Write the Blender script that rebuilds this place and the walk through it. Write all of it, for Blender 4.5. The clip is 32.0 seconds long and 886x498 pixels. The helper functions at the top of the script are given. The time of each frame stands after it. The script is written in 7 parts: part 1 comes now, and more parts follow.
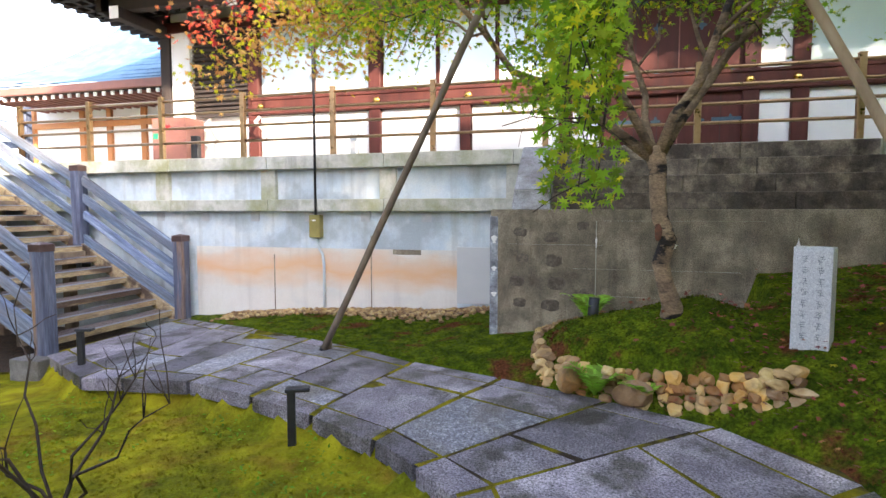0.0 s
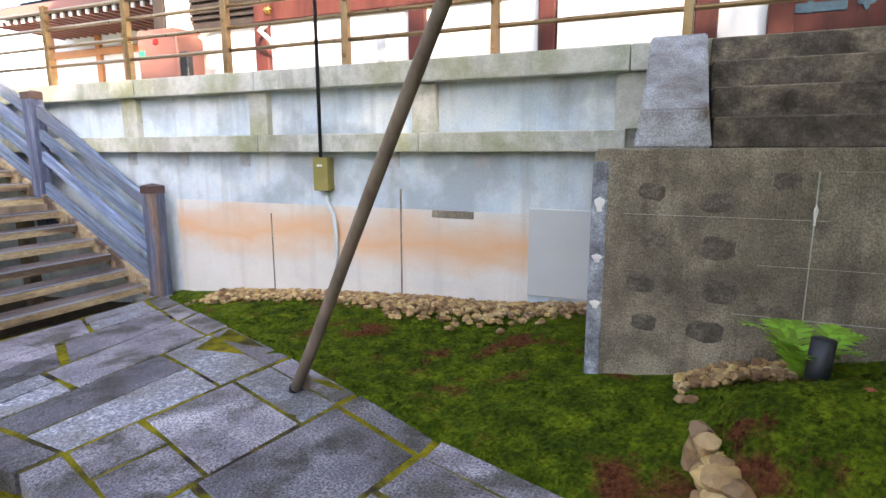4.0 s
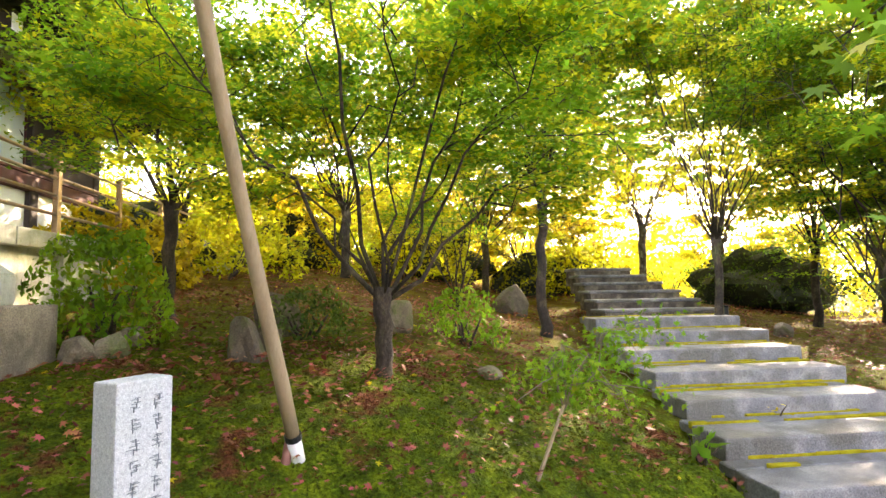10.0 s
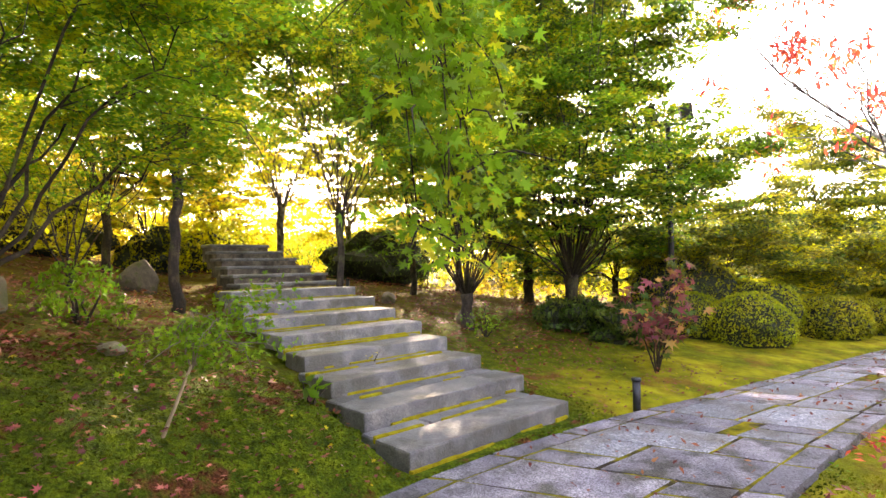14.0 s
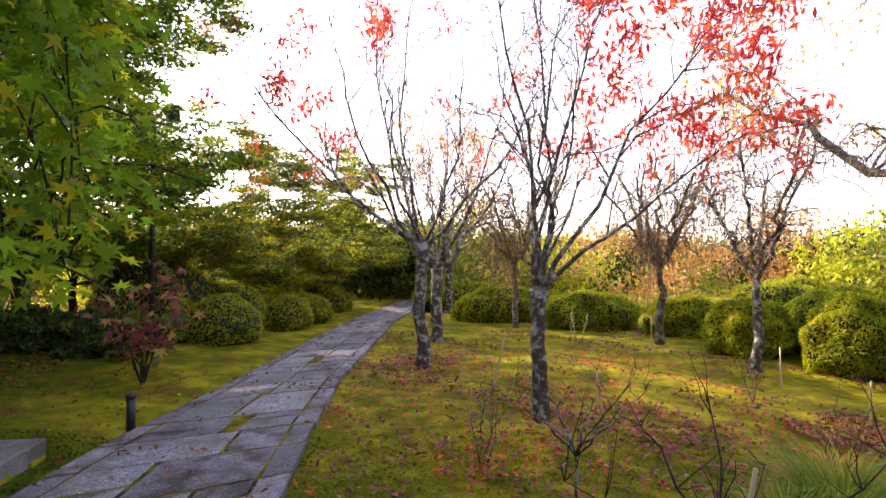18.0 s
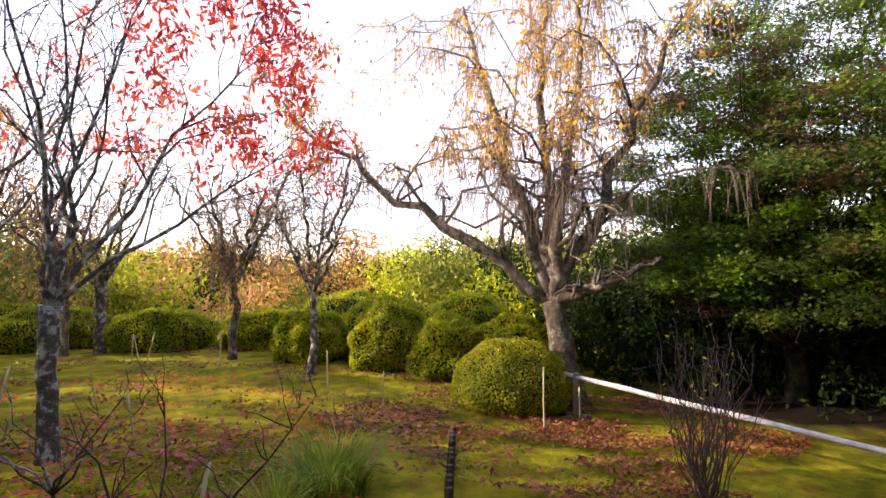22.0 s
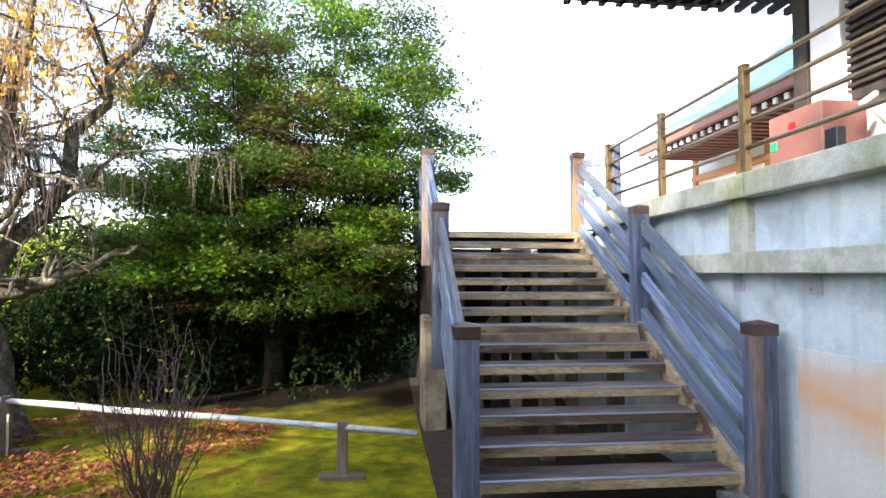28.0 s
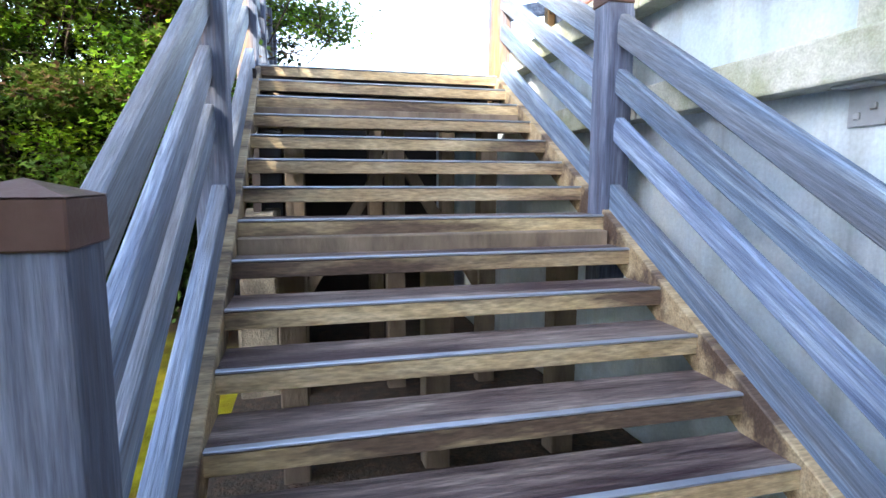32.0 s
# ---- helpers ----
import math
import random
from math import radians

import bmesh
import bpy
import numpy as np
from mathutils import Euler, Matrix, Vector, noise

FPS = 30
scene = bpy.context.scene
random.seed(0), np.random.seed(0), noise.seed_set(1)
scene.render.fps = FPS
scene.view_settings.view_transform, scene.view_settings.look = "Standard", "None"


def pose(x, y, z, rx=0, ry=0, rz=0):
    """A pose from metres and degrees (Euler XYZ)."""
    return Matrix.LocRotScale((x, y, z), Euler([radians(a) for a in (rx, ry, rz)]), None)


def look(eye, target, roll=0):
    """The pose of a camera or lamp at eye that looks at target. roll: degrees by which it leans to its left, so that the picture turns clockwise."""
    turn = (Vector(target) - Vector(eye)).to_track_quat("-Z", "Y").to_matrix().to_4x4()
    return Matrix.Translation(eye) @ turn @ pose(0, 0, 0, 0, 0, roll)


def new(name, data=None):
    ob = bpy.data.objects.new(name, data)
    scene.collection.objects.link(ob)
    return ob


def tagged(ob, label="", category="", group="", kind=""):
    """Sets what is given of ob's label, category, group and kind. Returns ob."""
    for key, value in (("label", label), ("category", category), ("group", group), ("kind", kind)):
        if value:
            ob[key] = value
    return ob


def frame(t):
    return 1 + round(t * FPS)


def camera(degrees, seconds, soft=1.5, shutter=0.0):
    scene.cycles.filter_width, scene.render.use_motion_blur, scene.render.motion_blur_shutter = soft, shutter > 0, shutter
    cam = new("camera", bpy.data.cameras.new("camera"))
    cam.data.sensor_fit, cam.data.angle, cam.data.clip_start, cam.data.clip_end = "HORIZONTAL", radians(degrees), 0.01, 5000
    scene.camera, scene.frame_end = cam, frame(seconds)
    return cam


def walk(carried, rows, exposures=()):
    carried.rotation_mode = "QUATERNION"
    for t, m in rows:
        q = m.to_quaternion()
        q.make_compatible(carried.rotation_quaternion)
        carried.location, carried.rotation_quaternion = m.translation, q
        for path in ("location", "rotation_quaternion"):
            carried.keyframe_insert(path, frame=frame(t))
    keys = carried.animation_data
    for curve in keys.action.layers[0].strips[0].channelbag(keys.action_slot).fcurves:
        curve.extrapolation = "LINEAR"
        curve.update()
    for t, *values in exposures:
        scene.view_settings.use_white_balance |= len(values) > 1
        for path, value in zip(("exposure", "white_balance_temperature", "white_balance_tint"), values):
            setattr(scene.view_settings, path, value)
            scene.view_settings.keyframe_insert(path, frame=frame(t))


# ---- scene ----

cam = camera(78.5, 32.0, soft=1.5)
PATH = [
    (0, (-0.063, 0.167, 1.598), (-0.574, 2.096, 1.46), -0.01),
    (0.5, (-0.046, 0.574, 1.588), (-0.609, 2.486, 1.425), 0.05),
    (1, (-0.11, 0.984, 1.575), (-0.735, 2.873, 1.37), 0.14),
    (1.5, (-0.195, 1.377, 1.585), (-0.891, 3.239, 1.364), 0.09),
    (2, (-0.215, 1.723, 1.581), (-0.967, 3.558, 1.321), -0.14),
    (2.5, (-0.24, 2.005, 1.549), (-1.037, 3.819, 1.275), -0.04),
    (3.5, (-0.6, 2.44, 1.575), (-1.377, 4.253, 1.241), -0.05),
    (4.5, (-0.679, 2.971, 1.622), (-1.307, 4.835, 1.264), -0.03),
    (5, (-0.651, 3.121, 1.653), (-0.928, 5.091, 1.449), -0.12),
    (5.5, (-0.652, 3.287, 1.687), (-0.404, 5.271, 1.635), -0.43),
    (6, (-0.698, 3.41, 1.689), (0.082, 5.25, 1.778), -0.62),
    (6.5, (-0.781, 3.492, 1.694), (0.467, 5.05, 1.826), -0.85),
    (7, (-0.812, 3.526, 1.684), (0.719, 4.804, 1.836), -0.97),
    (7.5, (-0.843, 3.542, 1.68), (0.841, 4.607, 1.842), -1.04),
    (8, (-0.848, 3.52, 1.68), (0.934, 4.413, 1.852), -1.11),
    (8.5, (-0.787, 3.527, 1.682), (1.095, 4.183, 1.849), -1.23),
    (9, (-0.701, 3.508, 1.689), (1.255, 3.892, 1.845), -1.19),
    (9.5, (-0.727, 3.529, 1.69), (1.265, 3.606, 1.846), -0.98),
    (10, (-0.799, 3.622, 1.672), (1.18, 3.38, 1.828), -0.87),
    (10.5, (-0.86, 3.699, 1.662), (1.071, 3.2, 1.808), -0.88),
    (11, (-0.975, 3.734, 1.655), (0.914, 3.091, 1.788), -1.03),
    (11.5, (-1.129, 3.749, 1.635), (0.729, 3.017, 1.749), -1.19),
    (12, (-1.243, 3.781, 1.634), (0.574, 2.951, 1.732), -1.15),
    (12.5, (-1.321, 3.774, 1.632), (0.423, 2.798, 1.709), -1.11),
    (13, (-1.372, 3.789, 1.63), (0.268, 2.645, 1.695), -0.97),
    (13.5, (-1.384, 3.803, 1.637), (0.155, 2.527, 1.694), -0.84),
    (14, (-1.374, 3.775, 1.623), (0.078, 2.401, 1.678), -0.89),
    (14.5, (-1.421, 3.784, 1.623), (-0.086, 2.295, 1.678), -0.83),
    (15, (-1.415, 3.776, 1.627), (-0.279, 2.131, 1.675), -0.77),
    (15.5, (-1.389, 3.774, 1.619), (-0.509, 1.979, 1.666), -0.64),
    (17.5, (-0.819, 3.995, 1.73), (-0.85, 1.995, 1.758), -0.06),
    (18, (-0.892, 4.025, 1.721), (-1.152, 2.042, 1.756), 0.08),
    (18.5, (-1.003, 4.056, 1.689), (-1.54, 2.13, 1.74), 0.12),
    (19, (-1.139, 4.079, 1.672), (-1.927, 2.241, 1.732), 0.16),
    (19.5, (-1.269, 4.143, 1.681), (-2.233, 2.392, 1.741), 0.09),
    (20, (-1.373, 4.193, 1.683), (-2.464, 2.518, 1.745), 0.14),
    (20.5, (-1.435, 4.242, 1.684), (-2.632, 2.641, 1.751), 0.17),
    (21, (-1.469, 4.245, 1.68), (-2.772, 2.729, 1.759), 0.21),
    (21.5, (-1.487, 4.254, 1.662), (-2.879, 2.82, 1.752), 0.23),
    (22, (-1.521, 4.32, 1.624), (-2.983, 2.959, 1.732), 0.13),
    (22.5, (-1.561, 4.377, 1.604), (-3.083, 3.086, 1.72), 0.12),
    (23, (-1.624, 4.424, 1.594), (-3.211, 3.212, 1.708), 0.15),
    (23.5, (-1.712, 4.441, 1.607), (-3.377, 3.337, 1.715), 0.10),
    (24, (-1.767, 4.449, 1.622), (-3.524, 3.499, 1.726), 0.10),
    (24.5, (-1.749, 4.391, 1.627), (-3.599, 3.637, 1.732), 0.20),
    (25, (-1.731, 4.27, 1.623), (-3.651, 3.721, 1.731), 0.35),
    (25.5, (-1.605, 4.221, 1.64), (-3.57, 3.867, 1.747), 0.15),
    (26, (-1.601, 4.158, 1.67), (-3.589, 3.969, 1.777), 0.14),
    (26.5, (-1.651, 4.227, 1.679), (-3.646, 4.13, 1.788), 0.15),
    (28.5, (-2.581, 4.538, 1.558), (-4.558, 4.836, 1.611), 0.07),
    (29, (-2.875, 4.679, 1.534), (-4.838, 5.061, 1.537), -0.00),
    (29.5, (-3.18, 4.876, 1.511), (-5.132, 5.313, 1.479), -0.03),
    (30, (-3.511, 5.018, 1.446), (-5.453, 5.483, 1.338), -0.00),
    (30.5, (-3.892, 5.188, 1.4), (-5.832, 5.653, 1.25), 0.17),
    (31, (-4.29, 5.331, 1.37), (-6.228, 5.795, 1.2), 0.02),
    (31.5, (-4.685, 5.404, 1.333), (-6.622, 5.857, 1.124), -0.20),
    (32, (-5.071, 5.444, 1.252), (-6.997, 5.921, 1.0), 0.12),
]
EXPOSURES = [(0.0, 2.0, 6600, 18), (5.3, 2.1, 6600, 18), (6.5, 2.75, 6600, 18), (7.5, 3.0, 6800, 20), (9.0, 3.2, 7000, 21), (11.0, 3.02, 7600, 22), 
             (13.0, 2.9, 7600, 23), (15.0, 2.35, 7600, 27), (17.5, 1.45, 7000, 30), (20.0, 0.95, 6900, 30), (23.0, 1.05, 6900, 28), (24.0, 1.15, 6800, 24), (26.5, 1.35, 6300, 14), (28.6, 1.75, 6000, 12), (32.0, 2.18, 5900, 12)]

walk(cam, [(t, look(eye, target, roll)) for t, eye, target, roll in PATH],
     exposures=EXPOSURES)

# ---------------------------------------------------------------- world and sun
SUN_AZ, SUN_EL = 133.0, 21.5          # degrees from +y towards +x, and above the horizon
world = bpy.data.worlds.new("world")
scene.world = world
world.use_nodes = True
wn = world.node_tree
wn.nodes.clear()
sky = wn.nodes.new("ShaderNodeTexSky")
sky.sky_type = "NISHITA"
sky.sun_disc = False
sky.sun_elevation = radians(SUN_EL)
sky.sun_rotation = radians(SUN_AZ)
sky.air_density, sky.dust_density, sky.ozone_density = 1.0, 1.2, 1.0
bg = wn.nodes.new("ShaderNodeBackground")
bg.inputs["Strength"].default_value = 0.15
wo = wn.nodes.new("ShaderNodeOutputWorld")
sky_gain = wn.nodes.new("ShaderNodeHueSaturation")      # pales the sky colour and doubles its brightness, in place of haze
sky_gain.inputs["Saturation"].default_value, sky_gain.inputs["Value"].default_value = 0.62, 2.0
wn.links.new(sky.outputs[0], sky_gain.inputs["Color"])
wn.links.new(sky_gain.outputs[0], bg.inputs["Color"])
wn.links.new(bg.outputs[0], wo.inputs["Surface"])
sun = new("sun", bpy.data.lights.new("sun", "SUN"))
sun.data.energy, sun.data.angle, sun.data.color = 5.0, radians(0.8), (1.0, 0.88, 0.66)
_az, _el = radians(SUN_AZ), radians(SUN_EL)
sun.matrix_world = look((math.sin(_az) * math.cos(_el) * 60, math.cos(_az) * math.cos(_el) * 60, math.sin(_el) * 60), (0, 0, 0))


# ---------------------------------------------------------------- materials
def mat(name, colors, scale=4.0, rough=0.8, metal=0.0, bump=0.3, bscale=None, detail=6.0, dist=0.02, stain=None, stain_scale=0.7,
        stain_lim=(0.45, 0.65), random=0.0, stretch=(1, 1, 1), grain=None, spec=0.5, island=0.0, trans=0.0, streak=None, turn=0.0):
    """Noise-mixed colours at two scales, with bump; stain: a second colour in larger blotches; grain: fine speckle strength;
    streak: a colour in runs down the face; random: per-object variation of brightness;
    turn: slope of the grain in degrees, falling towards +x."""
    m = bpy.data.materials.new(name)
    m.use_nodes = True
    nt = m.node_tree
    N, L = nt.nodes, nt.links
    b = N["Principled BSDF"]
    b.inputs["Roughness"].default_value, b.inputs["Metallic"].default_value = rough, metal
    b.inputs["Specular IOR Level"].default_value = spec
    tc = N.new("ShaderNodeTexCoord")
    geo = N.new("ShaderNodeNewGeometry")
    mp = N.new("ShaderNodeMapping")
    mp.vector_type = "TEXTURE"
    mp.inputs["Rotation"].default_value = (0, radians(turn), 0)
    mp.inputs["Scale"].default_value = tuple(1 / v for v in stretch)
    L.new(geo.outputs["Position"], mp.inputs["Vector"])

    def noise_tex(s, d=detail, vec=None, rgh=0.6):
        n = N.new("ShaderNodeTexNoise")
        n.inputs["Scale"].default_value, n.inputs["Detail"].default_value, n.inputs["Roughness"].default_value = s, d, rgh
        L.new(vec or mp.outputs[0], n.inputs["Vector"])
        return n

    n1 = noise_tex(scale)
    ramp = N.new("ShaderNodeValToRGB")
    el = ramp.color_ramp.elements
    while len(el) < len(colors):
        el.new(0.5)
    for i, c in enumerate(colors):
        el[i].position = 0.3 + 0.4 * i / max(1, len(colors) - 1)
        el[i].color = (*c, 1)
    L.new(n1.outputs["Fac"], ramp.inputs["Fac"])
    col = ramp.outputs["Color"]

    def mix(a, c, fac, mode="MIX"):
        x = N.new("ShaderNodeMix")
        x.data_type, x.blend_type = "RGBA", mode
        L.new(fac, x.inputs["Factor"]) if not isinstance(fac, float) else setattr(x.inputs["Factor"], "default_value", fac)
        L.new(a, x.inputs["A"])
        L.new(c, x.inputs["B"]) if not isinstance(c, tuple) else setattr(x.inputs["B"], "default_value", (*c, 1))
        return x.outputs["Result"]

    def remap(v, lo, hi, a=0.0, c=1.0):
        r = N.new("ShaderNodeMapRange")
        r.inputs["From Min"].default_value, r.inputs["From Max"].default_value = lo, hi
        r.inputs["To Min"].default_value, r.inputs["To Max"].default_value = a, c
        L.new(v, r.inputs["Value"])
        return r.outputs["Result"]

    if stain:
        n2 = noise_tex(stain_scale, 8.0)
        col = mix(col, stain, remap(n2.outputs["Fac"], *stain_lim))
    if streak:
        mp2 = N.new("ShaderNodeMapping")
        mp2.inputs["Scale"].default_value = (1, 1, 0.06)
        L.new(geo.outputs["Position"], mp2.inputs["Vector"])
        n3 = noise_tex(5.0, 6.0, mp2.outputs[0])
        col = mix(col, streak, remap(n3.outputs["Fac"], 0.52, 0.75, 0.0, 0.75))
    if grain:
        n4 = noise_tex(grain[0], 2.0)
        x = remap(n4.outputs["Fac"], 0.3, 0.7, 1 - grain[1], 1 + grain[1])
        v = N.new("ShaderNodeMix")
        v.data_type, v.blend_type = "RGBA", "MULTIPLY"
        v.inputs["Factor"].default_value = 1.0
        L.new(col, v.inputs["A"])
        L.new(x, v.inputs["B"])
        col = v.outputs["Result"]
    if random or island:
        oi = N.new("ShaderNodeObjectInfo") if random else None
        src = oi.outputs["Random"] if random else geo.outputs["Random Per Island"]
        amt = random or island
        hs = N.new("ShaderNodeHueSaturation")
        L.new(remap(src, 0, 1, 1 - amt, 1 + amt), hs.inputs["Value"])
        L.new(remap(src, 0, 1, 0.5 - 0.03 * amt, 0.5 + 0.03 * amt), hs.inputs["Hue"])
        L.new(col, hs.inputs["Color"])
        col = hs.outputs["Color"]
    L.new(col, b.inputs["Base Color"])
    L.new(remap(n1.outputs["Fac"], 0.3, 0.7, max(0.03, rough - 0.12), min(1, rough + 0.12)), b.inputs["Roughness"])
    if bump:
        n5 = noise_tex(bscale or scale * 6, 8.0)
        bp = N.new("ShaderNodeBump")
        bp.inputs["Strength"].default_value, bp.inputs["Distance"].default_value = bump, dist
        L.new(n5.outputs["Fac"], bp.inputs["Height"])
        L.new(bp.outputs[0], b.inputs["Normal"])
    if trans:
        t = N.new("ShaderNodeBsdfTranslucent")
        ms = N.new("ShaderNodeMixShader")
        ms.inputs["Fac"].default_value = trans
        L.new(col, t.inputs["Color"])
        L.new(b.outputs[0], ms.inputs[1])
        L.new(t.outputs[0], ms.inputs[2])
        L.new(ms.outputs[0], N["Material Output"].inputs["Surface"])
    return m


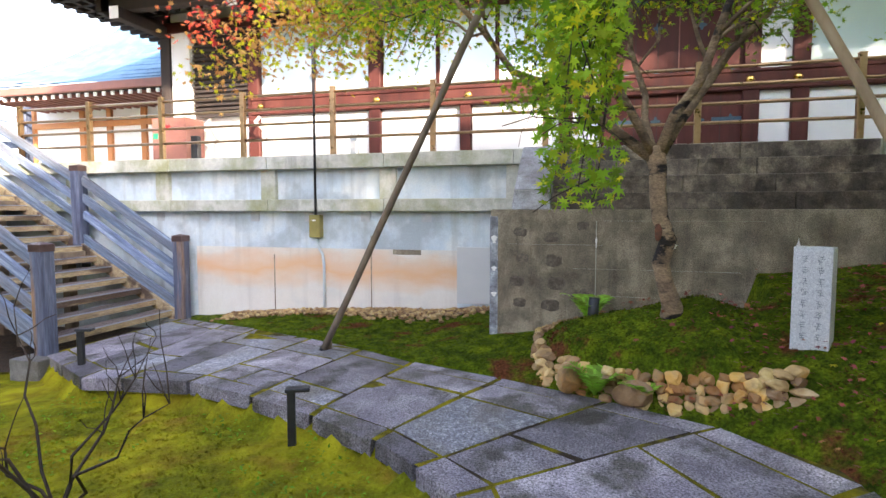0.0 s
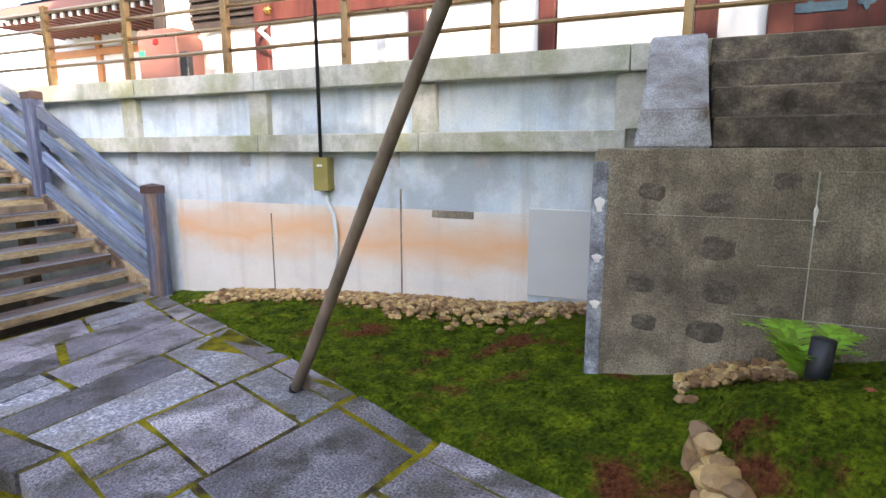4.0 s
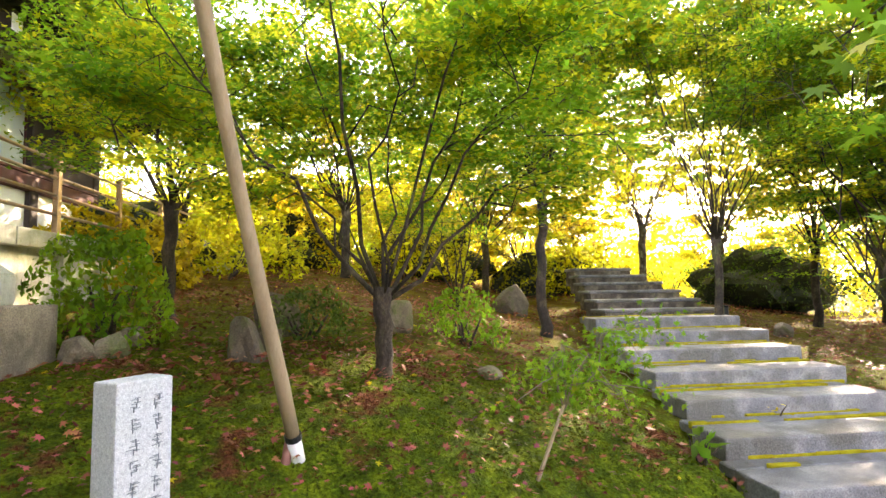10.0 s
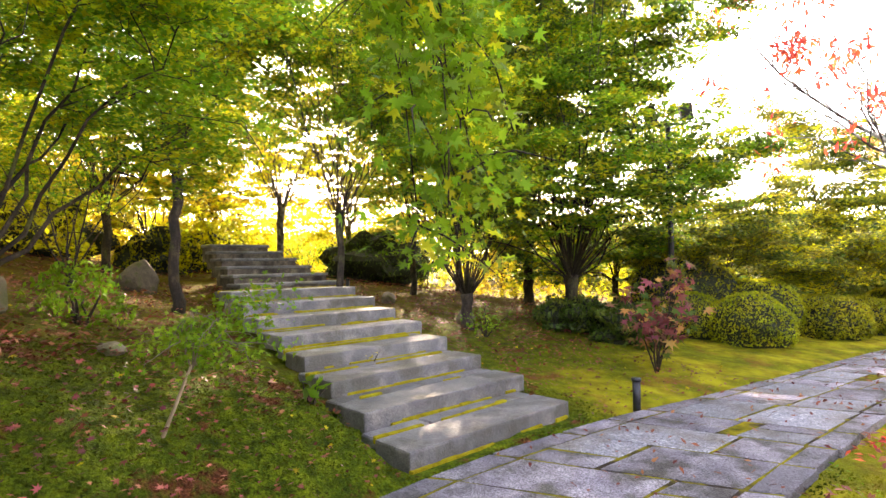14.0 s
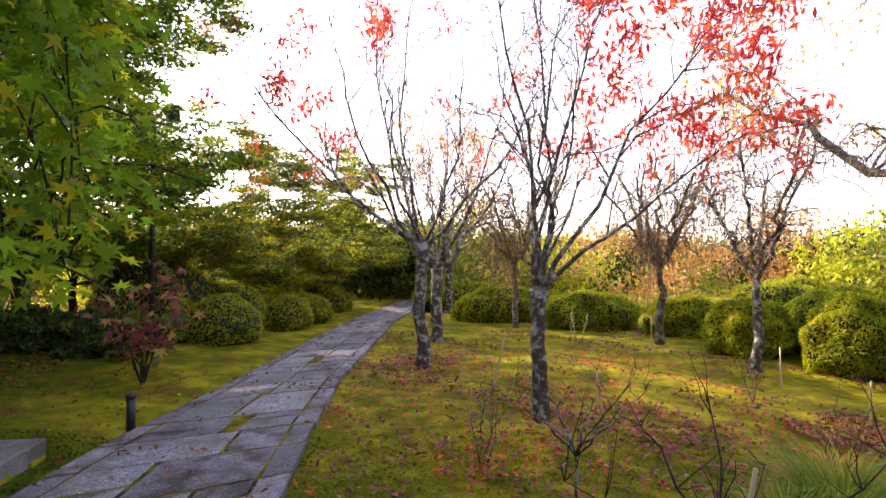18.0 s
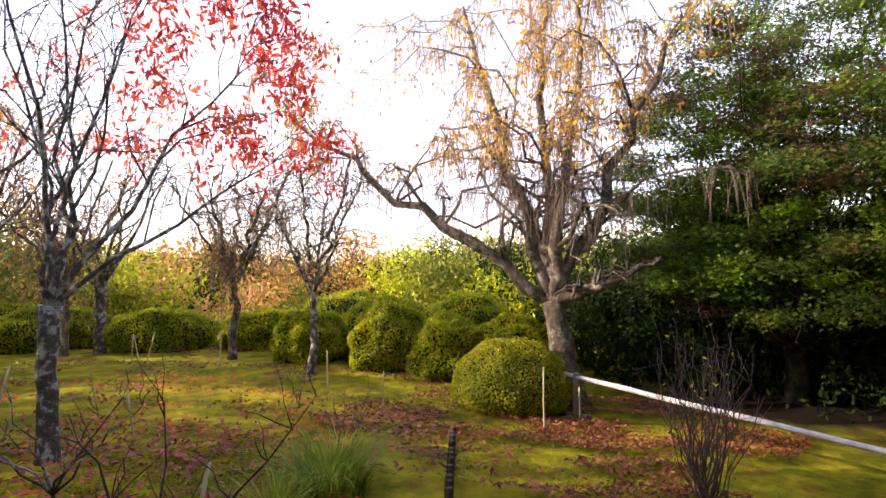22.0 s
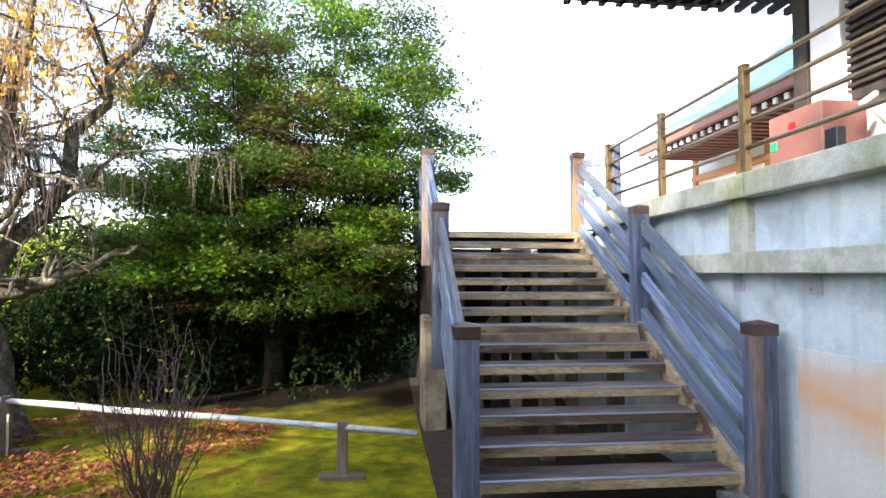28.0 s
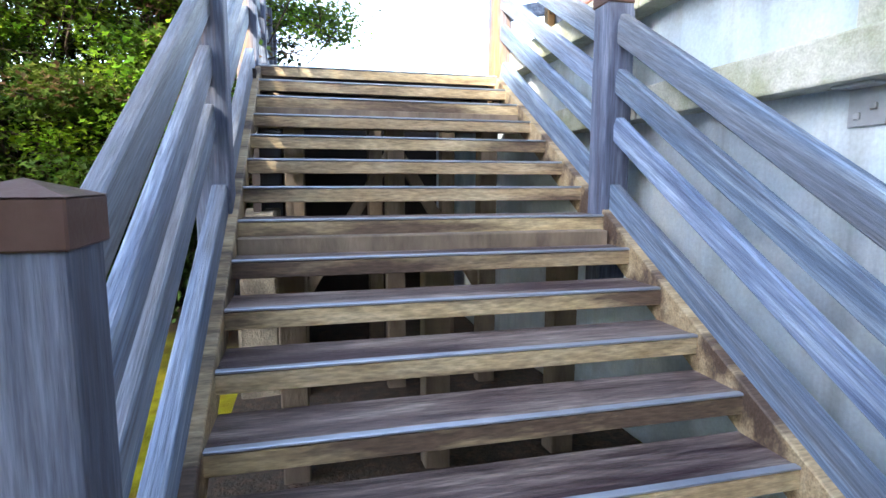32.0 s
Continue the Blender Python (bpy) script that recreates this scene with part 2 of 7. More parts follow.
M = dict(
    wall=mat("painted_concrete", [(0.45, 0.55, 0.63), (0.60, 0.68, 0.73), (0.72, 0.75, 0.74)], 2.2, 0.8, bump=0.2, stain=(0.40, 0.46, 0.50), stain_scale=1.3, stain_lim=(0.48, 0.6), streak=(0.34, 0.37, 0.37), grain=(60, 0.08)),
    coping=mat("coping_stone", [(0.42, 0.42, 0.37), (0.56, 0.56, 0.50), (0.36, 0.38, 0.28)], 5.0, 0.85, bump=0.35, stain=(0.30, 0.31, 0.18), stain_scale=1.7, streak=(0.25, 0.25, 0.2), grain=(120, 0.15)),
    block=mat("old_concrete", [(0.10, 0.082, 0.056), (0.20, 0.168, 0.122), (0.36, 0.31, 0.225)], 3.5, 0.9, bump=0.9, bscale=38, stain=(0.33, 0.285, 0.205), stain_scale=2.2, stain_lim=(0.52, 0.62), streak=(0.065, 0.053, 0.04), grain=(110, 0.45), stretch=(1, 1, 0.8)),
    limed=mat("limed_corner", [(0.10, 0.10, 0.11), (0.26, 0.28, 0.32), (0.50, 0.54, 0.60)], 7.0, 0.85, bump=0.8, bscale=40, streak=(0.09, 0.085, 0.08), grain=(70, 0.3)),
    patch=mat("bared_stone", [(0.06, 0.05, 0.038), (0.12, 0.10, 0.076), (0.22, 0.185, 0.14)], 9.0, 0.9, bump=0.9, bscale=45, grain=(90, 0.4)),
    step=mat("stained_step", [(0.05, 0.04, 0.032), (0.15, 0.122, 0.092), (0.33, 0.275, 0.20)], 6.0, 0.85, bump=0.6, stain=(0.045, 0.034, 0.026), stain_scale=2.6, stain_lim=(0.46, 0.62), streak=(0.06, 0.05, 0.045), grain=(80, 0.3), random=0.15),
    panel=mat("grey_panel", [(0.50, 0.52, 0.52), (0.56, 0.57, 0.56)], 3, 0.6, bump=0.05),
    moss=mat("moss", [(0.03, 0.05, 0.003), (0.075, 0.105, 0.006), (0.16, 0.18, 0.010)], 9.0, 0.95, bump=1.0, bscale=70, dist=0.05, stain=(0.11, 0.033, 0.016), stain_scale=2.0, stain_lim=(0.50, 0.60), grain=(45, 0.45), spec=0.1),
    slab=mat("paving_stone", [(0.14, 0.13, 0.17), (0.24, 0.225, 0.27), (0.40, 0.385, 0.43)], 3.0, 0.5, bump=0.9, bscale=55, dist=0.03, stain=(0.085, 0.08, 0.075), stain_scale=2.4, stain_lim=(0.48, 0.6), random=0.42, grain=(80, 0.8), spec=0.35),
    slab_rough=mat("paving_granite", [(0.09, 0.10, 0.14), (0.22, 0.23, 0.275), (0.50, 0.52, 0.56)], 26.0, 0.5, bump=0.7, bscale=50, dist=0.02, stain=(0.14, 0.13, 0.12), stain_scale=2.0, random=0.3, grain=(65, 0.7)),
    stair_stone=mat("step_stone", [(0.10, 0.10, 0.108), (0.185, 0.182, 0.185), (0.31, 0.30, 0.275)], 4.0, 0.6, bump=0.6, bscale=40, stain=(0.11, 0.105, 0.09), stain_scale=1.9, stain_lim=(0.46, 0.58), random=0.2, grain=(90, 0.4)),
    cheek=mat("weathered_cheek_stone", [(0.17, 0.15, 0.14), (0.36, 0.36, 0.38), (0.58, 0.62, 0.68)], 3.2, 0.75, bump=0.5, bscale=40, stain=(0.15, 0.11, 0.085), stain_scale=2.4, stain_lim=(0.5, 0.62), streak=(0.13, 0.10, 0.08), grain=(90, 0.35)),
    stele=mat("stele_granite", [(0.36, 0.38, 0.40), (0.50, 0.52, 0.53), (0.60, 0.61, 0.61)], 70.0, 0.6, bump=0.15, bscale=120, grain=(220, 0.3)),
    rock=mat("rubble_stone", [(0.22, 0.13, 0.06), (0.40, 0.27, 0.12), (0.50, 0.40, 0.25)], 8.0, 0.85, bump=0.6, bscale=30, stain=(0.42, 0.22, 0.06), stain_scale=4.0, stain_lim=(0.48, 0.6), random=0.5),
    boulder=mat("boulder", [(0.08, 0.062, 0.042), (0.155, 0.122, 0.085), (0.26, 0.21, 0.145)], 6.0, 0.9, bump=0.7, bscale=30, stain=(0.10, 0.11, 0.04), stain_scale=3.0, stain_lim=(0.5, 0.6), random=0.25, grain=(70, 0.3)),
    joint_moss=mat("joint_moss", [(0.20, 0.16, 0.012), (0.34, 0.29, 0.015), (0.44, 0.40, 0.03)], 9.0, 0.95, bump=1.0, bscale=70, dist=0.03, spec=0.05),
    bed=mat("joint_bed_moss", [(0.06, 0.06, 0.01), (0.20, 0.18, 0.014), (0.36, 0.31, 0.02)], 5.0, 0.95, bump=1.0, bscale=70, dist=0.03, stain=(0.05, 0.04, 0.03), stain_scale=1.8, stain_lim=(0.5, 0.6), spec=0.05),
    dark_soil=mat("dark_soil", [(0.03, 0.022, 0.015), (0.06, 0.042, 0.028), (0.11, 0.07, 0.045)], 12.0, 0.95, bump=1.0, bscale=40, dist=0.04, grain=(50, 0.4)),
    gravel=mat("gravel", [(0.16, 0.085, 0.032), (0.32, 0.20, 0.085), (0.46, 0.36, 0.21)], 11.0, 0.85, bump=0.4, island=0.55),
    wood=mat("weathered_wood", [(0.06, 0.09, 0.155), (0.145, 0.20, 0.305), (0.31, 0.385, 0.50)], 12.0, 0.6, bump=0.4, bscale=60, grain=(55, 0.35), stain=(0.15, 0.155, 0.175), stain_scale=2.0, stretch=(0.10, 2.0, 2.2), random=0.18, turn=30.1),
    post_wood=mat("post_wood", [(0.04, 0.05, 0.085), (0.085, 0.105, 0.165), (0.17, 0.195, 0.27)], 10.0, 0.7, bump=0.35, bscale=30, stain=(0.28, 0.165, 0.08), stain_scale=2.0, stain_lim=(0.57, 0.67), stretch=(1.6, 1.6, 0.12), random=0.1, grain=(60, 0.3)),
    tread=mat("tread_wood", [(0.05, 0.034, 0.036), (0.17, 0.13, 0.12), (0.36, 0.31, 0.28)], 9.0, 0.42, bump=0.7, bscale=34, grain=(50, 0.5), stain=(0.045, 0.026, 0.030), stain_scale=2.0, stain_lim=(0.47, 0.56), stretch=(2.2, 0.2, 1.0), random=0.2),
    nosing=mat("nosing_wood", [(0.26, 0.19, 0.10), (0.40, 0.31, 0.18), (0.48, 0.40, 0.26)], 9.0, 0.6, bump=0.3, bscale=30, stain=(0.09, 0.06, 0.042), stain_scale=2.2, stain_lim=(0.47, 0.58), stretch=(2.0, 0.25, 1.5), random=0.2, grain=(60, 0.35)),
    copper=mat("brown_copper", [(0.09, 0.055, 0.05), (0.15, 0.095, 0.085)], 12, 0.45, metal=0.6, bump=0.1),
    steel=mat("nosing_steel", [(0.36, 0.41, 0.50), (0.46, 0.51, 0.60)], 10, 0.45, metal=0.7, bump=0.0),
    darkwood=mat("dark_timber", [(0.016, 0.012, 0.011), (0.035, 0.025, 0.022), (0.05, 0.035, 0.03)], 7.0, 0.8, bump=0.3, stretch=(1, 1, 0.2)),
    redwood=mat("red_lacquer", [(0.055, 0.017, 0.014), (0.085, 0.024, 0.020), (0.11, 0.035, 0.028)], 6.0, 0.6, spec=0.25, bump=0.15, stretch=(1, 1, 0.15), random=0.1),
    plaster=mat("white_plaster", [(0.80, 0.81, 0.82), (0.86, 0.86, 0.86)], 2.0, 0.7, bump=0.03),
    bronze=mat("bronze", [(0.26, 0.17, 0.085), (0.38, 0.26, 0.14)], 12.0, 0.35, metal=0.85, bump=0.05, random=0.1),
    gold=mat("gold", [(0.80, 0.52, 0.12), (0.9, 0.62, 0.2)], 20.0, 0.3, metal=1.0, bump=0.1),
    blueiron=mat("blue_iron", [(0.035, 0.075, 0.11), (0.06, 0.12, 0.17)], 20.0, 0.5, metal=0.3, bump=0.2),
    metal=mat("black_metal", [(0.018, 0.02, 0.024), (0.035, 0.038, 0.045)], 12.0, 0.4, metal=0.4, bump=0.05),
    galv=mat("galvanised", [(0.38, 0.41, 0.44), (0.52, 0.55, 0.58)], 14.0, 0.45, metal=0.5, bump=0.1),
    olive=mat("olive_box", [(0.22, 0.19, 0.05), (0.28, 0.24, 0.07)], 8.0, 0.5, bump=0.05),
    rooftile=mat("blue_roof", [(0.05, 0.12, 0.20), (0.09, 0.19, 0.30), (0.15, 0.27, 0.38)], 3.0, 0.7, bump=0.3, random=0.1),
    eave=mat("eave_timber", [(0.02, 0.014, 0.012), (0.04, 0.028, 0.024)], 6.0, 0.8, bump=0.2),
    orangewood=mat("orange_timber", [(0.42, 0.16, 0.05), (0.52, 0.22, 0.08)], 6.0, 0.6, bump=0.1, stretch=(1, 1, 0.2)),
    brownboard=mat("brown_board", [(0.24, 0.10, 0.08), (0.30, 0.13, 0.10)], 6.0, 0.6, bump=0.1),
    bamboo=mat("bamboo", [(0.42, 0.34, 0.18), (0.55, 0.46, 0.28)], 10.0, 0.5, bump=0.1, random=0.2),
    pole=mat("prop_pole", [(0.10, 0.075, 0.055), (0.18, 0.14, 0.10), (0.25, 0.2, 0.15)], 8.0, 0.8, bump=0.4, stretch=(1, 1, 0.3), random=0.1),
    pole_light=mat("prop_pole_light", [(0.24, 0.17, 0.10), (0.34, 0.25, 0.15), (0.40, 0.31, 0.2)], 8.0, 0.8, bump=0.4, stretch=(1, 1, 0.3)),
    white=mat("white_paint", [(0.75, 0.75, 0.72), (0.8, 0.8, 0.78)], 8.0, 0.6, bump=0.05),
    greypole=mat("grey_log", [(0.32, 0.33, 0.34), (0.46, 0.47, 0.48), (0.55, 0.56, 0.57)], 10.0, 0.75, bump=0.3),
    bark=mat("maple_bark", [(0.085, 0.055, 0.034), (0.21, 0.145, 0.088), (0.36, 0.26, 0.155)], 5.0, 0.9, bump=0.9, bscale=28, dist=0.03, stain=(0.018, 0.014, 0.012), stain_scale=2.6, stain_lim=(0.53, 0.57), grain=(60, 0.35), stretch=(0.8, 0.8, 1.7)),
    bark_dark=mat("dark_bark", [(0.014, 0.010, 0.008), (0.04, 0.028, 0.02), (0.085, 0.06, 0.042)], 8.0, 0.95, bump=0.8, bscale=30, dist=0.03),
    scar=mat("bark_scar", [(0.07, 0.03, 0.018), (0.16, 0.065, 0.035), (0.24, 0.11, 0.06)], 18.0, 0.85, bump=0.8, bscale=60),
    bark_hill=mat("mossy_maple_bark", [(0.012, 0.009, 0.007), (0.042, 0.030, 0.021), (0.11, 0.083, 0.054)], 7.0, 0.95, bump=0.9, bscale=30, dist=0.03, stain=(0.09, 0.095, 0.03), stain_scale=3.2, stain_lim=(0.56, 0.66), grain=(55, 0.4), stretch=(1, 1, 0.6)),
    bark_lichen=mat("lichen_bark", [(0.03, 0.024, 0.02), (0.085, 0.07, 0.058), (0.17, 0.15, 0.125)], 9.0, 0.95, bump=0.9, bscale=34, dist=0.03, stain=(0.33, 0.345, 0.31), stain_scale=9.0, stain_lim=(0.50, 0.58), grain=(60, 0.4)),
    bark_cherry=mat("cherry_bark", [(0.035, 0.026, 0.019), (0.095, 0.074, 0.053), (0.21, 0.18, 0.135)], 9.0, 0.95, bump=0.9, bscale=30, dist=0.03, stain=(0.24, 0.235, 0.175), stain_scale=6.0, stain_lim=(0.53, 0.61), grain=(50, 0.35)),
    twig=mat("twig", [(0.14, 0.105, 0.085), (0.28, 0.22, 0.18)], 10.0, 0.9, bump=0.0),
    twig_dark=mat("shrub_twig", [(0.07, 0.045, 0.042), (0.15, 0.10, 0.095)], 10.0, 0.9, bump=0.0),
    shade_core=mat("shade_core", [(0.012, 0.018, 0.006), (0.03, 0.04, 0.012)], 12.0, 0.95, bump=0.9, bscale=60),
)


def leaf_mat(name, cols, trans=0.45, var=0.35, rough=0.55):
    return mat(name, cols, 2.0, rough, bump=0.0, island=var, trans=trans, spec=0.3 if rough < 0.9 else 0.05)


LEAF = dict(
    # maple_lit, yellow and maple_dark also put sunlight and shade into leaf colour
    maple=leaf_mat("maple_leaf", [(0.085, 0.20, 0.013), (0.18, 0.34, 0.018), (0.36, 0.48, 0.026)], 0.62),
    maple_lit=leaf_mat("maple_leaf_lit", [(0.34, 0.42, 0.016), (0.54, 0.54, 0.022), (0.70, 0.60, 0.028)], 0.65),
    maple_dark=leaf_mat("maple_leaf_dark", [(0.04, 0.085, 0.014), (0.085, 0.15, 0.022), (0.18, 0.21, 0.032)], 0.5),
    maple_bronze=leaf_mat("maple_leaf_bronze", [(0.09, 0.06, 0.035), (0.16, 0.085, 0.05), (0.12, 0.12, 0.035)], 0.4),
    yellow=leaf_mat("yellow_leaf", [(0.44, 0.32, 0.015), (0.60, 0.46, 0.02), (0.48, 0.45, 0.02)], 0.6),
    red=leaf_mat("red_leaf", [(0.62, 0.05, 0.05), (0.80, 0.11, 0.06), (0.80, 0.26, 0.06)], 0.5),
    orange=leaf_mat("orange_leaf", [(0.52, 0.22, 0.06), (0.62, 0.33, 0.10), (0.48, 0.38, 0.14)], 0.45),
    cherry=leaf_mat("cherry_leaf", [(0.60, 0.30, 0.04), (0.78, 0.46, 0.06), (0.46, 0.30, 0.10)], 0.5),
    shrub=leaf_mat("shrub_leaf", [(0.19, 0.26, 0.013), (0.40, 0.45, 0.018), (0.62, 0.58, 0.025)], 0.5),
    azalea=leaf_mat("azalea_leaf", [(0.17, 0.21, 0.014), (0.36, 0.37, 0.018), (0.58, 0.52, 0.025)], 0.5),
    # near-black leaf colour that stands in for deep shade
    shade_leaf=leaf_mat("deep_shade_leaf", [(0.012, 0.024, 0.008), (0.022, 0.04, 0.012), (0.035, 0.05, 0.016)], 0.2, 0.35, 0.95),
    wine=leaf_mat("fallen_wine_leaf", [(0.16, 0.03, 0.045), (0.32, 0.06, 0.07), (0.46, 0.12, 0.09)], 0.15, 0.5),
    fern=leaf_mat("fern", [(0.18, 0.36, 0.03), (0.28, 0.50, 0.05)], 0.4),
    litter=leaf_mat("fallen_leaf", [(0.10, 0.028, 0.018), (0.22, 0.055, 0.03), (0.36, 0.16, 0.06)], 0.15, 0.5),
    rhus=leaf_mat("wine_leaf", [(0.16, 0.035, 0.06), (0.32, 0.09, 0.10), (0.24, 0.26, 0.05)], 0.45),
    grass=leaf_mat("grass_blade", [(0.09, 0.20, 0.014), (0.22, 0.32, 0.02), (0.46, 0.40, 0.06)], 0.45),
    far=leaf_mat("far_leaf", [(0.07, 0.11, 0.018), (0.17, 0.21, 0.025), (0.36, 0.29, 0.05)], 0.4),
)


def glass_mat():
    m = bpy.data.materials.new("window_glass")
    m.use_nodes = True
    b = m.node_tree.nodes["Principled BSDF"]
    b.inputs["Base Color"].default_value = (0.62, 0.74, 0.77, 1)
    b.inputs["Roughness"].default_value = 0.04
    b.inputs["Specular IOR Level"].default_value = 0.9
    b.inputs["Coat Weight"].default_value = 0.6
    b.inputs["Coat Roughness"].default_value = 0.02
    return m




def rust_render():
    """Old render with an orange seep band that fades out above and below, and grime at the foot."""
    m = mat("rusty_render", [(0.60, 0.60, 0.58), (0.69, 0.67, 0.62), (0.72, 0.71, 0.68)], 2.4, 0.8, bump=0.2, streak=(0.48, 0.46, 0.43), grain=(70, 0.08))
    N, L = m.node_tree.nodes, m.node_tree.links
    b = N["Principled BSDF"]
    old = b.inputs["Base Color"].links[0].from_socket
    geo, sep = N.new("ShaderNodeNewGeometry"), N.new("ShaderNodeSeparateXYZ")
    L.new(geo.outputs["Position"], sep.inputs[0])
    mp = N.new("ShaderNodeMapping")
    mp.inputs["Scale"].default_value = (0.9, 1, 2.2)
    L.new(geo.outputs["Position"], mp.inputs["Vector"])
    nz = N.new("ShaderNodeTexNoise")
    nz.inputs["Scale"].default_value, nz.inputs["Detail"].default_value = 1.7, 7
    L.new(mp.outputs[0], nz.inputs["Vector"])
    warp = N.new("ShaderNodeMath")
    warp.operation = "MULTIPLY_ADD"
    warp.inputs[1].default_value = 0.5
    L.new(nz.outputs["Fac"], warp.inputs[0])
    L.new(sep.outputs["Z"], warp.inputs[2])
    cr = N.new("ShaderNodeValToRGB")
    el = cr.color_ramp.elements
    el[0].position, el[0].color = 0.0, (0, 0, 0, 1)
    el[1].position, el[1].color = 1.0, (0, 0, 0, 1)
    for p, v in ((0.36, 0.05), (0.50, 0.55), (0.60, 0.95), (0.72, 0.6), (0.84, 0.05)):
        e = el.new(p)
        e.color = (v, v, v, 1)
    mr = N.new("ShaderNodeMapRange")
    mr.inputs["From Min"].default_value, mr.inputs["From Max"].default_value = 0.2, 1.5
    L.new(warp.outputs[0], mr.inputs["Value"])
    L.new(mr.outputs[0], cr.inputs["Fac"])
    mx = N.new("ShaderNodeMix")
    mx.data_type = "RGBA"
    L.new(cr.outputs["Color"], mx.inputs["Factor"])
    L.new(old, mx.inputs["A"])
    mx.inputs["B"].default_value = (0.72, 0.43, 0.23, 1)
    L.new(mx.outputs["Result"], b.inputs["Base Color"])
    return m


M["rust"] = rust_render()
M["glass"] = glass_mat()
def flat_mat(name, col, rough=0.6):
    m = bpy.data.materials.new(name)
    m.use_nodes = True
    b = m.node_tree.nodes["Principled BSDF"]
    b.inputs["Base Color"].default_value = (*col, 1)
    b.inputs["Roughness"].default_value = rough
    return m


M["ink"] = flat_mat("carved_ink", (0.16, 0.18, 0.20))
M["red_lamp"] = flat_mat("red_plastic", (0.6, 0.02, 0.02), 0.3)
M["green_sign"] = flat_mat("green_sign", (0.02, 0.35, 0.18), 0.4)


# ---------------------------------------------------------------- mesh helpers
def mesh_of(name, verts, faces, material, smooth=False):
    me = bpy.data.meshes.new(name)
    me.from_pydata([tuple(v) for v in verts], [], [tuple(f) for f in faces])
    me.materials.append(material)
    if smooth:
        me.polygons.foreach_set("use_smooth", [True] * len(me.polygons))
    me.update()
    return me


def part(name, bm, material, parent=None, label=""):
    """Links a bmesh or mesh as one object under a thing or part."""
    if isinstance(bm, bmesh.types.BMesh):
        me = bpy.data.meshes.new(name)
        bm.to_mesh(me)
        bm.free()
        me.materials.append(material)
    else:
        me = bm
    ob = new(name, me)
    if parent is not None:
        ob.parent = parent
    if label:
        ob["label"] = label
    if name in ("branch_mass", "crown", "foliage", "twig_mass", "leaf_spray", "stem_mass", "blade_mass", "leaf_cluster"):
        ob["kind"] = "stuff"
    return ob


def thing(name, label, category, group="", kind="", at=(0, 0, 0)):
    ob = new(name)
    ob.empty_display_size = 0.1
    ob.location = at
    return tagged(ob, label, category, group, kind)


def box(x0, x1, y0, y1, z0, z1, bev=0.006, seg=1):
    bm = bmesh.new()
    bmesh.ops.create_cube(bm, size=1.0)
    for v in bm.verts:
        v.co = Vector((x0 + (v.co.x + 0.5) * (x1 - x0), y0 + (v.co.y + 0.5) * (y1 - y0), z0 + (v.co.z + 0.5) * (z1 - z0)))
    if bev:
        bmesh.ops.bevel(bm, geom=bm.edges[:], offset=bev, segments=seg, affect="EDGES", profile=0.6)
    return bm


def beam(a, b, w, h, bev=0.005):
    """A board from a to b, w wide across and h high."""
    a, b = Vector(a), Vector(b)
    bm = box(0, (b - a).length, -w / 2, w / 2, -h / 2, h / 2, bev)
    ax = (b - a).normalized()
    side = Vector((0, 0, 1)).cross(ax)
    side = side.normalized() if side.length > 1e-4 else Vector((0, 1, 0))
    up = ax.cross(side)
    m = Matrix((ax, side, up)).transposed().to_4x4()
    m.translation = a
    bmesh.ops.transform(bm, matrix=m, verts=bm.verts[:])
    return bm


def tubes(lines, sides=6):
    """Verts and faces of tapered tubes along polylines [(points, radii), ...]."""
    V, Fc, base = [], [], 0
    ang = np.arange(sides) * 2 * math.pi / sides
    ca, sa = np.cos(ang)[None, :, None], np.sin(ang)[None, :, None]
    k = np.arange(sides)
    k2 = (k + 1) % sides
    for pts, rad in lines:
        pts, rad = np.asarray(pts, float), np.asarray(rad, float)
        d = np.gradient(pts, axis=0)
        d /= np.linalg.norm(d, axis=1)[:, None] + 1e-9
        ref = np.array([0.31, 0.17, 0.93]) if abs(d[0][2]) < 0.9 else np.array([0.9, 0.3, 0.1])
        u = np.cross(d, ref)
        u /= np.linalg.norm(u, axis=1)[:, None] + 1e-9
        w = np.cross(d, u)
        ring_pts = pts[:, None] + rad[:, None, None] * (ca * u[:, None] + sa * w[:, None])
        V += ring_pts.reshape(-1, 3).tolist()
        n = len(pts)
        row = base + np.arange(n - 1)[:, None] * sides
        Fc += np.stack([row + k, row + k2, row + sides + k2, row + sides + k], -1).reshape(-1, 4).tolist()
        Fc.append((base + k[::-1]).tolist())
        Fc.append((base + (n - 1) * sides + k).tolist())
        base += n * sides
    return V, Fc


def rod(name, a, b, r0, r1, material, parent=None, label="", sides=10, steps=2, wob=0.0):
    a, b = np.array(a, float), np.array(b, float)
    pts = [a + (b - a) * i / (steps - 1) for i in range(steps)]
    rs = [r0 + (r1 - r0) * i / (steps - 1) for i in range(steps)]
    if wob:
        for i in range(1, steps - 1):
            pts[i] = pts[i] + np.random.uniform(-wob, wob, 3)
            rs[i] *= np.random.uniform(0.93, 1.07)
    V, Fc = tubes([(pts, rs)], sides)
    return part(name, mesh_of(name, V, Fc, material, True), material, parent, label)


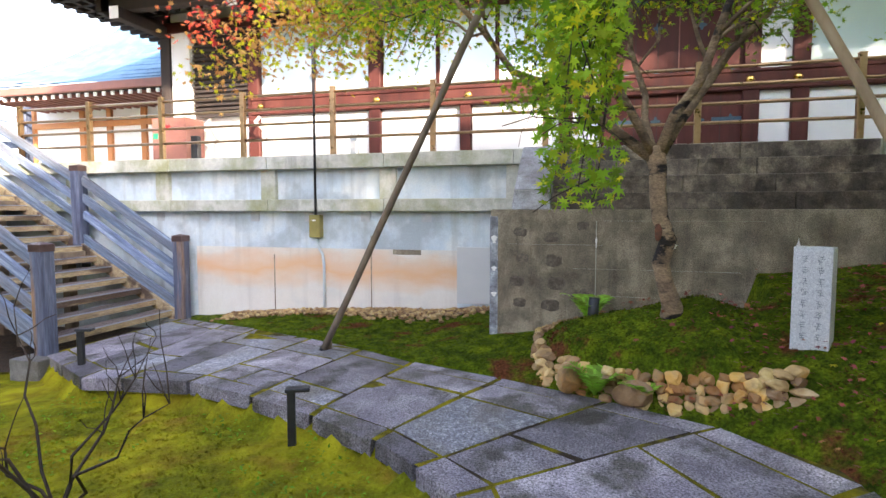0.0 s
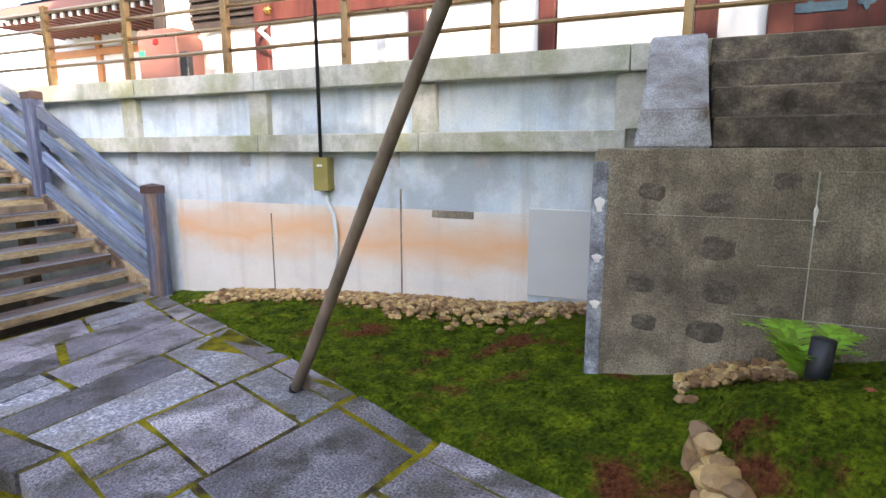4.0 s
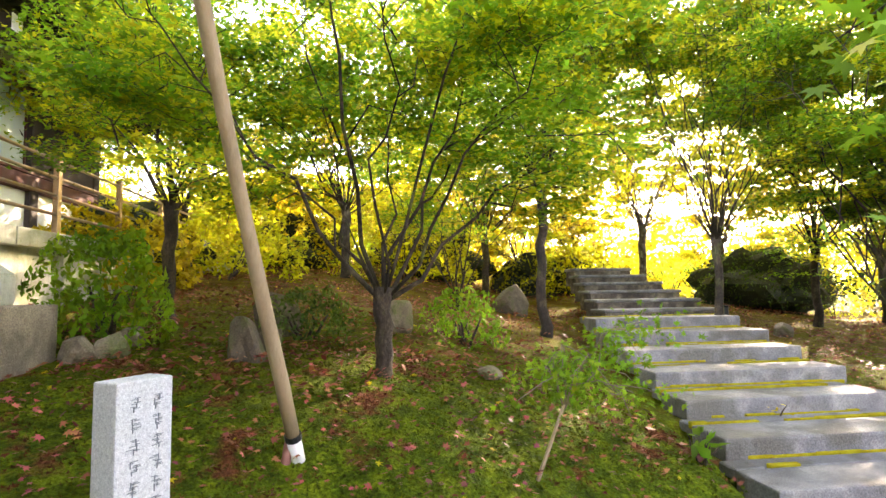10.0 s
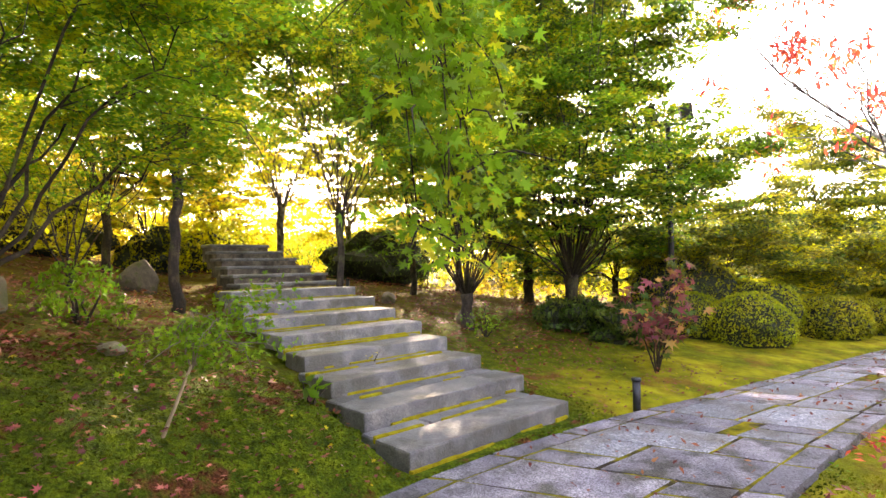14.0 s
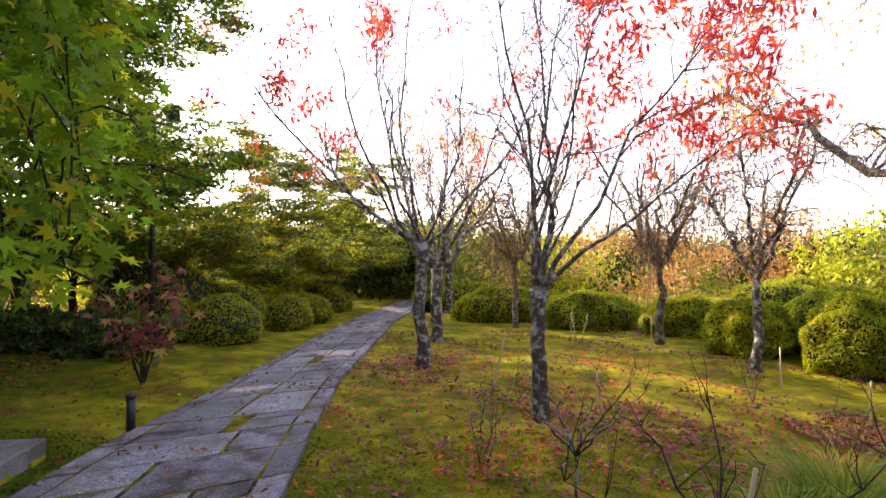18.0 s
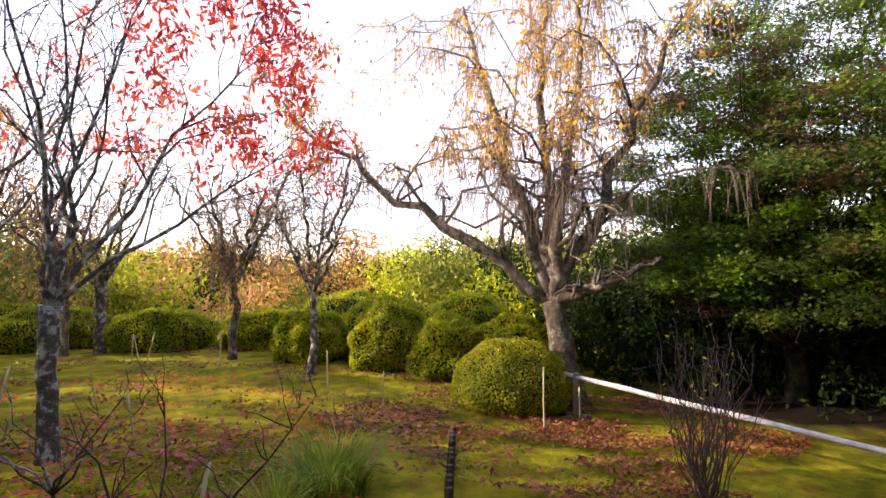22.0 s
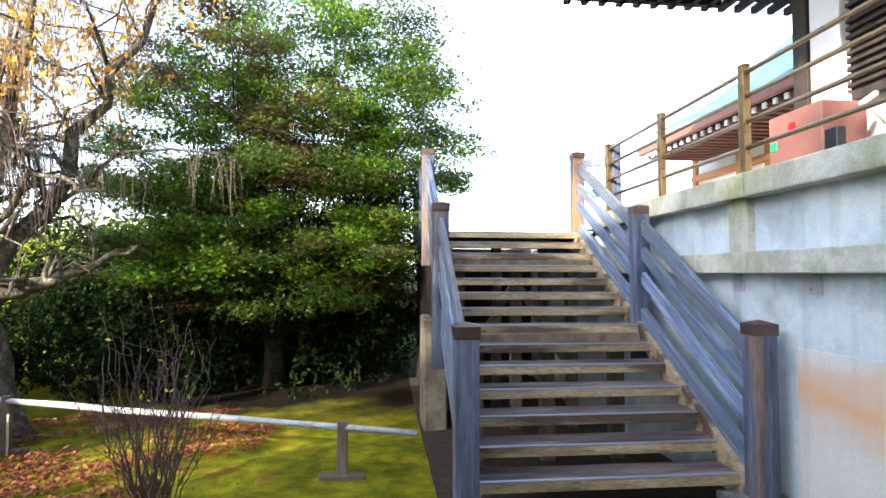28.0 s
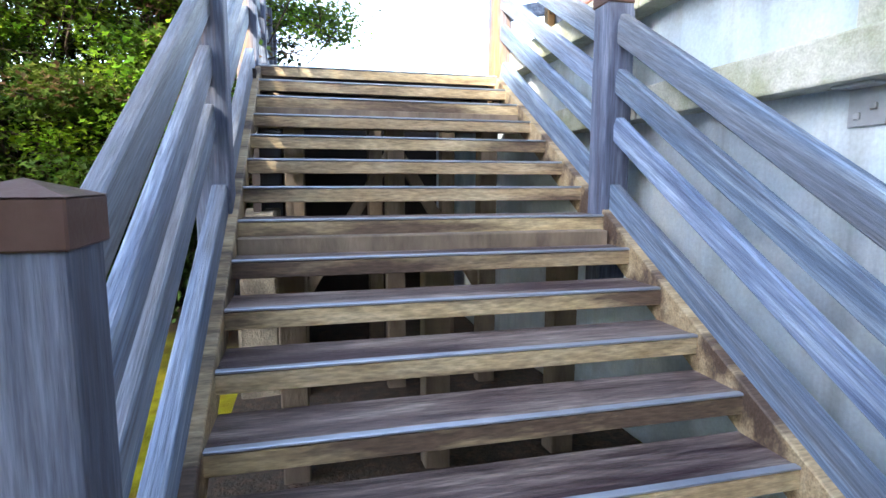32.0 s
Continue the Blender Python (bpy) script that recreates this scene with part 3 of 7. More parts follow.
# leaf outlines in their own plane: (x along the leaf, y across)
def star_leaf():
    pts = []
    for k, (a, r) in enumerate([(180, 0.05), (140, 0.42), (118, 0.30), (92, 0.74), (66, 0.36), (46, 0.94), (22, 0.40), (0, 1.0),
                                (-22, 0.40), (-46, 0.94), (-66, 0.36), (-92, 0.74), (-118, 0.30), (-140, 0.42)]):
        pts.append((r * math.cos(radians(a)) * 0.5, r * math.sin(radians(a)) * 0.5, 0.0 if k % 2 else 0.04))
    return np.array(pts), [tuple(range(14))]


def simple_leaf(w=0.4):
    pts = np.array([(-0.5, 0, 0), (-0.1, w / 2, 0.05), (0.5, 0, -0.03), (-0.1, -w / 2, 0.05)])
    return pts, [(0, 1, 2, 3)]


def tri_star():
    """A cheap three-lobed leaf."""
    pts = np.array([(-0.4, 0, 0), (-0.15, 0.5, 0.03), (0.02, 0.14, 0), (0.55, 0, -0.04), (0.02, -0.14, 0), (-0.15, -0.5, 0.03)])
    return pts, [(0, 1, 2, 3, 4, 5)]


STAR, TRI, OVAL, LONG, LANCE = star_leaf(), tri_star(), simple_leaf(0.45), simple_leaf(0.16), simple_leaf(0.32)


def leaves(name, centres, size, shape, material, flat=0.6, rng=None, droop=0.0):
    """One mesh of many leaves at the centres; flat: how level they lie (1 level, 0 any way)."""
    rng = rng or np.random.default_rng(1)
    c = np.asarray(centres, float)
    n = len(c)
    pts, faces = shape
    yaw = rng.uniform(0, 2 * np.pi, n)
    tilt = rng.normal(0, 1.2 * (1 - flat) + 0.15, n) - droop
    roll = rng.normal(0, 1.2 * (1 - flat) + 0.15, n)
    s = size * rng.uniform(0.6, 1.25, n)
    cy, sy, ct, st, cr, sr = np.cos(yaw), np.sin(yaw), np.cos(tilt), np.sin(tilt), np.cos(roll), np.sin(roll)
    ex = np.stack([cy * ct, sy * ct, st], 1)
    side = np.stack([-sy, cy, 0 * yaw], 1)
    up = np.cross(ex, side)
    ey = side * cr[:, None] + up * sr[:, None]
    ez = np.cross(ex, ey)
    V = c[:, None, :] + s[:, None, None] * (pts[None, :, 0:1] * ex[:, None] + pts[None, :, 1:2] * ey[:, None] + pts[None, :, 2:3] * ez[:, None])
    k = len(pts)
    me = bpy.data.meshes.new(name)
    f = np.array(faces)
    nf, fl = f.shape
    me.vertices.add(n * k)
    me.vertices.foreach_set("co", V.astype(np.float32).ravel())
    idx = (f[None] + (np.arange(n) * k)[:, None, None]).astype(np.int32).ravel()
    me.loops.add(len(idx))
    me.loops.foreach_set("vertex_index", idx)
    me.polygons.add(n * nf)
    me.polygons.foreach_set("loop_start", (np.arange(n * nf) * fl).astype(np.int32))
    me.polygons.foreach_set("loop_total", np.full(n * nf, fl, np.int32))
    me.materials.append(material)
    me.update(calc_edges=True)
    return me


# ---------------------------------------------------------------- plan of the ground
PAIRS = [((-6.1, 4.95), (-6.1, 7.2)), ((-4.6, 4.1), (-4.9, 6.6)), ((-3.4, 4.1), (-3.1, 5.75)), ((-2.03, 3.65), (-1.74, 5.1)), ((-1.36, 3.36), (-0.7, 4.75)),
         ((-0.76, 2.95), (0.76, 4.15)), ((-0.45, 2.3), (1.4, 3.65)), ((-0.3, 1.2), (1.65, 2.4)), ((-0.25, 0.0), (1.75, 0.9)), ((-0.3, -1.5), (1.6, -1.0)),
         ((-0.45, -3.8), (1.15, -3.2)), ((-1.0, -7.5), (0.35, -7.8)), ((-1.5, -11.0), (-0.4, -11.5)), ((-2.8, -16.0), (-1.7, -16.6)), ((-5.0, -24.0), (-4.0, -24.6))]
ROCK_LINE = np.array([(-0.45, 5.15), (-0.4, 4.85), (0.0, 4.62), (0.42, 4.46), (0.87, 4.35), (1.4, 4.2)])
LEFT, RIGHT = np.array([p[0] for p in PAIRS]), np.array([p[1] for p in PAIRS])


def smooth(t):
    t = np.clip(t, 0, 1)
    return t * t * (3 - 2 * t)


def path_z(x, y):
    x, y = np.asarray(x, float), np.asarray(y, float)
    return 0.02 + 0.13 * smooth((y - 1.5) / 3.0) * np.clip((x + 6) / 3.5, 0, 1) - 0.07 * np.clip(-(x + 4) / 2, 0, 1)


def seg_dist(px, py, line):
    best = np.full(np.shape(px), 1e9)
    for a, b in zip(line[:-1], line[1:]):
        d = b - a
        t = np.clip(((px - a[0]) * d[0] + (py - a[1]) * d[1]) / (d @ d), 0, 1)
        best = np.minimum(best, np.hypot(px - a[0] - t * d[0], py - a[1] - t * d[1]))
    return best


def inside_poly(px, py, poly):
    out = np.zeros(np.shape(px), bool)
    for a, b in zip(poly, np.roll(poly, -1, 0)):
        if a[1] != b[1]:
            c = ((a[1] > py) != (b[1] > py)) & (px < (b[0] - a[0]) * (py - a[1]) / (b[1] - a[1]) + a[0])
            out ^= c
    return out


PATH_POLY = np.vstack([LEFT, RIGHT[::-1]])
EAST_POLY = np.vstack([RIGHT, [(-4, -60), (400, -60), (400, 400), (-6.1, 400)]])


def ground_z(x, y):
    x, y = np.asarray(x, float), np.asarray(y, float)
    inside, east = inside_poly(x, y, PATH_POLY), inside_poly(x, y, EAST_POLY)
    dr, dl = seg_dist(x, y, RIGHT), seg_dist(x, y, LEFT)
    h = 0.72 * np.clip((x + 2) / 3.5, 0, 1) * np.clip((y + 0.2) / 3.8, 0, 1)
    rise = 0.115 * np.clip(dr, 0, 12) + 0.09 * np.clip(dr - 12, 0, 40)
    south = np.clip((y + 14) / 10, 0.15, 1)
    near_wall = 1 - 0.4 * smooth((y - 5.1) / 0.8) * (x < 1.5)
    ez = path_z(x, y) + (h * (1 - np.exp(-dr / 1.0)) + rise * np.clip((x + 2.5) / 3.0, 0.35, 1) * south) * near_wall
    # mound held up by the row of stones
    rl = np.interp(x, ROCK_LINE[:, 0], ROCK_LINE[:, 1])
    ez = ez + 0.24 * smooth((y - rl) / 0.22 + 0.3) * smooth((x + 0.55) / 0.3) * (1 - smooth((x - 0.85) / 0.5)) * (1 - 0.75 * smooth((y - 5.1) / 0.8))
    wz = -0.06 - 0.055 * np.clip(-x - 2, 0, 9) * np.clip((y + 6) / 6, 0.1, 1)
    z = np.where(inside, path_z(x, y) - np.where(np.minimum(dr, dl) > 0.14, 0.008, 0.07), np.where(east, ez, np.minimum(path_z(x, y) - 0.05, wz) + 0.0))
    # the bank levels off behind the terrace wall and the steps in the hill cut into it
    z = np.where((x < 3.6) & (y > 7.35), np.minimum(z, 0.25), z)
    stair_i = (x - 1.85) / 0.70
    lane = (y < 1.25 - 0.12 * (x - 1.9)) & (y > -1.15 - 0.12 * (x - 1.9)) & (x > 1.7) & (x < 7.4)
    z = np.where(lane, np.minimum(z, 0.02 + 0.152 * np.clip(np.floor(stair_i), 0, 9)), z)
    return z


def gz(x, y):
    return float(ground_z(np.array([x]), np.array([y]))[0])


# ---------------------------------------------------------------- ground
def axis_steps(lo, hi, fine, far):
    a = list(np.arange(lo, hi + 1e-6, fine))
    step, p, q = fine, lo, hi
    while q < far:
        step *= 1.35
        p, q = p - step, q + step
        a = [p] + a + [q]
    return np.array(a)


def build_ground():
    xs, ys = axis_steps(-11.0, 11.0, 0.11, 900.0), axis_steps(-9.0, 7.5, 0.11, 900.0)
    X, Y = np.meshgrid(xs, ys)
    Z = ground_z(X, Y)
    rough = np.array([noise.noise((x * 1.7, y * 1.7, 0)) * 0.03 + noise.noise((x * 6, y * 6, 3)) * 0.014 for x, y in zip(X.ravel(), Y.ravel())]).reshape(X.shape)
    on = inside_poly(X, Y, PATH_POLY)
    Z = Z + np.where(on, 0.0, rough)
    nx, ny = len(xs), len(ys)
    V = np.stack([X, Y, Z], -1).reshape(-1, 3)
    i = np.arange(nx * ny).reshape(ny, nx)
    F4 = np.stack([i[:-1, :-1], i[:-1, 1:], i[1:, 1:], i[1:, :-1]], -1).reshape(-1, 4)
    me = mesh_of("ground", V.tolist(), F4.tolist(), moss_ground, True)
    return tagged(part("ground", me, moss_ground), "mossy garden ground in green and yellow with brown patches", "ground", kind="structure")


def ground_material():
    """Moss: yellow-green on the open garden side, deep green with red-brown litter under the trees."""
    m = mat("moss_ground", [(0.03, 0.055, 0.004), (0.08, 0.125, 0.006), (0.17, 0.22, 0.010)], 7.0, 0.95, bump=1.0, bscale=60, dist=0.05,
            stain=(0.15, 0.05, 0.022), stain_scale=2.0, stain_lim=(0.56, 0.64), grain=(40, 0.5), spec=0.08)
    nt = m.node_tree
    N, L = nt.nodes, nt.links
    b = N["Principled BSDF"]
    old = b.inputs["Base Color"].links[0].from_socket
    geo = N.new("ShaderNodeNewGeometry")
    sep = N.new("ShaderNodeSeparateXYZ")
    L.new(geo.outputs["Position"], sep.inputs[0])
    nz = N.new("ShaderNodeTexNoise")
    nz.inputs["Scale"].default_value, nz.inputs["Detail"].default_value = 0.8, 6
    L.new(geo.outputs["Position"], nz.inputs["Vector"])
    lin = N.new("ShaderNodeMath")
    lin.operation = "MULTIPLY_ADD"
    lin.inputs[1].default_value, lin.inputs[2].default_value = 3.0, -1.5
    L.new(nz.outputs["Fac"], lin.inputs[0])
    ad = N.new("ShaderNodeMath")
    L.new(sep.outputs["X"], ad.inputs[0])
    L.new(lin.outputs[0], ad.inputs[1])
    # litter takes over up the wooded hill
    mr = N.new("ShaderNodeMapRange")
    mr.inputs["From Min"].default_value, mr.inputs["From Max"].default_value, mr.inputs["To Max"].default_value = 3.0, 8.0, 0.7
    L.new(ad.outputs[0], mr.inputs["Value"])
    mx = N.new("ShaderNodeMix")
    mx.data_type = "RGBA"
    L.new(mr.outputs[0], mx.inputs["Factor"])
    L.new(old, mx.inputs["A"])
    nl = N.new("ShaderNodeTexNoise")
    nl.inputs["Scale"].default_value, nl.inputs["Detail"].default_value = 1.6, 8
    L.new(geo.outputs["Position"], nl.inputs["Vector"])
    lr = N.new("ShaderNodeValToRGB")
    lr.color_ramp.elements[0].position, lr.color_ramp.elements[1].position = 0.42, 0.60
    lr.color_ramp.elements[0].color, lr.color_ramp.elements[1].color = (0.11, 0.034, 0.013, 1), (0.17, 0.12, 0.012, 1)
    L.new(nl.outputs["Fac"], lr.inputs["Fac"])
    L.new(lr.outputs["Color"], mx.inputs["B"])
    # yellow moss in the open garden
    mr2 = N.new("ShaderNodeMapRange")
    mr2.inputs["From Min"].default_value, mr2.inputs["From Max"].default_value, mr2.inputs["To Max"].default_value = 0.6, -1.2, 0.6
    # the wall side of the path keeps its deep green
    yy = N.new("ShaderNodeMapRange")
    yy.inputs["From Min"].default_value, yy.inputs["From Max"].default_value, yy.inputs["To Max"].default_value = 4.2, 5.4, 8.0
    L.new(sep.outputs["Y"], yy.inputs["Value"])
    ad2 = N.new("ShaderNodeMath")
    L.new(ad.outputs[0], ad2.inputs[0])
    L.new(yy.outputs[0], ad2.inputs[1])
    # yellow moss too on the bank south of the stone steps
    ys = N.new("ShaderNodeMapRange")
    ys.inputs["From Min"].default_value, ys.inputs["From Max"].default_value, ys.inputs["To Max"].default_value = -0.4, -1.8, -3.2
    L.new(sep.outputs["Y"], ys.inputs["Value"])
    ad3 = N.new("ShaderNodeMath")
    L.new(ad2.outputs[0], ad3.inputs[0])
    L.new(ys.outputs[0], ad3.inputs[1])
    L.new(ad3.outputs[0], mr2.inputs["Value"])
    nz2 = N.new("ShaderNodeTexNoise")
    nz2.inputs["Scale"].default_value, nz2.inputs["Detail"].default_value = 5.0, 8
    L.new(geo.outputs["Position"], nz2.inputs["Vector"])
    cr = N.new("ShaderNodeValToRGB")
    cr.color_ramp.elements[0].position, cr.color_ramp.elements[1].position = 0.35, 0.65
    cr.color_ramp.elements[0].color, cr.color_ramp.elements[1].color = (0.32, 0.25, 0.018, 1), (0.60, 0.55, 0.024, 1)
    L.new(nz2.outputs["Fac"], cr.inputs["Fac"])
    mx2 = N.new("ShaderNodeMix")
    mx2.data_type = "RGBA"
    npz = N.new("ShaderNodeTexNoise")
    npz.inputs["Scale"].default_value, npz.inputs["Detail"].default_value = 1.5, 8
    L.new(geo.outputs["Position"], npz.inputs["Vector"])
    pr = N.new("ShaderNodeMapRange")
    pr.inputs["From Min"].default_value, pr.inputs["From Max"].default_value = 0.40, 0.60
    pr.inputs["To Min"].default_value, pr.inputs["To Max"].default_value = 0.45, 1.35
    L.new(npz.outputs["Fac"], pr.inputs["Value"])
    pm = N.new("ShaderNodeMath")
    pm.operation = "MULTIPLY"
    L.new(mr2.outputs[0], pm.inputs[0])
    L.new(pr.outputs[0], pm.inputs[1])
    L.new(pm.outputs[0], mx2.inputs["Factor"])
    L.new(mx.outputs["Result"], mx2.inputs["A"])
    L.new(cr.outputs["Color"], mx2.inputs["B"])
    # deep shade under the large maple west of the lawn, put into the ground colour
    sx = N.new("ShaderNodeMapRange")
    sx.inputs["From Min"].default_value, sx.inputs["From Max"].default_value = -9.6, -11.6
    L.new(ad.outputs[0], sx.inputs["Value"])
    sy = N.new("ShaderNodeMapRange")
    sy.inputs["From Min"].default_value, sy.inputs["From Max"].default_value = -1.0, 0.6
    L.new(sep.outputs["Y"], sy.inputs["Value"])
    sm = N.new("ShaderNodeMath")
    sm.operation = "MULTIPLY"
    L.new(sx.outputs[0], sm.inputs[0])
    L.new(sy.outputs[0], sm.inputs[1])
    mx3 = N.new("ShaderNodeMix")
    mx3.data_type = "RGBA"
    L.new(sm.outputs[0], mx3.inputs["Factor"])
    L.new(mx2.outputs["Result"], mx3.inputs["A"])
    mx3.inputs["B"].default_value = (0.022, 0.016, 0.011, 1)
    L.new(mx3.outputs["Result"], b.inputs["Base Color"])
    return m


moss_ground = ground_material()
build_ground()


# ---------------------------------------------------------------- terrace wall
WALL_Y, COPE_Z, DECK_Z = 7.42, 2.41, 2.21


def terrace_wall():
    w = thing("wall_north", "pale painted concrete terrace wall, rust-stained, with stone ledges", "wall", kind="structure")
    part("wall_face", box(-10.0, -1.02, WALL_Y, WALL_Y + 0.35, -0.8, 2.24, 0), M["wall"], w)
    # added stretch that closes the bright gap under the landing
    part("wall_face", box(-14.0, -10.002, WALL_Y, WALL_Y + 0.35, -0.8, 2.08, 0), M["wall"], w)
    part("rust_band", box(-6.0, -1.78, WALL_Y - 0.005, WALL_Y + 0.05, -0.5, 1.06, 0), M["rust"], w, "orange rust-stained lower render")
    part("wall_face", box(-1.015, 14.0, WALL_Y, WALL_Y + 0.35, -0.8, 2.24, 0), M["coping"], w)
    xs = [-10.05, -7.9, -6.35, -4.63, -2.8, -1.0]
    for a, b in zip(xs, xs[1:]):
        part("coping_block", box(a + 0.004, b - 0.004, 7.27, 7.85, 2.215, COPE_Z, 0.012, 2), M["coping"], w)
        part("ledge_block", box(a + 0.004, b - 0.004, 7.28, 7.5, 1.60, 1.775, 0.012, 2), M["coping"], w)
    for a, b in zip([-1.0, 1.1, 3.2, 5.2, 7.2, 9.2], [1.09, 3.19, 5.19, 7.19, 9.19, 14.0]):
        part("coping_block", box(a + 0.004, b - 0.004, 7.27, 7.85, 2.215, COPE_Z, 0.012, 2), M["coping"], w)
    for x in (-8.35, -6.55, -4.66, -2.77, -0.98, 4.4, 6.3):
        part("pilaster", box(x - 0.12, x + 0.12, 7.345, 7.45, 1.777 if x < 0 else 0.4, 2.213, 0.006), M["coping"], w)
    for x in (-6.65, -5.82, -4.93, -4.03, -3.13, -2.22):
        br = part("bracket", box(x - 0.07, x + 0.07, 7.408, 7.419, 1.45, 1.585, 0.002), M["galv"], w, "small galvanised angle bracket")
        part("bracket_foot", box(x - 0.08, x + 0.08, 7.33, 7.415, 1.586, 1.597, 0.002), M["galv"], br)
        for dx in (-0.03, 0.03):
            part("bolt", box(x + dx - 0.012, x + dx + 0.012, 7.396, 7.408, 1.49 + dx * 0.5, 1.515 + dx * 0.5, 0.003), M["galv"], br)
    part("access_panel", box(-1.78, -1.08, 7.395, 7.425, 0.33, 1.11, 0.003), M["panel"], w, "flat grey metal cover panel")
    for x, z0, z1 in ((-4.62, 0.0, 0.95), (-3.05, 0.05, 1.25)):
        part("crack", box(x - 0.008, x + 0.008, 7.411, 7.43, z0, z1, 0), M["block"], w, "thin dark vertical joint")
    part("patch", box(-2.72, -2.3, 7.408, 7.43, 0.99, 1.06, 0.004), M["block"], w, "grey repair patch")


terrace_wall()
deck = part("terrace_deck", box(-16.0, 40.0, 7.5, 30.0, 1.9, DECK_Z, 0), M["coping"])
tagged(deck, "pale stone terrace floor before the hall", "terrace", kind="structure")

conduit = thing("conduit", "thin black pole with olive junction box on the wall", "conduit")
rod("pole", (-3.83, 7.24, 1.55), (-3.83, 7.24, 6.5), 0.018, 0.018, M["metal"], conduit)
part("junction_box", box(-3.97, -3.80, 7.30, 7.418, 1.22, 1.55, 0.008, 2), M["olive"], conduit, "olive metal box")
part("label_plate", box(-3.92, -3.86, 7.292, 7.301, 1.46, 1.48, 0), M["white"], conduit)
V_, F_ = tubes([([(-3.88, 7.385, 1.22), (-3.87, 7.38, 1.08), (-3.80, 7.38, 0.98), (-3.78, 7.38, 0.8), (-3.78, 7.38, 0.05)], [0.02] * 5)], 8)
part("drain_pipe", mesh_of("drain_pipe", V_, F_, M["wall"], True), M["wall"], conduit, "bent white pipe")


# ---------------------------------------------------------------- block and stone steps before the gate
def gate_block():
    w = thing("wall_block", "dark stained old concrete retaining block with patched render", "wall", kind="structure")
    part("block_body", box(-1.07, 3.6, 5.99, 7.45, -0.5, 1.62, 0.015, 2), M["block"], w)
    part("corner_strip", box(-1.078, -0.985, 5.982, 6.06, 0.1, 1.55, 0.012), M["limed"], w, "lime-streaked exposed corner")
    for x, z, s in ((-0.75, 1.38, .1), (-0.42, 1.33, .12), (-0.72, 1.1, .1), (-0.4, 1.08, .13), (-0.78, 0.85, .11), (-0.36, 0.84, .14), (-0.75, 0.62, .1), (-0.42, 0.6, .13), (-0.1, 1.45, .09), (-0.05, 0.75, .1)):
        bm = bmesh.new()
        bmesh.ops.create_uvsphere(bm, u_segments=20, v_segments=6, radius=1)
        for v in bm.verts:
            q = max(abs(v.co.x), abs(v.co.z), 1e-6) / max(math.hypot(v.co.x, v.co.z), 1e-6)
            e = (0.86 + 0.22 * noise.noise((v.co.x * 2 + x * 9, v.co.z * 2, z * 7))) / (q ** 0.7)
            v.co = Vector((x + v.co.x * s * 0.82 * e, 5.989 + v.co.y * 0.006, z + v.co.z * s * 0.55 * e))
        part("patch", bm, M["patch"], w, "dark worn square of old stone showing through")
    part("vertical_joint", box(0.031, 0.037, 5.987, 6.0, 0.3, 1.5, 0), M["coping"], w)
    for x, z, h, ww in ((0.035, 1.28, 0.12, 0.014), (0.78, 1.25, 0.06, 0.05), (1.88, 1.17, 0.36, 0.03), (-1.03, 1.3, .1, .05), (-1.03, .98, .06, .05), (-1.03, .7, .06, .05)):
        bm = bmesh.new()
        bmesh.ops.create_icosphere(bm, subdivisions=2, radius=1)
        for v in bm.verts:
            v.co = Vector((x + v.co.x * ww * (0.6 + 0.4 * math.sin(v.co.z * 5)), 5.985 + v.co.y * 0.008, z + v.co.z * h / 2))
        part("lime_run", bm, M["white"], w, "white lime stain")
    for z, a, b in ((1.50, .1, 1.6), (1.0, -.2, 1.4), (0.72, -.3, 1.2), (1.25, -.9, .1)):
        part("board_mark", box(a, b, 5.987, 6.0, z, z + 0.002, 0), M["coping"], w)
    st = thing("stone_steps", "four dark weathered stone steps leading up to the gate", "steps", kind="structure")
    # risers set back up the slope
    for i, (y, z0, z1) in enumerate([(6.32, 1.62, 1.80), (6.62, 1.80, 2.0), (6.92, 2.0, 2.2), (7.22, 2.2, 2.40)]):
        cuts = [-0.45, 0.75 + 0.2 * i, 1.95 - 0.1 * i, 3.05]
        for a, b in zip(cuts, cuts[1:]):
            part("step_stone", box(a + 0.003, b - 0.003, y, 7.265, z0 + 0.002, z1, 0.008), M["step"], st)
    for k, x0 in enumerate((-0.88, 3.06)):
        bm = bmesh.new()
        x1, t = x0 + 0.43, 0.035
        prof = [(6.22, 1.62), (6.20, 1.84), (7.02, 2.40), (7.45, 2.41), (7.45, 1.62)]
        vs = [[bm.verts.new((x + (t if k_ == 0 else -t) * (1 if 0 < j < 4 else 0), y, z)) for j, (y, z) in enumerate(prof)] for k_, x in enumerate((x0, x1))]
        bm.faces.new(vs[0])
        bm.faces.new(vs[1][::-1])
        for j in range(5):
            bm.faces.new((vs[0][j], vs[1][j], vs[1][(j + 1) % 5], vs[0][(j + 1) % 5]))
        bmesh.ops.recalc_face_normals(bm, faces=bm.faces[:])
        bmesh.ops.bevel(bm, geom=bm.edges[:], offset=0.012, segments=2, affect="EDGES")
        part("cheek_stone", bm, M["coping"] if k else M["cheek"], st, "sloping cheek stone beside the steps")


gate_block()


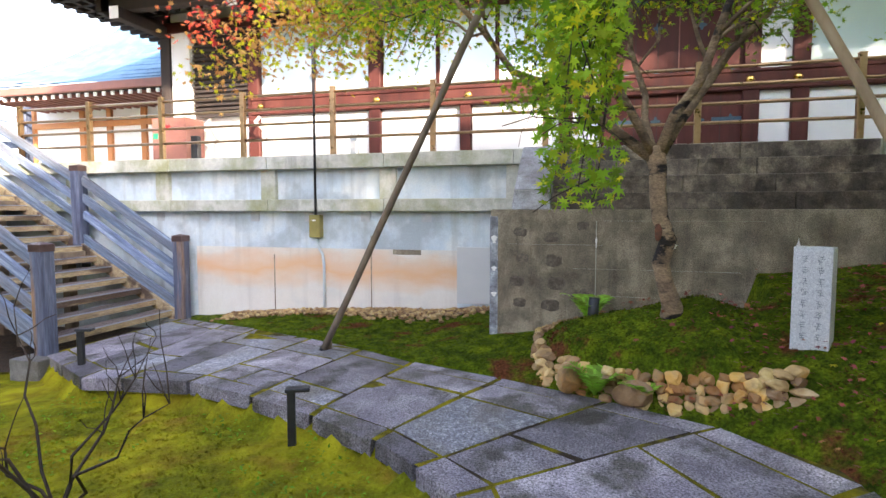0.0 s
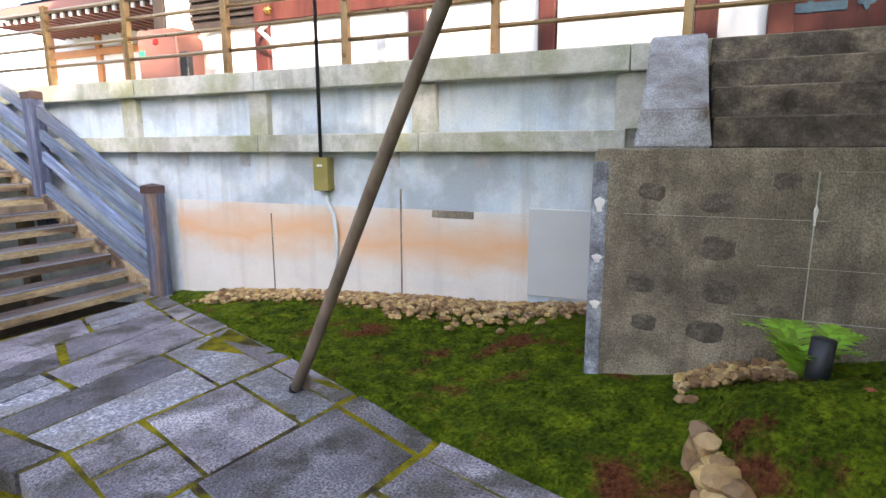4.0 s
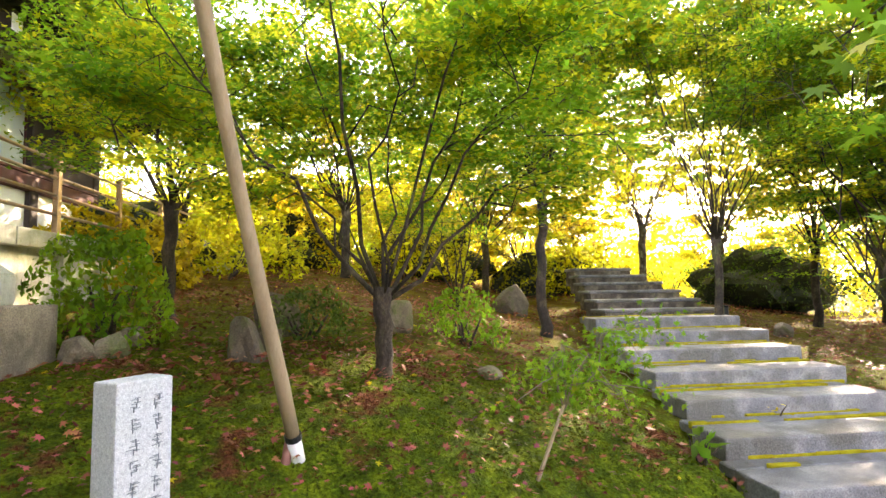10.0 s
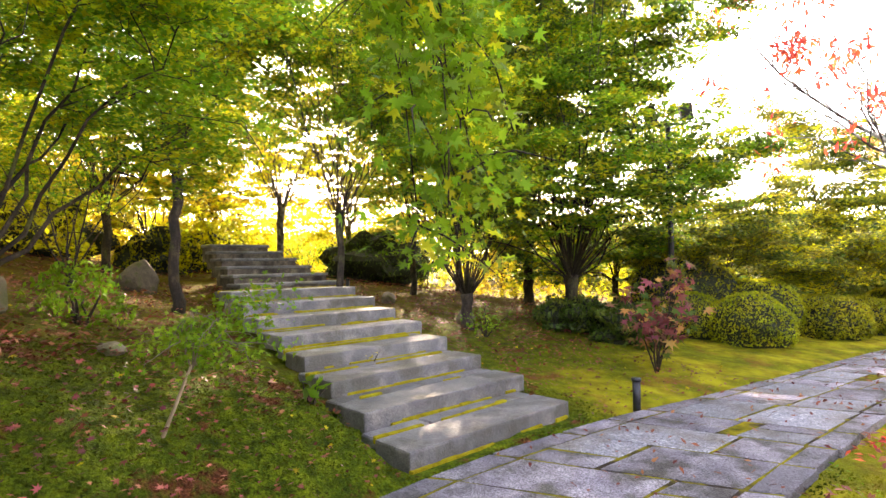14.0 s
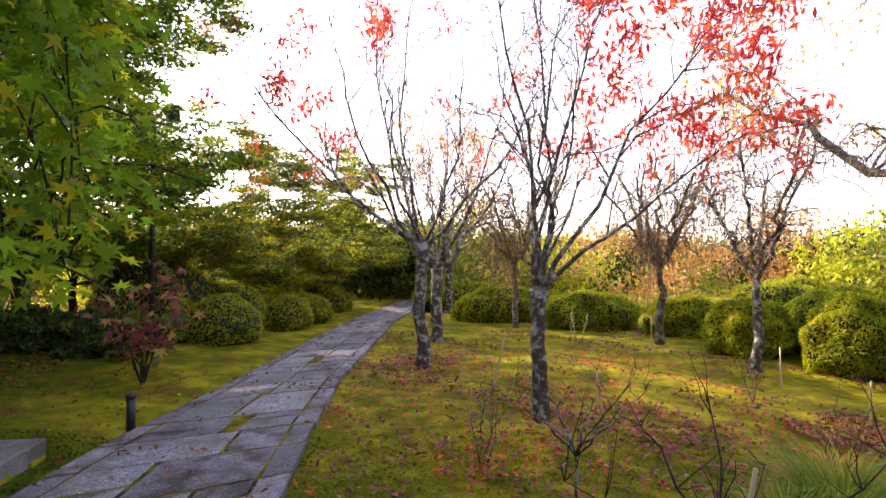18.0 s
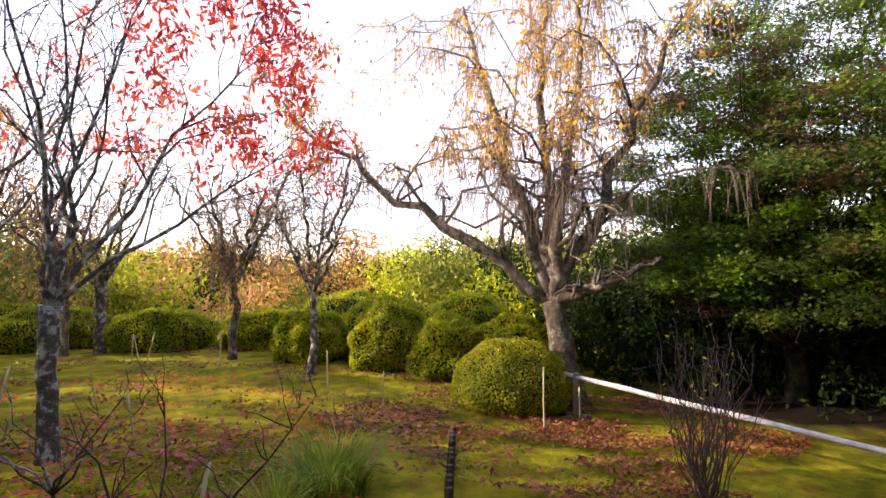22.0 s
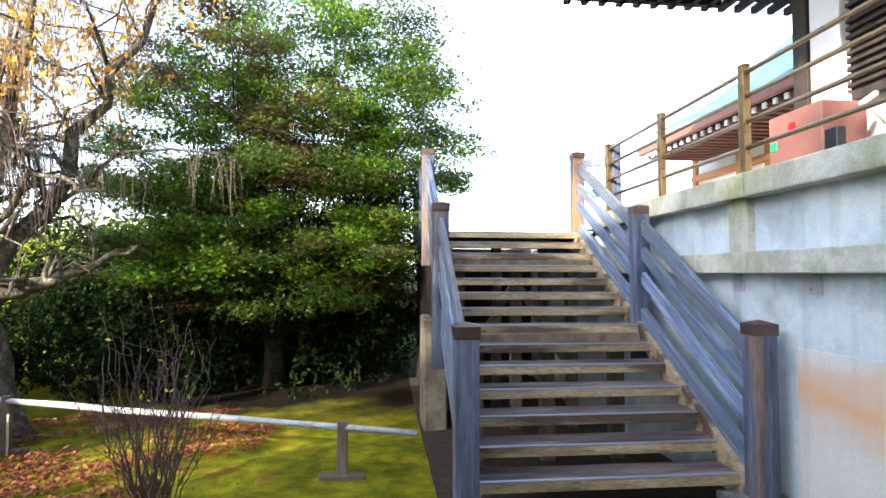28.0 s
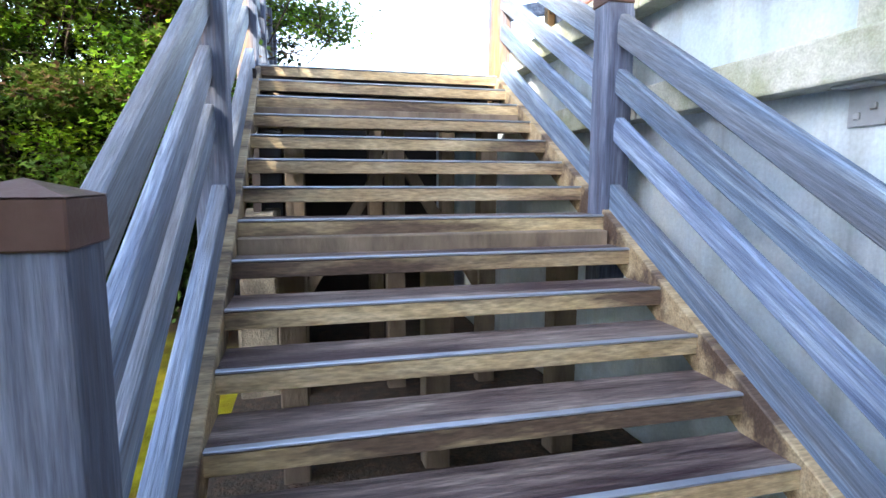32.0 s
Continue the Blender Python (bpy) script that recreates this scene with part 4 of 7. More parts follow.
# ---------------------------------------------------------------- terrace railing
def railing():
    r = thing("railing", "bronze metal railing with four rails along the terrace", "railing")
    posts = [-9.6, -8.1, -6.66, -5.17, -3.67, -2.15, -0.61, 1.23, 2.95, 4.7, 6.3, 7.9, 9.5, 11.1]
    for x in posts:
        p = part("post", box(x - 0.038, x + 0.038, 7.475, 7.545, 2.41, 3.40, 0.008, 2), M["bronze"], r)
        part("cap", box(x - 0.042, x + 0.042, 7.471, 7.549, 3.395, 3.415, 0.006), M["bronze"], p)
    for z in (3.34, 3.13, 2.91, 2.68):
        rod("rail", (-9.6, 7.51, z), (12.0, 7.51, z), 0.021, 0.021, M["bronze"], r, sides=10)


railing()


# ---------------------------------------------------------------- main hall
HALL_Y = 9.2


def hall():
    h = thing("temple_hall", "dark red timber temple hall with white panels and large windows", "building")
    Y = HALL_Y
    part("back_wall", box(-7.9, 10.6, Y + 0.16, Y + 0.3, DECK_Z, 5.55, 0), M["plaster"], h)
    pillars = [-8.0, -6.08, -3.68, -2.06, -0.42, 0.24, 2.24, 2.88, 4.5, 6.2, 8.65, 10.6]
    for x in pillars:
        w = 0.11 if x not in (-2.06,) else 0.09
        part("pillar", box(x - w, x + w, Y - 0.06, Y + 0.2, DECK_Z, 3.40 if x == -2.06 else 5.35, 0.01), M["redwood"] if abs(x) < 7 else M["darkwood"], h)
    part("sill_beam", box(-6.1, 10.6, Y - 0.09, Y + 0.14, 3.38, 3.63, 0.012), M["redwood"], h, "dark red beam with gold studs")
    part("sill_rail", box(-6.1, 10.6, Y - 0.1, Y + 0.12, 3.635, 3.68, 0.006), M["redwood"], h)
    part("ground_beam", box(-8.0, 10.6, Y - 0.05, Y + 0.14, DECK_Z, DECK_Z + 0.08, 0.008), M["darkwood"], h)
    part("lintel", box(-8.0, 10.6, Y - 0.08, Y + 0.14, 5.0, 5.2, 0.012), M["redwood"], h)
    part("upper_plaster", box(-8.0, 10.6, Y - 0.02, Y + 0.14, 5.45, 5.6, 0), M["plaster"], h)
    edges = [-6.08, -3.68, -2.06, -0.42, 0.24, 2.24, 2.88, 4.5, 6.2, 8.65, 10.6]
    for a, b in zip(edges, edges[1:]):
        if a == 0.24:
            continue
        part("white_panel", box(a + 0.11, b - 0.11, Y + 0.02, Y + 0.1, DECK_Z + 0.085, 3.375, 0.003), M["plaster"], h, "white lower wall panel")
    for x in (-3.62, -2.0, -0.42, 0.28, 2.2, 2.82, 5.9, -5.9):
        bm = bmesh.new()
        bmesh.ops.create_uvsphere(bm, u_segments=12, v_segments=6, radius=1)
        for v in bm.verts:
            a = math.atan2(v.co.z, v.co.x)
            rr = 0.062 * (1 + 0.12 * math.cos(6 * a))
            v.co = Vector((x + v.co.x * rr, Y - 0.1 + v.co.y * 0.04, 3.52 + v.co.z * rr))
        part("gold_stud", bm, M["gold"], h, "gold flower-shaped stud")
    # windows
    bays = [(-6.0, -3.78, 2), (-3.58, -0.52, 3), (2.98, 6.1, 3), (6.3, 8.55, 2)]
    n = 0
    for a, b, k in bays:
        n += 1
        wd = part("window", box(a, b, Y + 0.13, Y + 0.155, 3.7, 5.0, 0), M["redwood"], h)
        wpan = (b - a) / k
        for i in range(k):
            x0, x1 = a + i * wpan + 0.03, a + (i + 1) * wpan - 0.03
            pane = part("pane", box(x0, x1, Y + 0.06, Y + 0.075, 3.74, 4.98, 0), M["glass"], wd, "large pale reflecting pane")
            for xx in (x0 - 0.025, x1 - 0.005):
                part("mullion", box(xx, xx + 0.03, Y + 0.03, Y + 0.1, 3.69, 5.0, 0.004), M["redwood"], wd)
        part("frame", box(a, b, Y + 0.03, Y + 0.1, 3.68, 3.735, 0.004), M["redwood"], wd)
    for a, b in ((-0.32, 0.14), (2.34, 2.78)):
        part("white_panel", box(a, b, Y + 0.02, Y + 0.1, 3.68, 5.2, 0.003), M["plaster"], h)
    part("white_panel", box(2.98, 10.5, Y - 0.01, Y + 0.1, 5.205, 5.42, 0), M["plaster"], h, "white plaster band under the eaves")
    # louvred bay at the west end
    part("louvre_back", box(-7.4, -6.2, Y + 0.02, Y + 0.1, 3.4, 5.2, 0), M["darkwood"], h)
    for i in range(20):
        part("louvre_slat", box(-7.4, -6.2, Y - 0.03, Y + 0.03, 3.52 + i * 0.085, 3.56 + i * 0.085, 0.004), M["darkwood"], h)
    part("white_panel", box(-7.0, -6.2, Y + 0.02, Y + 0.1, DECK_Z + 0.085, 3.3, 0.003), M["plaster"], h)
    part("white_pillar", box(-7.86, -7.45, Y - 0.05, Y + 0.1, 3.35, 5.35, 0.01), M["plaster"], h, "white plastered strip")
    part("brown_cupboard", box(-7.95, -7.2, Y - 0.5, Y + 0.0, DECK_Z, 3.33, 0.01), M["brownboard"], h, "red-brown boarded cupboard")
    part("fire_lamp", box(-7.62, -7.54, Y - 0.54, Y - 0.49, 3.12, 3.2, 0.02, 2), M["red_lamp"], h, "round red alarm lamp")
    part("exit_sign", box(-7.92, -7.82, Y - 0.51, Y - 0.495, 2.95, 3.05, 0.003), M["green_sign"], h)
    for x in (-6.95, -5.9):
        V, Fc = tubes([([(x, Y - 0.15, 3.32), (x + 0.05, Y - 0.35, 3.2), (x + 0.15, Y - 0.3, 3.1), (x + 0.12, Y - 0.1, 2.95)], [0.03] * 4)], 8)
        part("bracket_arm", mesh_of("bracket_arm", V, Fc, M["white"], True), M["white"], h, "white curved bracket")
    part("floor_post", box(-3.72, -3.6, 8.2, 8.3, DECK_Z, 2.85, 0.01), M["galv"], h)
    part("floor_post", box(-6.95, -6.8, 8.5, 8.6, DECK_Z, 2.95, 0.01), M["metal"], h)
    part("floor_post", box(5.4, 5.5, 7.9, 8.0, DECK_Z, 2.85, 0.01), M["metal"], h)
    # gate door
    d = part("door_1", box(0.33, 2.15, Y + 0.0, Y + 0.06, DECK_Z + 0.06, 5.19, 0.004), M["redwood"], h, "double red-brown plank doors with blue iron flowers")
    part("door_gap", box(1.235, 1.25, Y - 0.012, Y + 0.0, DECK_Z + 0.1, 5.15, 0.002), M["brownboard"], d)
    for x in (0.62, 0.95, 1.52, 1.84):
        part("plank_joint", box(x - 0.004, x + 0.004, Y - 0.004, Y + 0.001, DECK_Z + 0.1, 5.15, 0), M["darkwood"], d)
    for z in (2.98, 3.68, 4.38, 5.02):
        for x in (0.48, 0.93, 1.55, 1.98):
            bm = bmesh.new()
            bmesh.ops.create_circle(bm, cap_ends=True, segments=24, radius=1)
            for v in bm.verts:
                a = math.atan2(v.co.y, v.co.x)
                rr = 0.075 * (0.72 + 0.28 * math.cos(4 * a))
                v.co = Vector((x + math.cos(a) * rr, Y - 0.012, z + math.sin(a) * rr))
            g = bmesh.ops.extrude_face_region(bm, geom=bm.faces[:])
            bmesh.ops.translate(bm, vec=(0, 0.016, 0), verts=[e for e in g["geom"] if isinstance(e, bmesh.types.BMVert)])
            part("iron_flower", bm, M["blueiron"], d, "blue-grey iron flower fitting")
    for z in (2.92, 4.75):
        for x0, x1 in ((0.35, 0.78), (1.72, 2.13)):
            part("strap_hinge", box(x0, x1, Y - 0.014, Y + 0.0, z, z + 0.09, 0.004), M["blueiron"], d, "iron strap hinge")
    for x in (1.13, 1.36):
        part("door_handle", box(x - 0.012, x + 0.012, Y - 0.03, Y, 3.55, 3.72, 0.006), M["blueiron"], d)
    # roof: eaves with rafters, a broad dark roof above
    rf = part("roof", box(-9.5, 12.0, 6.9, 16.0, 5.53, 5.63, 0), M["eave"], h, "dark timber eaves")
    bm = bmesh.new()
    a = [bm.verts.new(p) for p in ((-9.7, 6.7, 5.66), (12.2, 6.7, 5.66), (12.2, 16, 5.66), (-9.7, 16, 5.66))]
    b = [bm.verts.new(p) for p in ((-4.0, 13.0, 10.5), (8.0, 13.0, 10.5))]
    bm.faces.new(a[::-1])
    bm.faces.new((a[0], a[1], b[1], b[0]))
    bm.faces.new((a[1], a[2], b[1]))
    bm.faces.new((a[2], a[3], b[0], b[1]))
    bm.faces.new((a[3], a[0], b[0]))
    part("roof_slope", bm, M["rooftile"], rf)
    for i in range(84):
        x = -9.4 + i * 0.255
        part("rafter", box(x - 0.04, x + 0.04, 6.75, 9.1, 5.38, 5.48, 0), M["eave"], rf)
        part("rafter_end", box(x - 0.045, x + 0.045, 6.73, 6.747, 5.38, 5.49, 0), M["plaster"], rf, "white-tipped rafter end")
    for i in range(32):
        y = 6.9 + i * 0.255
        part("rafter", box(-9.55, -8.0, y - 0.04, y + 0.04, 5.38, 5.48, 0), M["eave"], rf)
    part("eave_beam", box(-8.6, 11.2, 8.2, 8.4, 5.13, 5.36, 0.01), M["darkwood"], rf)
    part("eave_beam", box(-8.5, -8.3, 8.2, 15.0, 5.13, 5.36, 0.01), M["darkwood"], rf)
    for x in (-8.0, -5.66, -3.68, -0.42, 2.88, 6.2, 8.65, 10.6):
        part("bracket_arm", box(x - 0.09, x + 0.09, 8.0, 9.15, 4.93, 5.13, 0.02, 2), M["darkwood"], rf)
        part("bracket_tip", box(x - 0.095, x + 0.095, 7.985, 8.0, 4.92, 5.13, 0.004), M["plaster"], rf)
    part("west_wall", box(-8.05, -7.95, Y + 0.2, 16.0, DECK_Z, 5.5, 0), M["plaster"], h)
    part("east_louvre", box(8.75, 10.5, Y - 0.03, Y + 0.0, 3.7, 5.2, 0), M["darkwood"], h)


hall()


# ---------------------------------------------------------------- far pavilion
def pavilion():
    p = thing("pavilion", "low pavilion with blue tiled roof and orange timber frame", "building")
    part("wall", box(-15.0, -8.6, 12.0, 12.2, DECK_Z, 4.7, 0), M["plaster"], p)
    for x in (-14.9, -13.2, -12.3, -11.2, -9.8, -8.7):
        part("post", box(x - 0.08, x + 0.08, 11.92, 12.05, DECK_Z, 4.6, 0.01), M["orangewood"], p)
    part("beam", box(-15.0, -8.6, 11.9, 12.02, 3.85, 4.0, 0.01), M["orangewood"], p)
    part("sill", box(-15.0, -8.6, 11.93, 12.0, 2.75, 2.85, 0.01), M["orangewood"], p)
    rf = part("roof", box(-14.2, -8.2, 10.6, 16.0, 4.42, 4.50, 0), M["eave"], p)
    V, Fc = [], []
    nx, ny = 24, 14
    for j in range(ny + 1):
        v = j / ny
        for i in range(nx + 1):
            u = i / nx
            x = (-14.6 + 2.2 * v) + u * (6.6 - 2.2 * v)
            lift = 0.28 * (abs(1 - u) ** 3) * (1 - v)
            V.append((x, 10.4 + 4.2 * v, 4.55 + lift + 1.7 * v + 2.4 * v * v))
    for j in range(ny):
        for i in range(nx):
            q = j * (nx + 1) + i
            Fc.append((q, q + 1, q + nx + 2, q + nx + 1))
    part("tiled_slope", mesh_of("tiled_slope", V, Fc, M["rooftile"], True), M["rooftile"], rf, "curved blue roof slope")
    for j in range(1, 14):
        v = j / 14
        part("tile_course", box(-14.6 + 2.2 * v, -8.0, 10.4 + 4.2 * v - 0.02, 10.4 + 4.2 * v + 0.02, 4.545 + 1.7 * v + 2.4 * v * v, 4.575 + 1.7 * v + 2.4 * v * v, 0), M["rooftile"], rf)
    part("fascia", box(-14.6, -8.0, 10.34, 10.44, 4.38, 4.56, 0.01), M["brownboard"], rf)
    for i in range(26):
        x = -14.4 + i * 0.25
        part("rafter", box(x - 0.035, x + 0.035, 10.5, 12.0, 4.28, 4.36, 0), M["brownboard"], rf)
        part("rafter_end", box(x - 0.04, x + 0.04, 10.46, 10.498, 4.275, 4.365, 0), M["plaster"], rf, "white rafter end")


pavilion()


# ---------------------------------------------------------------- timber stairs
STAIR_X, TREAD, RISER, STAIR_Z = -6.25, 0.28, 0.1625, 0.075


def timber_stairs():
    s = thing("timber_stairs", "weathered blue-grey timber stairs with open risers and board railings", "stairs")
    n = 14
    for i in range(n):
        x, z = STAIR_X - TREAD * i, STAIR_Z + RISER * i
        if i < n - 1:
            t = part("tread", box(x - 0.30, x - 0.022, 5.06, 7.16, z - 0.055, z, 0.006), M["tread"], s)
        else:
            t = part("landing", box(x - 3.2, x - 0.022, 5.06, 7.6, z - 0.06, z, 0.006), M["tread"], s)
        part("nosing", box(x - 0.021, x, 5.06, 7.16, z - 0.085, z - 0.012, 0.004), M["nosing"], t, "pale worn tread edge")
        part("nosing_strip", box(x - 0.03, x + 0.003, 5.08, 7.14, z - 0.008, z + 0.004, 0.003), M["steel"], t, "shiny metal nosing strip")
    for y in (5.02, 7.20):
        a = Vector((STAIR_X + 0.10, y, STAIR_Z - 0.02))
        b = Vector((STAIR_X - TREAD * (n - 1), y, STAIR_Z + RISER * (n - 1)))
        part("stringer", beam(a, b, 0.07, 0.26), M["wood"], s)
        part("inner_stringer", beam(a + Vector((0, 0.055 if y < 6 else -0.055, -0.10)), b + Vector((0, 0.055 if y < 6 else -0.055, -0.10)), 0.05, 0.18), M["nosing"], s)
        yc = y - 0.03 if y < 6 else y + 0.0
        tops = [(-6.11, 1.25, -0.25), (-8.03, 2.36, 0.6), (-10.0, 3.39, 1.7)]
        for x, zt, zb in tops:
            p = part("post", box(x - 0.085, x + 0.085, yc - 0.085, yc + 0.085, zb, zt - 0.10, 0.012, 2), M["post_wood"], s)
            c = part("post_cap", box(x - 0.092, x + 0.092, yc - 0.092, yc + 0.092, zt - 0.11, zt - 0.025, 0.004), M["copper"], p, "brown copper post cap")
            bm = bmesh.new()
            q = [bm.verts.new((x + sx * 0.094, yc + sy * 0.094, zt - 0.025)) for sx, sy in ((-1, -1), (1, -1), (1, 1), (-1, 1))]
            top = bm.verts.new((x, yc, zt + 0.005))
            bm.faces.new(q[::-1])
            for k in range(4):
                bm.faces.new((q[k], q[(k + 1) % 4], top))
            part("cap_peak", bm, M["copper"], c)
        for (x0, z0, _), (x1, z1, _) in zip(tops, tops[1:]):
            for dz, hh in ((-0.24, 0.15), (-0.53, 0.13), (-0.80, 0.13)):
                part("rail_board", beam((x0 - 0.07, yc, z0 + dz), (x1 + 0.07, yc, z1 + dz), 0.055, hh, 0.008), M["wood"], s)
    # landing railing beyond
    for x in (-11.2, -12.4, -13.4):
        part("post", box(x - 0.07, x + 0.07, 4.93, 5.07, 2.1, 3.35, 0.01), M["post_wood"], s)
    for dz in (3.25, 2.98, 2.7):
        part("rail_board", beam((-13.4, 5.0, dz), (-10.0, 5.0, dz), 0.05, 0.12), M["wood"], s)
    part("post", box(-9.65, -9.53, 7.55, 7.67, 2.2, 3.42, 0.01), M["post_wood"], s)
    part("rail_board", beam((-10.0, 7.22, 3.2), (-9.6, 7.6, 3.2), 0.05, 0.12), M["wood"], s)
    part("rail_board", beam((-10.0, 7.22, 2.75), (-9.6, 7.6, 2.75), 0.05, 0.12), M["wood"], s)
    # frame underneath
    for x, zt in ((-7.9, 0.85), (-9.3, 1.65), (-10.6, 2.0)):
        for y in (5.35, 6.1, 6.85):
            p = part("support_post", box(x - 0.07, x + 0.07, y - 0.07, y + 0.07, -0.5, zt, 0.008), M["pole"], s)
        part("cross_beam", box(x - 0.06, x + 0.06, 5.1, 7.1, zt - 0.02, zt + 0.12, 0.006), M["pole"], s)
    for y0, y1 in ((5.35, 6.1), (6.85, 6.1)):
        part("brace", beam((-9.3, y0, 0.3), (-9.3, y1, 1.5), 0.05, 0.09), M["pole"], s)
    part("footing", box(-10.2, -9.3, 4.9, 5.2, -0.6, 1.0, 0.02), M["block"], s, "grey concrete pier under the landing")
    for y in (4.95, 7.2):
        part("base_stone", box(-6.32, -5.9, y - 0.24, y + 0.22, -0.35, -0.055 if y < 6 else -0.06, 0.02, 2), M["stair_stone"], s, "square base stone under the post")
    # dark sheets added to stop light under the landing, no part of the stairs
    part("side_panel", box(-13.5, -9.6, 5.02, 5.08, -0.5, 2.1, 0), M["darkwood"], s)
    part("back_panel", box(-13.5, -13.4, 5.05, 7.4, -0.5, 2.1, 0), M["darkwood"], s)


timber_stairs()


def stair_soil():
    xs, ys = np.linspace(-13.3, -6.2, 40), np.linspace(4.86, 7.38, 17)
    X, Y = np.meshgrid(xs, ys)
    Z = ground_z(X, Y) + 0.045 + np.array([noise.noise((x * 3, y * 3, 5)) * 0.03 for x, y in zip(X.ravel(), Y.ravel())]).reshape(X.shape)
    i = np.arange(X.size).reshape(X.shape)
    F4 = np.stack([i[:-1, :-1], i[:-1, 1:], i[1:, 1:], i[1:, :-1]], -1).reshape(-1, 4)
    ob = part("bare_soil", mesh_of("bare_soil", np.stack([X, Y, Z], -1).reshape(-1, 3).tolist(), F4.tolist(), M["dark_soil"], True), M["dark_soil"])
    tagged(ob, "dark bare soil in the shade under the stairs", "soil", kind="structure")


stair_soil()


# ---------------------------------------------------------------- stone steps up the hill
def hill_steps():
    s = thing("garden_steps", "broad pale stone steps with mossy joints climbing the wooded hill", "steps", kind="structure")
    rng = random.Random(5)
    x = 1.86
    for i in range(8):
        y1, y0 = 1.08 - 0.12 * (x - 1.86) + rng.uniform(-0.05, 0.05), -1.08 - 0.13 * (x - 1.86) + rng.uniform(-0.05, 0.05)
        z = 0.03 + 0.152 * (i + 1)
        part("step_slab", box(x + rng.uniform(-0.01, 0.01), x + 0.46, y0, y1, z - 0.19, z, 0.022, 2), M["stair_stone"], s)
        cut = rng.uniform(y0 + 0.6, y1 - 0.6)
        part("back_slab", box(x + 0.485, x + 0.69, y0 + 0.02, cut - 0.01, z - 0.1, z - 0.006, 0.012), M["stair_stone"], s)
        part("back_slab", box(x + 0.485, x + 0.69, cut + 0.01, y1 - 0.02, z - 0.1, z - 0.008, 0.012), M["stair_stone"], s)
        # moss in the joints, uneven along the stone
        for xa, zb, ya, yb in ((x + 0.455, z - 0.012, y0, y1), (x - 0.018, z - 0.165, y0, y1)):
            y = ya + 0.05
            while y < yb - 0.1:
                l = rng.uniform(0.12, 0.5)
                if rng.random() < 0.72:
                    w = rng.uniform(0.035, 0.065)
                    part("moss_strip", box(xa, xa + w, y, min(yb, y + l), zb - 0.03, zb + rng.uniform(0.016, 0.034), 0.006), M["joint_moss"], s, "yellow moss in the joint")
                y += l
        x += 0.70
    for i in range(6):
        xx, z = 8.3 + 0.55 * i, 1.14 + 0.168 * (i + 1)
        ya, yb = -2.55 + 0.07 * i, -0.3 - 0.1 * i
        part("upper_step", box(xx, xx + 0.62, ya, yb, z - 0.06, z, 0.014), M["stair_stone"], s)
        part("upper_riser", box(xx + 0.03, xx + 0.6, ya + 0.03, yb - 0.03, z - 0.4, z - 0.062, 0.01), M["step"], s)


hill_steps()


# ---------------------------------------------------------------- trees
def unit(v):
    v = np.asarray(v, float)
    return v / (np.linalg.norm(v) + 1e-9)


def curve(rng, a, b, n, bow, wob):
    """Points from a to b that bow by the vector bow and waver by wob."""
    t = np.linspace(0, 1, n)[:, None]
    p = np.asarray(a) + (np.asarray(b) - np.asarray(a)) * t + np.asarray(bow) * 4 * t * (1 - t)
    p[1:-1] += rng.normal(0, wob, (n - 2, 3))
    return p


def limbs_from(rng, limb, r0, count, length, up, droop, lines, tips, level, wob=0.05, start=0.3, spread=1.0, rmin=0.006, lay=1.0):
    """Side branches along a limb, level by level; tips takes the points on which leaves sit; lay: how far they rise and dip (0: level)."""
    n = len(limb)
    for _ in range(count):
        f = start + (1 - start) * rng.random() ** 0.8
        k = f * (n - 1)
        i = min(n - 2, int(k))
        p = limb[i] + (limb[i + 1] - limb[i]) * (k - i)
        d0 = unit(limb[i + 1] - limb[i])
        side = unit(np.cross(d0, rng.normal(0, 1, 3)) * np.array([1, 1, lay]))
        d = unit(d0 * np.array([0.7, 0.7, 0.7 * lay]) + side * spread * rng.uniform(0.6, 1.1) + np.array([0, 0, up]))
        ln = length * rng.uniform(0.6, 1.2) * (1.15 - 0.5 * f)
        e = p + d * ln - np.array([0, 0, droop * ln])
        pts = curve(rng, p, e, 5, (0, 0, 0.08 * ln), wob * ln)
        r = max(rmin, r0 * (1.05 - f * 0.7) * 0.5)
        lines.append((pts, np.linspace(r, max(0.003, r * 0.3), 5)))
        if level > 0:
            limbs_from(rng, pts, r, max(3, count // 2 + 1), length * 0.5, up * 0.6, droop, lines, tips, level - 1, wob, 0.2, spread, 0.004, lay)
        else:
            tips.extend(pts[1:])
        if level > 0:
            tips.append(pts[-1])


